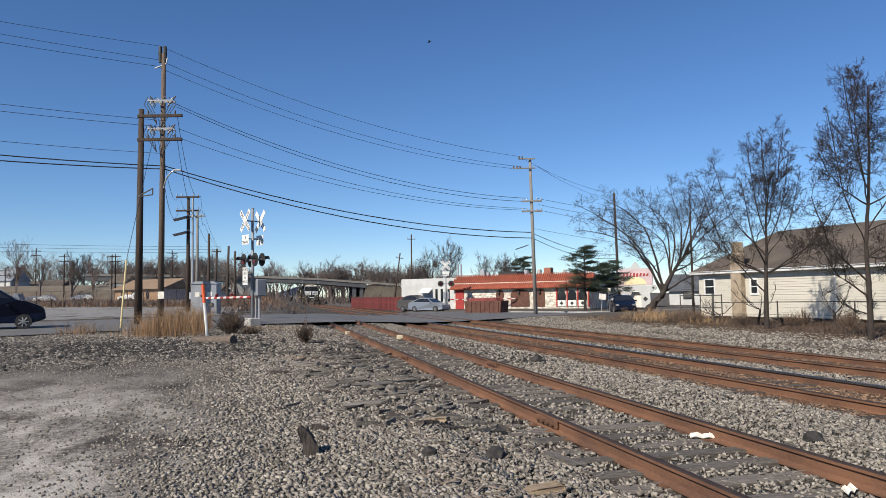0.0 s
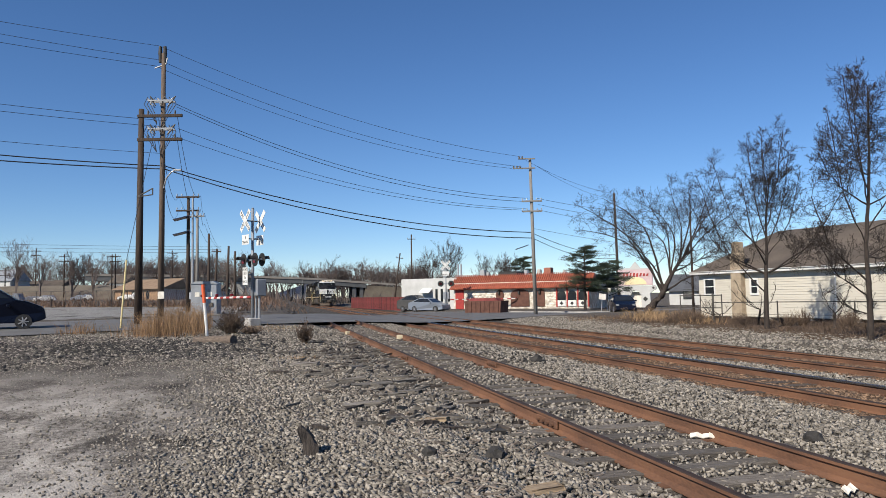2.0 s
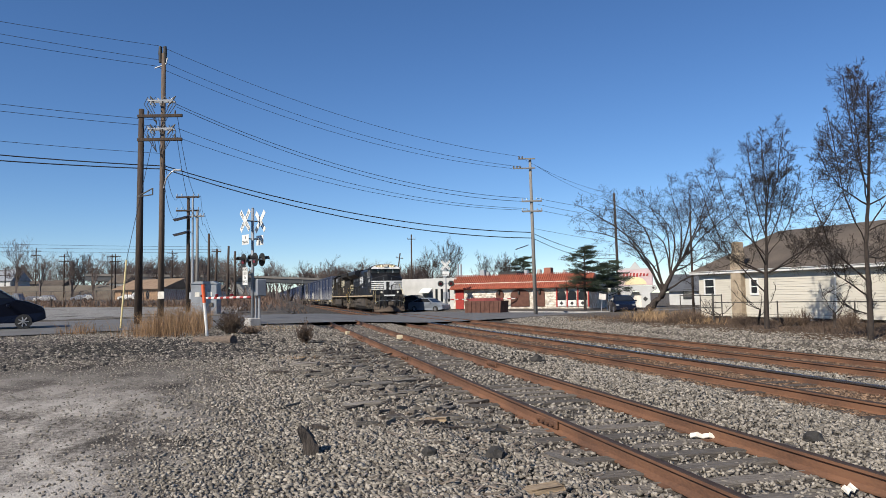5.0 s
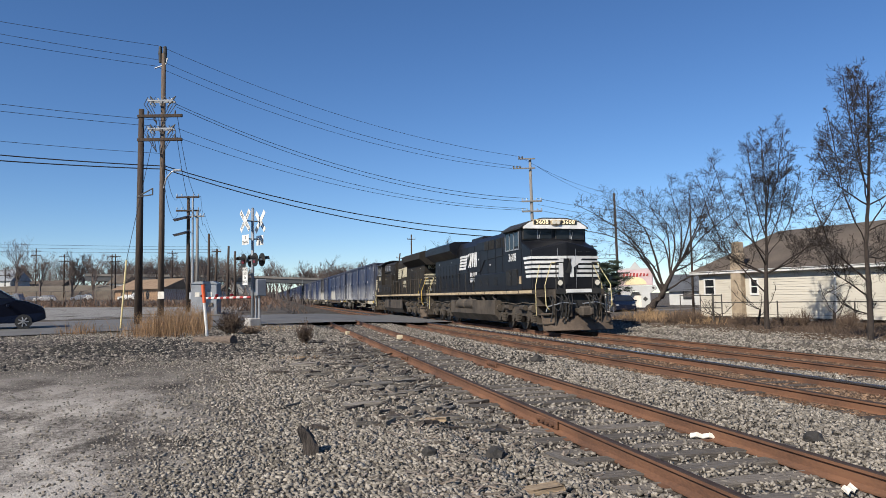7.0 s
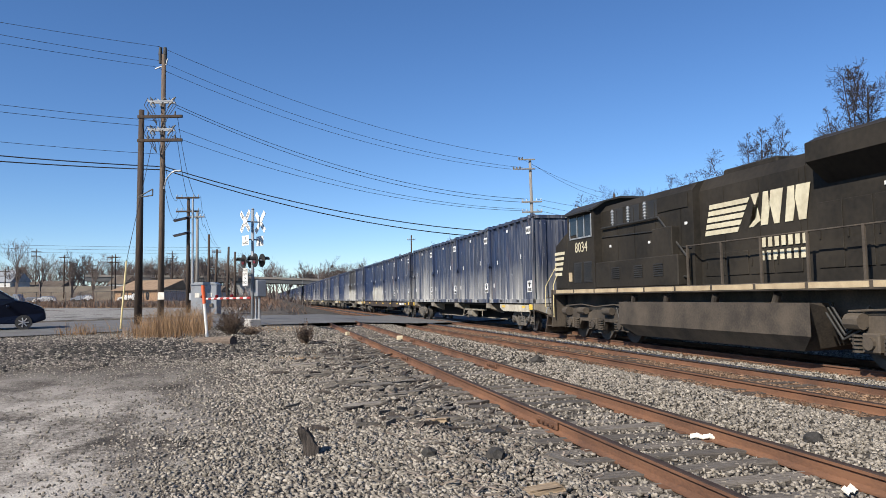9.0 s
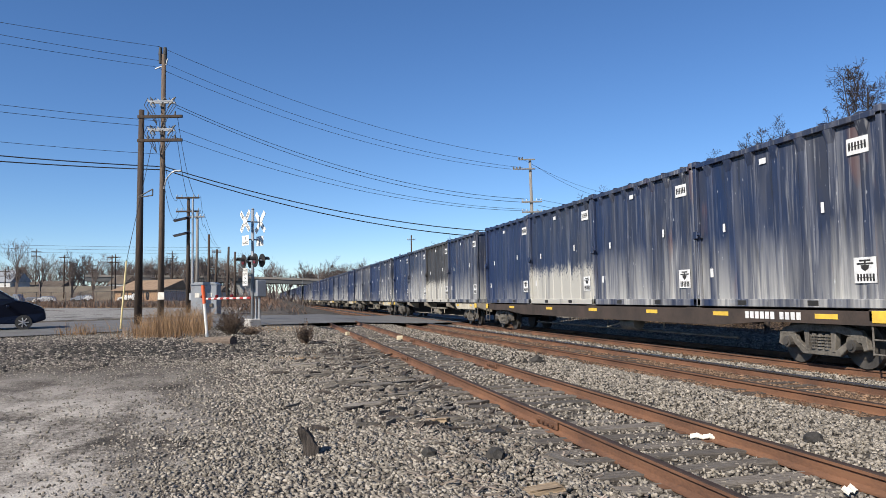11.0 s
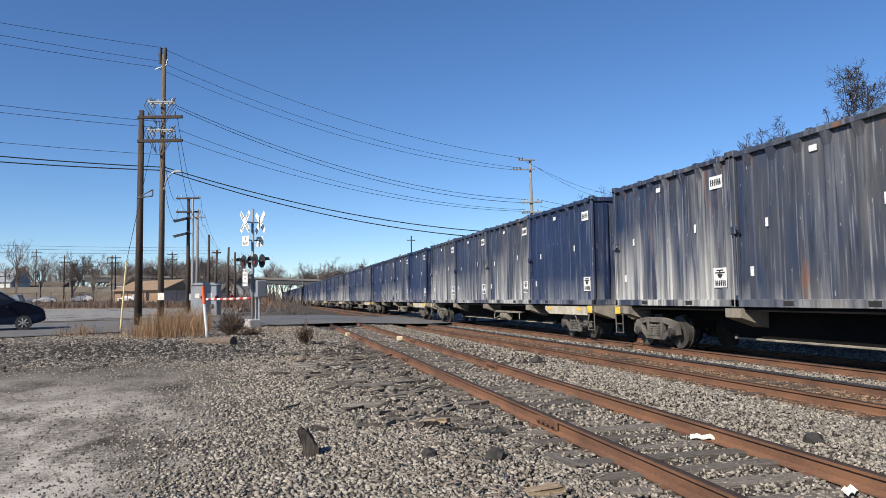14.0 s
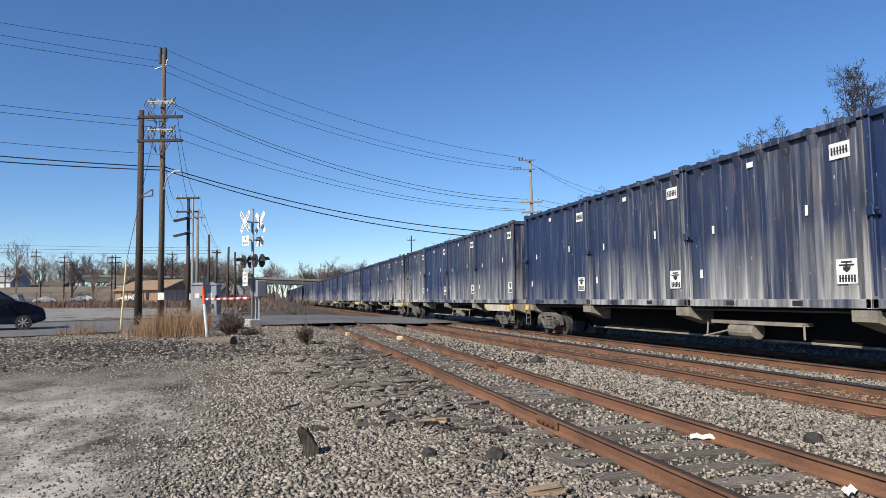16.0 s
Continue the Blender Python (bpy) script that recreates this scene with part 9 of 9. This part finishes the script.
utility_pole(23.0, 125, -0.2, 9.5, 7.5, 0, [(8.6, 0.6, -14)], label="leaning thin utility pole beyond the fence")
utility_pole(25.2, 120, -0.2, 12.3, 0.3, 0, [(11.5, 0.7, -14)], label="thin utility pole beyond the fence")
pole_hardware()
wires()
crossing_signal(-0.28, 33.05, 0.33, -63, 5.25, 6.7, 176, out=0.36, notice=True)
crossing_signal(18.7, 71.8, -0.16, -20, 5.4, 7.0, 5)
relay_cabinet()
hatchback(-9.2, 35.5, 0.42, 14, "dark navy hatchback waiting at the crossing", M["car_navy"], tall=1.3)
bare_tree(18.55, 23.3, -0.15, "slim bare tree on the brushy bank", 5, [(0, 0), (0.02, 1.6), (0.1, 3.0), (0.15, 4.4), (0.35, 6.0)], 0.1,
          [((1, 2), (-2.35, 6.2)), ((2, 3), (-1.5, 6.9)), ((2, 3), (-0.75, 7.3)), ((3, 4), (0.2, 7.6)), ((3, 4), (0.75, 7.8)), ((2, 3), (1.35, 7.1)), ((2, 3), (2.0, 6.4)), ((1, 2), (2.5, 5.2)),
           ((1, 2), (-2.5, 5.0)), ((1, 2), (-1.9, 4.0)), ((1, 2), (1.8, 3.9)), ((3, 4), (-0.2, 7.0)), ((2, 3), (1.0, 6.0)), ((1, 2), (-1.2, 5.7))], 1.05, 1.2)
bare_tree(17.3, 17.35, -0.15, "tall bare tree on the brushy bank", 8, [(0, 0), (0.06, 1.5), (0.05, 3.0), (0.2, 4.6), (0.3, 6.4), (0.35, 7.6)], 0.09,
          [((1, 2), (-1.75, 4.4)), ((2, 3), (-1.7, 5.6)), ((2, 3), (-1.3, 6.7)), ((2, 3), (-0.75, 7.5)), ((3, 4), (-0.2, 8.2)), ((4, 5), (0.35, 8.4)), ((3, 4), (0.9, 8.0)), ((2, 3), (1.5, 7.2)),
           ((2, 3), (2.0, 6.2)), ((2, 3), (2.2, 5.1)), ((1, 2), (1.7, 4.0)), ((1, 2), (-1.4, 3.1)), ((3, 4), (-0.9, 6.2)), ((3, 4), (1.0, 6.6)), ((1, 2), (1.2, 2.8))], 0.95, 1.2)
bare_tree(22.0, 38.2, -0.1, "old leaning bare tree with a wide tangled crown", 13, [(-0.1, 0), (0.35, 0.7), (1.0, 1.4), (1.4, 2.1), (2.0, 3.1), (2.8, 4.2)], 0.27,
          [((2, 3), (0.0, 4.2), (-1.6, 5.8), (-3.8, 7.1)), ((2, 3), (0.3, 3.6), (-1.6, 4.9), (-3.8, 5.4)), ((3, 4), (1.4, 4.5), (0.3, 5.6), (-1.4, 6.3)), ((4, 5), (2.4, 5.2), (2.1, 6.6), (1.7, 8.1)),
           ((4, 5), (3.2, 5.6), (3.6, 7.0), (4.1, 8.5)), ((4, 5), (3.8, 5.0), (5.0, 5.9), (6.0, 6.5)), ((2, 3), (2.8, 2.5), (4.4, 2.9), (6.0, 3.7)), ((3, 4), (3.2, 3.4), (4.6, 4.2), (5.9, 4.9)),
           ((3, 4), (1.6, 5.0), (0.9, 6.2), (0.4, 7.4)), ((4, 5), (2.9, 5.9), (2.9, 7.0), (2.8, 8.0)), ((2, 3), (0.4, 5.0), (-0.8, 6.4), (-2.3, 7.3)), ((4, 5), (3.9, 6.0), (4.6, 7.0), (5.0, 7.8)), ((2, 3), (-0.2, 3.9), (-1.2, 5.2), (-2.8, 6.2)), ((3, 4), (1.9, 4.6), (1.3, 6.0), (-0.4, 7.2))], 1.5, 1.7)
siding_house()
restaurant()
white_annex()
red_fence()
overpass()
yard()
patches()
right_side()
build_woods()
build_grass()
shrub(1.32, 21.8, 0.2, 0.38, 0.85, "small dark leafy weed in the gravel", 1, n=50, leaves=5)
shrub(-0.95, 27.3, 0.28, 0.75, 1.25, "dark brown twiggy shrub by the signal", 2, n=110, leaves=4)
shrub(-0.3, 26.8, 0.28, 0.5, 0.4, "dark brown twiggy shrub by the signal", 3, n=60, leaves=3)
clutter()
motions()
